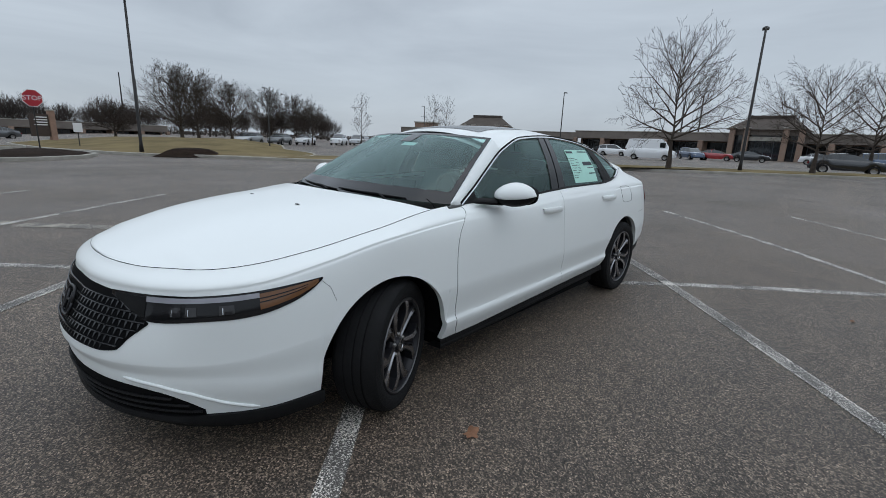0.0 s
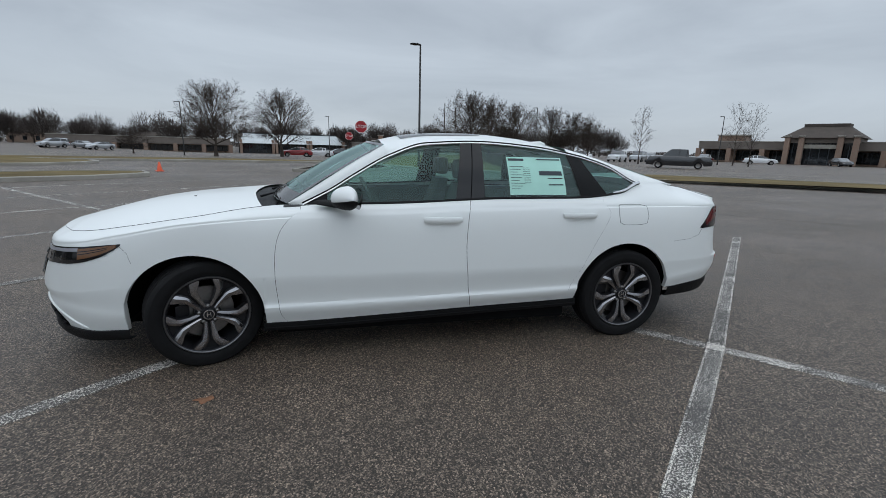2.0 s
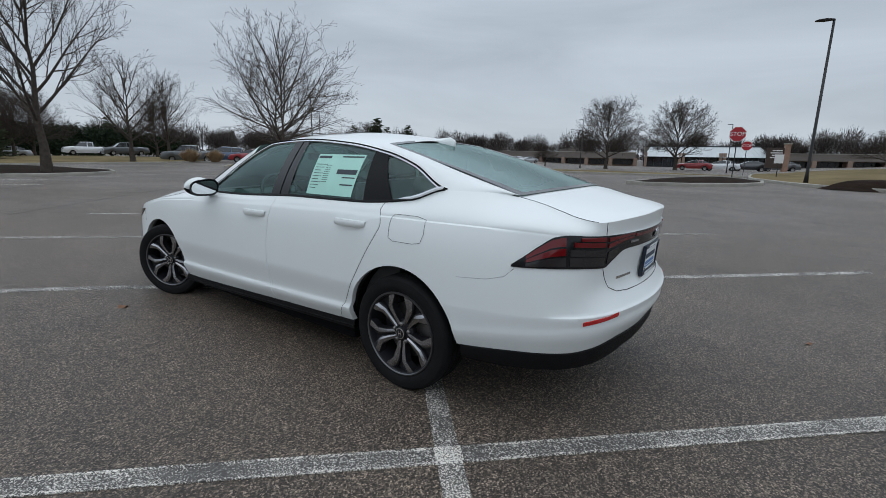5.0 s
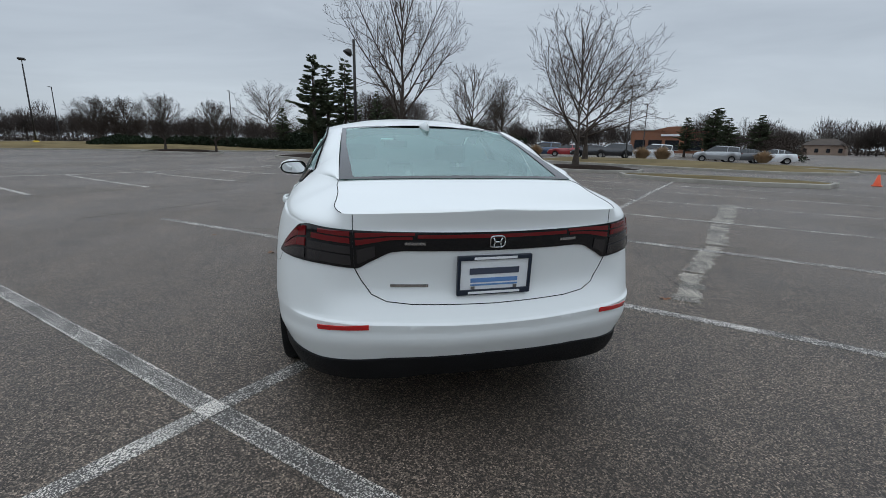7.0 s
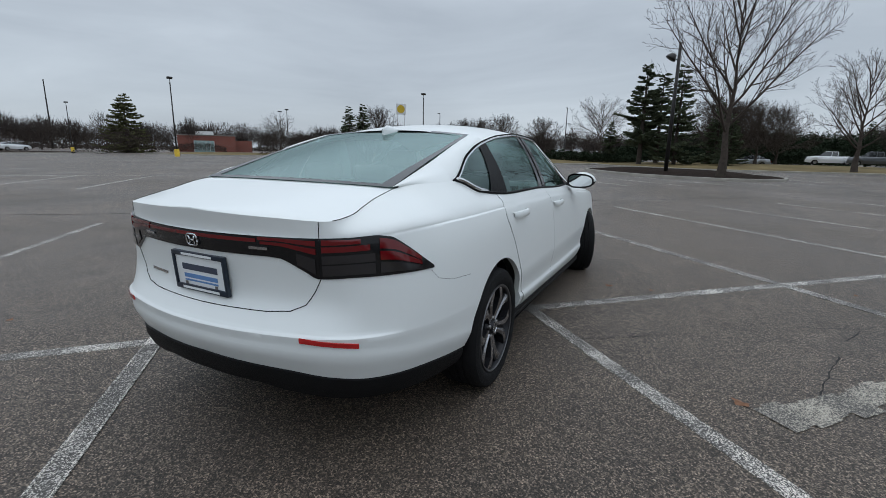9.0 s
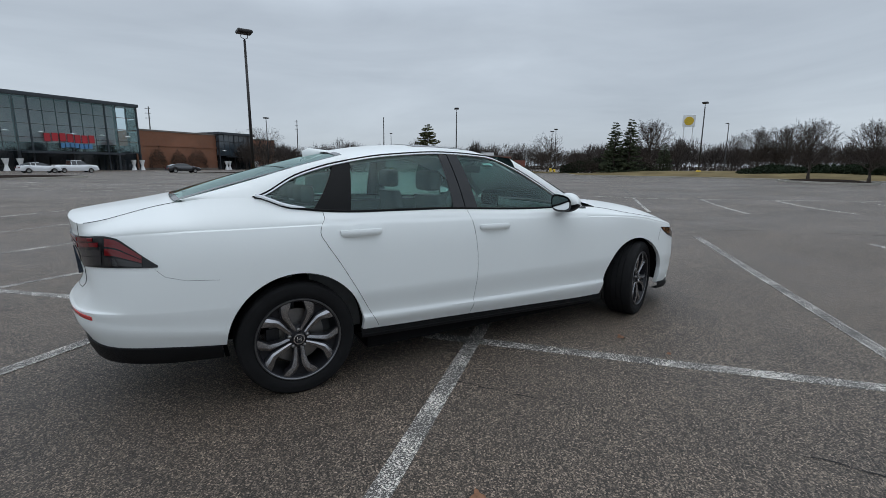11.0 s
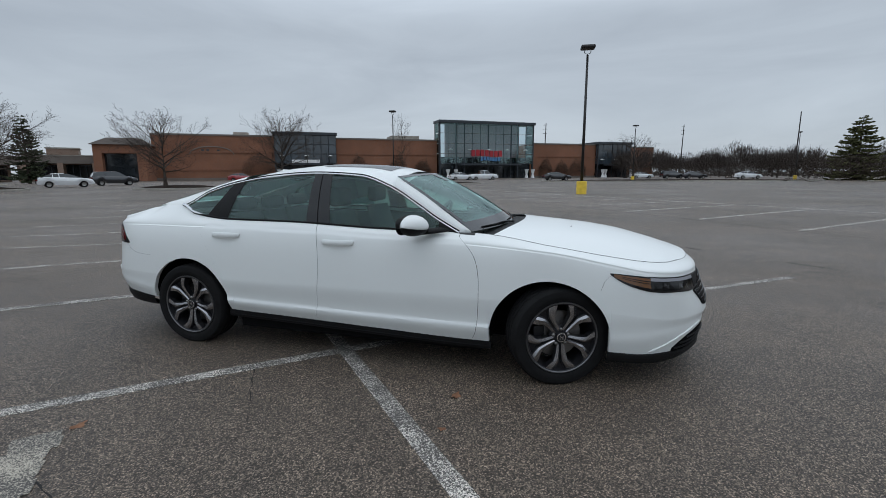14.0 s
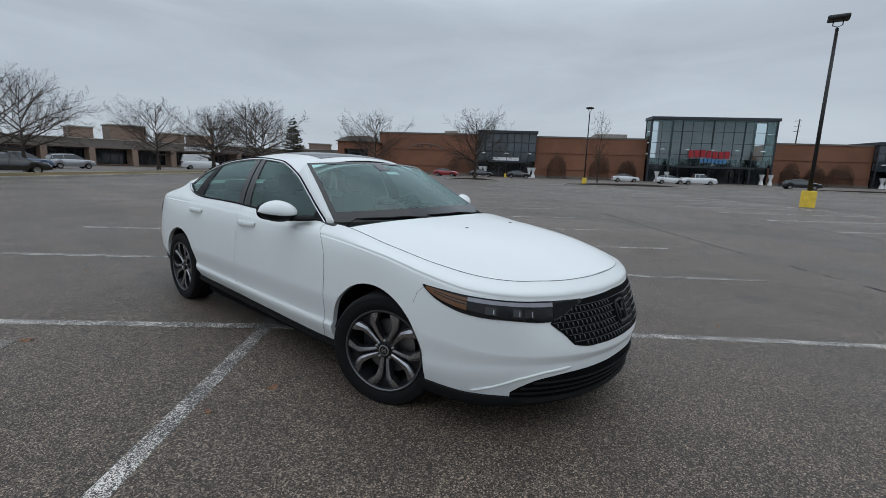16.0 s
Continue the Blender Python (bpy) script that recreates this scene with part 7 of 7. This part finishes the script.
# Mirrors.
for side in (1, -1):
    bm = bmesh.new()
    rows = []
    for i in range(13):
        t = i / 12
        a = math.pi * t
        w = math.sin(a) ** .55 if 0 < t < 1 else 0.02
        y = .835 + .245 * t
        x0 = .545 - .055 * t
        rows.append([flip_y(Vector((x0 + (.098 if math.cos(b) > 0 else .052) * w * math.cos(b), y, 1.003 + .012 * t + (.076 if math.sin(b) > 0 else .058) * w * math.sin(b))), side) for b in (2 * math.pi * q / 20 for q in range(21))])
    add_grid(bm, rows)
    tidy(bm)
    mir = part("mirror_housing", bm, PAINT_WHITE, car, "white door mirror with black underside", 50)
    bm = bmesh.new()
    rows = []
    for i in range(13):
        t = i / 12
        w = math.sin(math.pi * t) ** .55 if 0 < t < 1 else 0.02
        y = .832 + .248 * t
        x0 = .545 - .055 * t
        rows.append([flip_y(Vector((x0 + (.101 if math.cos(b) > 0 else .056) * w * math.cos(b), y, 1.001 +   .012 * t + .064 * w * math.sin(b))), side) for b in (math.pi * (1.08 + .84 * q / 12) for q in range(13))])
    add_grid(bm, rows)
    tidy(bm)
    part("mirror_base", bm, BLACK_PLASTIC, mir, "", 50)
    bm = bmesh.new()
    rows = []
    for i in range(6):
        t = i / 5
        rows.append([flip_y(Vector((lerp(.66, .56, t) + (.07 - .02 * t) * math.cos(b), lerp(.805, .90, t), lerp(.972, .965, t) + .018 * math.sin(b))), side) for b in (2 * math.pi * q / 12 for q in range(13))])
    add_grid(bm, rows)
    tidy(bm)
    part("mirror_arm", bm, BLACK_PLASTIC, mir, "", 50)
    def mirror_face(r, a, grow, back):
        f, g = r * math.copysign(abs(math.cos(a)) ** .7, math.cos(a)), r * math.copysign(abs(math.sin(a)) ** .7, math.sin(a))
        return flip_y(Vector((.462 - .014 * f - .006 * g - back * .6, .952 + (.100 + grow) * f, 1.010 + (.048 + grow) * g * (1 - .12 * f))), side)
    for nm, grow, back, mt, lb in (("mirror_glass", 0, .012, "mirror_silver", ""), ("mirror_rim", .014, .008, "", "black rim round the mirror")):
        bm = bmesh.new()
        add_grid(bm, [[mirror_face(j / 6, 2 * math.pi * i / 28, grow, back) for i in range(29)] for j in range(7)])
        tidy(bm)
        if mt and mt not in bpy.data.materials:
            surface(mt, (.8, .82, .84), .02, 1.0, .01, 4, 50)
        part(nm, bm, bpy.data.materials[mt] if mt else BLACK_GLOSS, mir, lb, 50)

# Roof fittings: glass roof panel, fin aerial, wipers, cowl.
bm = bmesh.new()
rows = []
for i in range(13):
    x = lerp(-.45, .14, i / 12)
    r = rail(x)
    rows.append([Vector((x, y, r.z + (ROOF_Z(x) - r.z) * (1 - abs(y / r.y) ** 2.3) + .003)) for y in (lerp(-.37, .37, j / 14) for j in range(15))])
add_grid(bm, rows)
tidy(bm)
part("sunroof", bm, BLACK_GLOSS, car, "dark glass sunroof", 50)
bm = bmesh.new()
rows = []
for i in range(11):
    t = i / 10
    x = lerp(-.93, -1.14, t)
    h = .044 * min(1, t / .8) ** .9 + .004 - .016 * max(0, t - .8) / .2
    w = .030 * math.sin(math.pi * min(1, t * .7 + .25)) + .004
    z0 = 1.338 + .034 * (1 - t)
    rows.append([Vector((x - .004 * b, w * (1 - b * b * .85) * sg, z0 + h * b)) for sg, b in ((1, -.3), (1, 0), (1, .5), (1, .9), (0, 1), (-1, .9), (-1, .5), (-1, 0), (-1, -.3))])
add_grid(bm, rows)
bm.faces.new([v for v in bm.verts][-9:])
tidy(bm)
part("fin_aerial", bm, PAINT_WHITE, car, "white shark-fin aerial", 40)
bm = bmesh.new()
add_grid(bm, [[Vector((lerp(.86, 1.14, g) + .10 * (1 - f * f) * (1 - g) + .0 * g, f * .70, lerp(.952, .972, g) - .03 * f * f)) for f in (-1 + 2 * i / 24 for i in range(25))] for g in (0, .25, .5, .75, 1)])
tidy(bm)
part("cowl", bm, BLACK_PLASTIC, body, "black plastic cowl", 50)
for y0, y1 in ((.50, -.06), (-.06, -.62)):
    bm = bmesh.new()
    blade = [front_glass(lerp(y0, y1, i / 6) / .75, .010 + .022 * i / 6) + Vector((.004, 0, .008)) for i in range(7)]
    add_tube(bm, blade, [.004] + [.006] * 5 + [.003], 6)
    add_tube(bm, [Vector((1.075, y0 - .05, .972)), blade[2] + Vector((.004, 0, .006)), blade[4]], [.008, .006, .004], 6)
    part("wiper", bm, BLACK_PLASTIC, car, "", 40)
for y in (.28, -.22):
    bm = bmesh.new()
    add_box(bm, -.006, .006, -.012, .012, 0, .003, Matrix.Translation((1.52, y, HOOD_Z(1.52) + .001 - .012 * abs(y))), .003)
    part("washer_nozzle", bm, BLACK_PLASTIC, hood)

# Wheels.
R_T, R_RIM = .322, .236


def wheel_parts(holder):
    bm = bmesh.new()
    add_lathe(bm, [(R_RIM - .004, -.10), (R_RIM + .012, -.108), (.28, -.113), (.305, -.108), (.317, -.096), (R_T, -.08), (R_T, -.048), (.315, -.046), (.315, -.040), (R_T, -.038), (R_T, -.004), (.315, -.002), (.315, .004), (R_T, .006), (R_T, .038), (.315, .040), (.315, .046), (R_T, .048), (R_T, .08), (.317, .096), (.305, .108), (.28, .113), (.262, .112), (R_RIM + .012, .106), (R_RIM - .004, .098)], 56)
    tidy(bm)
    part("tyre", bm, RUBBER, holder, "black tyre with tread grooves", 30)
    bm = bmesh.new()
    add_lathe(bm, [(R_RIM, .100), (R_RIM - .006, .106), (R_RIM - .016, .100), (R_RIM - .02, .085), (.205, .05), (.20, -.09), (R_RIM - .01, -.10)], 56)
    tidy(bm)
    rim = part("rim", bm, ALLOY_DARK, holder, "dark grey alloy rim", 30)
    bm = bmesh.new()
    add_lathe(bm, [(R_RIM + .001, .099), (R_RIM - .002, .107), (R_RIM - .007, .1075), (R_RIM - .011, .104)], 56)
    tidy(bm)
    part("rim_edge", bm, RIM_GREY, rim, "machined rim edge", 30)
    bm = bmesh.new()
    add_lathe(bm, [(.005, -.01), (.155, -.01), (.158, .0), (.155, .012), (.075, .014), (.07, .03), (.005, .03)], 40)
    tidy(bm)
    part("brake_disc", bm, STEEL, rim, "steel brake disc", 30)
    bm = bmesh.new()
    add_box(bm, .09, .165, -.05, .028, -.06, .06, None, .012)
    part("brake_caliper", bm, ALLOY_DARK, rim, "", 30)
    bm = bmesh.new()
    add_lathe(bm, [(.072, .03), (.072, .062), (.062, .074), (.034, .078), (.030, .090), (.004, .092)], 32)
    tidy(bm)
    hub = part("hub", bm, ALLOY_DARK, rim, "", 30)
    bm = bmesh.new()
    add_lathe(bm, [(.030, .090), (.031, .094), (.025, .095), (.024, .092)], 28)
    add_box(bm, -.012, -.007, .092, .095, -.014, .014)
    add_box(bm, .007, .012, .092, .095, -.014, .014)
    add_box(bm, -.008, .008, .092, .095, -.003, .003)
    part("centre_cap", bm, CHROME, hub, "", 30)
    for s5 in range(5):
        a5 = radians(-90 + 72 * s5)
        rot = Matrix.Rotation(-a5, 4, "Y")
        for sg in (-1, 1):
            bm = bmesh.new()
            prof = [(.045, .014, .0115, .080), (.10, .018, .0145, .089), (.142, .025, .020, .096), (.157, .029, .0235, .098), (.180, .050, .035, .100), (.203, .069, .040, .099), (.2155, .078, .037, .097)]
            rings, tops = [], []
            for r, c, w, y in prof:
                rings.append([rot @ Vector((r, yy, zz * sg)) for zz, yy in ((c - w, y - .010), (c - w * .2, y), (c + w, y - .004), (c + w, y - .045), (c - w, y - .045))])
                tops.append([rot @ Vector((r, yy, zz * sg)) for zz, yy in ((c - w * .75, y - .006), (c - w * .2, y + .0015), (c + w * .35, y), (c + w * .9, y - .002))])
            add_grid(bm, [rg + [rg[0]] for rg in rings])
            bm.faces.new([bm.verts.new(v) for v in rings[-1]])
            tidy(bm)
            part("spoke", bm, ALLOY_DARK, rim, "dark forked spoke arm", 20)
            bm = bmesh.new()
            add_grid(bm, tops)
            tidy(bm)
            part("spoke_face", bm, ALLOY, rim, "machined spoke face", 20)
        bm = bmesh.new()
        rings = []
        for r, w, y in ((.05, .008, .062), (.12, .012, .066), (.17, .026, .070), (.228, .052, .074)):
            rings.append([rot @ Vector((r, yy, zz)) for zz, yy in ((-w, y), (w, y), (w, y - .03), (-w, y - .03))])
        add_grid(bm, [rg + [rg[0]] for rg in rings])
        tidy(bm)
        part("spoke_web", bm, ALLOY_DARK, rim, "", 20)
        an = radians(-54 + 72 * s5)
        bm = bmesh.new()
        add_lathe(bm, [(.011, .06), (.011, .084), (.008, .088), (.001, .089)], 10, Matrix.Translation((.052 * math.cos(an), 0, .052 * math.sin(an))))
        part("wheel_nut", bm, STEEL, hub, "", 30)


wheel = tagged(new("wheel"), "seventeen inch five-spoke alloy wheel with black tyre")
wheel_parts(wheel)
wheel.parent = car
SPOTS = [(-1.413, .800, 0, 1, 0), (-1.413, -.800, 180, 1, 0), (1.375, .800, 24, 1, 0), (1.455, -.800, 180 + 22, 1, 0)]
for n, (x, y, turn, sc, roll) in enumerate(SPOTS):
    m = Matrix.Translation((x, y, R_T - .006)) @ Matrix.Rotation(radians(turn), 4, "Z") @ Matrix.Rotation(radians(roll), 4, "Y")
    if n:
        w = copy_thing(wheel, m)
        w.parent = car
    else:
        first = m
wheel.matrix_basis = first
for cx, cz, r in ARCHES:
    for side in (1, -1):
        bm = bmesh.new()
        arc = [math.pi * (-.12 + 1.24 * i / 40) for i in range(41)]
        add_grid(bm, [[flip_y(Vector((cx + (r + .012) * math.cos(a), y, max(.27, cz + (r + .012) * math.sin(a)))), side) for a in arc] for y in (.84, .80, .70, .60, .52)])
        add_grid(bm, [[flip_y(Vector((cx + (r + .012) * q * math.cos(a), .52, max(.27, cz + (r + .012) * q * math.sin(a)))), side) for a in arc] for q in (.1, .5, 1)])
        tidy(bm)
        part("wheel_liner", bm, GAP, body, "black wheel arch liner", 40)

# Underside and cabin.
bm = bmesh.new()
add_box(bm, -.99, .97, -.83, .83, .15, .30, None, .02)
add_box(bm, -2.2, -.95, -.56, .56, .255, .42, None, .02)
add_box(bm, .95, 2.25, -.50, .50, .15, .42, None, .02)
add_box(bm, 1.83, 2.16, -.58, .58, .21, .5, None, .02)
add_box(bm, -2.26, -1.82, -.58, .58, .36, .5, None, .02)
part("underbody", bm, GAP, car, "dark underside")
bm = bmesh.new()
for sg in (1, -1):
    add_box(bm, -1.32, .9, sg * .765 - .02, sg * .765 + .02, .30, .955, None, .01)
add_box(bm, -1.98, -1.42, -.56, .56, .98, 1.03, None, .02)
add_box(bm, -1.45, -1.40, -.74, .74, .3, 1.0, None, .01)
part("cabin_lining", bm, DASH, car, "dark door cards and parcel shelf", 40)
bm = bmesh.new()
rows = []
for g in range(9):
    t = g / 8
    rows.append([Vector((lerp(.52, .97, t) + .05 * (1 - f * f), f * .70, .90 + .06 * math.sin(math.pi * min(1, t * 1.1)) - (.12 if t == 0 else 0))) for f in (-1 + 2 * i / 16 for i in range(17))])
add_grid(bm, rows)
tidy(bm)
part("dashboard", bm, DASH, car, "dark dashboard top", 40)
part("centre_screen", box_bm(.50, .52, -.12, .12, .93, 1.03, None, bevel=.006), BLACK_GLOSS, car)
bm = bmesh.new()
tm = Matrix.Translation((.34, .37, .93)) @ Matrix.Rotation(radians(-65), 4, "Y")
ringp = [tm @ Vector((.18 * math.cos(a), .18 * math.sin(a), 0)) for a in (2 * math.pi * i / 32 for i in range(33))]
add_tube(bm, ringp, .014, 8)
for a in (0, math.pi, 1.5 * math.pi):
    add_tube(bm, [tm @ Vector((.03 * math.cos(a), .03 * math.sin(a), .02)), tm @ Vector((.17 * math.cos(a), .17 * math.sin(a), 0))], .014, 6)
add_box(bm, -.07, .07, -.06, .06, .0, .04, tm, .015)
part("steering_wheel", bm, DASH, car, "", 40)
for x, y, w in ((-.10, .37, .24), (-.10, -.37, .24), (-1.02, .40, .24), (-1.02, -.40, .24), (-1.02, 0, .17)):
    seat = tagged(new("seat"), "dark cloth seat with headrest")
    seat.parent = car
    bm = bmesh.new()
    add_box(bm, x - .02, x + .48, y - w, y + w, .42, .58, None, .05)
    part("cushion", bm, SEAT, seat, "", 50)
    bm = bmesh.new()
    rows = []
    for i in range(9):
        t = i / 8
        ww = w * (1 - .22 * t ** 2)
        cx0 = x - .06 - .16 * t
        th = .075 - .025 * t
        rows.append([Vector((cx0 + th * math.copysign(abs(math.cos(b)) ** .6, math.cos(b)), y + ww * math.copysign(abs(math.sin(b)) ** .6, math.sin(b)), lerp(.5, 1.06 if x > -.5 else 1.02, t))) for b in (2 * math.pi * q / 20 for q in range(21))])
    vs = add_grid(bm, rows)
    tidy(bm)
    bmesh.ops.holes_fill(bm, edges=bm.edges, sides=0)
    part("backrest", bm, SEAT, seat, "", 60)
    bm = bmesh.new()
    add_box(bm, x - .27, x - .17, y - .13, y + .13, (1.09 if x > -.5 else 1.04), (1.24 if x > -.5 else 1.15), None, .04)
    part("headrest", bm, SEAT, seat, "", 60)
bm = bmesh.new()
rows = []
for i in range(25):
    x = lerp(-1.0, .30, i / 24)
    r = rail(x)
    rows.append([Vector((x, r.y * f * .97, r.z - .03 + (ROOF_Z(x) - r.z) * (1 - abs(f) ** 2.3))) for f in (1 - 2 * j / 16 for j in range(17))])
add_grid(bm, rows)
part("headliner", bm, HEADLINER, car, "pale grey headliner", 60)
bm = bmesh.new()
add_box(bm, .30, .33, -.11, .11, 1.215, 1.275, None, .012)
add_tube(bm, [(.33, 0, 1.27), (.40, 0, 1.33)], .012, 6)
part("inside_mirror", bm, DASH, car, "", 40)
# Papers on the glass.
sticker = tagged(new("window_sticker"), "pale green price sheet inside the rear door glass")
sticker.parent = car


def sheet(name, x0, x1, z0, z1, off, mat):
    bm = bmesh.new()
    b, r = belt(x0), rail(x0)

    def at(x, z):
        b, r = belt(x), rail(x)
        return glasshouse(x, (z - b.z) / (r.z - b.z), off)
    add_grid(bm, [[at(lerp(x0, x1, i / 6), lerp(z0, z1, j / 6)) for i in range(7)] for j in range(7)])
    part(name, bm, mat, sticker, "", 60)


sheet("paper_sheet", -.545, -.955, 1.022, 1.268, -.0008, STICKER)
sheet("heading_bar", -.555, -.67, 1.243, 1.258, .0006, INK)
sheet("heading_bar", -.765, -.945, 1.250, 1.258, .0006, INK)
sheet("picture_bar", -.77, -.94, 1.15, 1.178, .0006, INK)
sheet("picture_bar", -.83, -.94, 1.085, 1.093, .0006, INK)
sheet("picture_bar", -.83, -.94, 1.128, 1.134, .0006, CLEAR_GREY)
for i in range(9):
    sheet("text_bar", -.56, -.56 - .06 - .02 * (i % 3), 1.06 + i * .018, 1.063 + i * .018, .0006, CLEAR_GREY)
    sheet("text_bar", -.655, -.655 - .05, 1.10 + i * .012, 1.102 + i * .012, .0006, CLEAR_GREY)
bm = bmesh.new()
add_grid(bm, [[front_glass(lerp(-.01, .19, i / 4), lerp(.74, .80, j / 3)) + Vector((-.003, 0, -.006)) for i in range(5)] for j in range(4)])
part("windshield_label", bm, PAPER, car, "small white paper label")
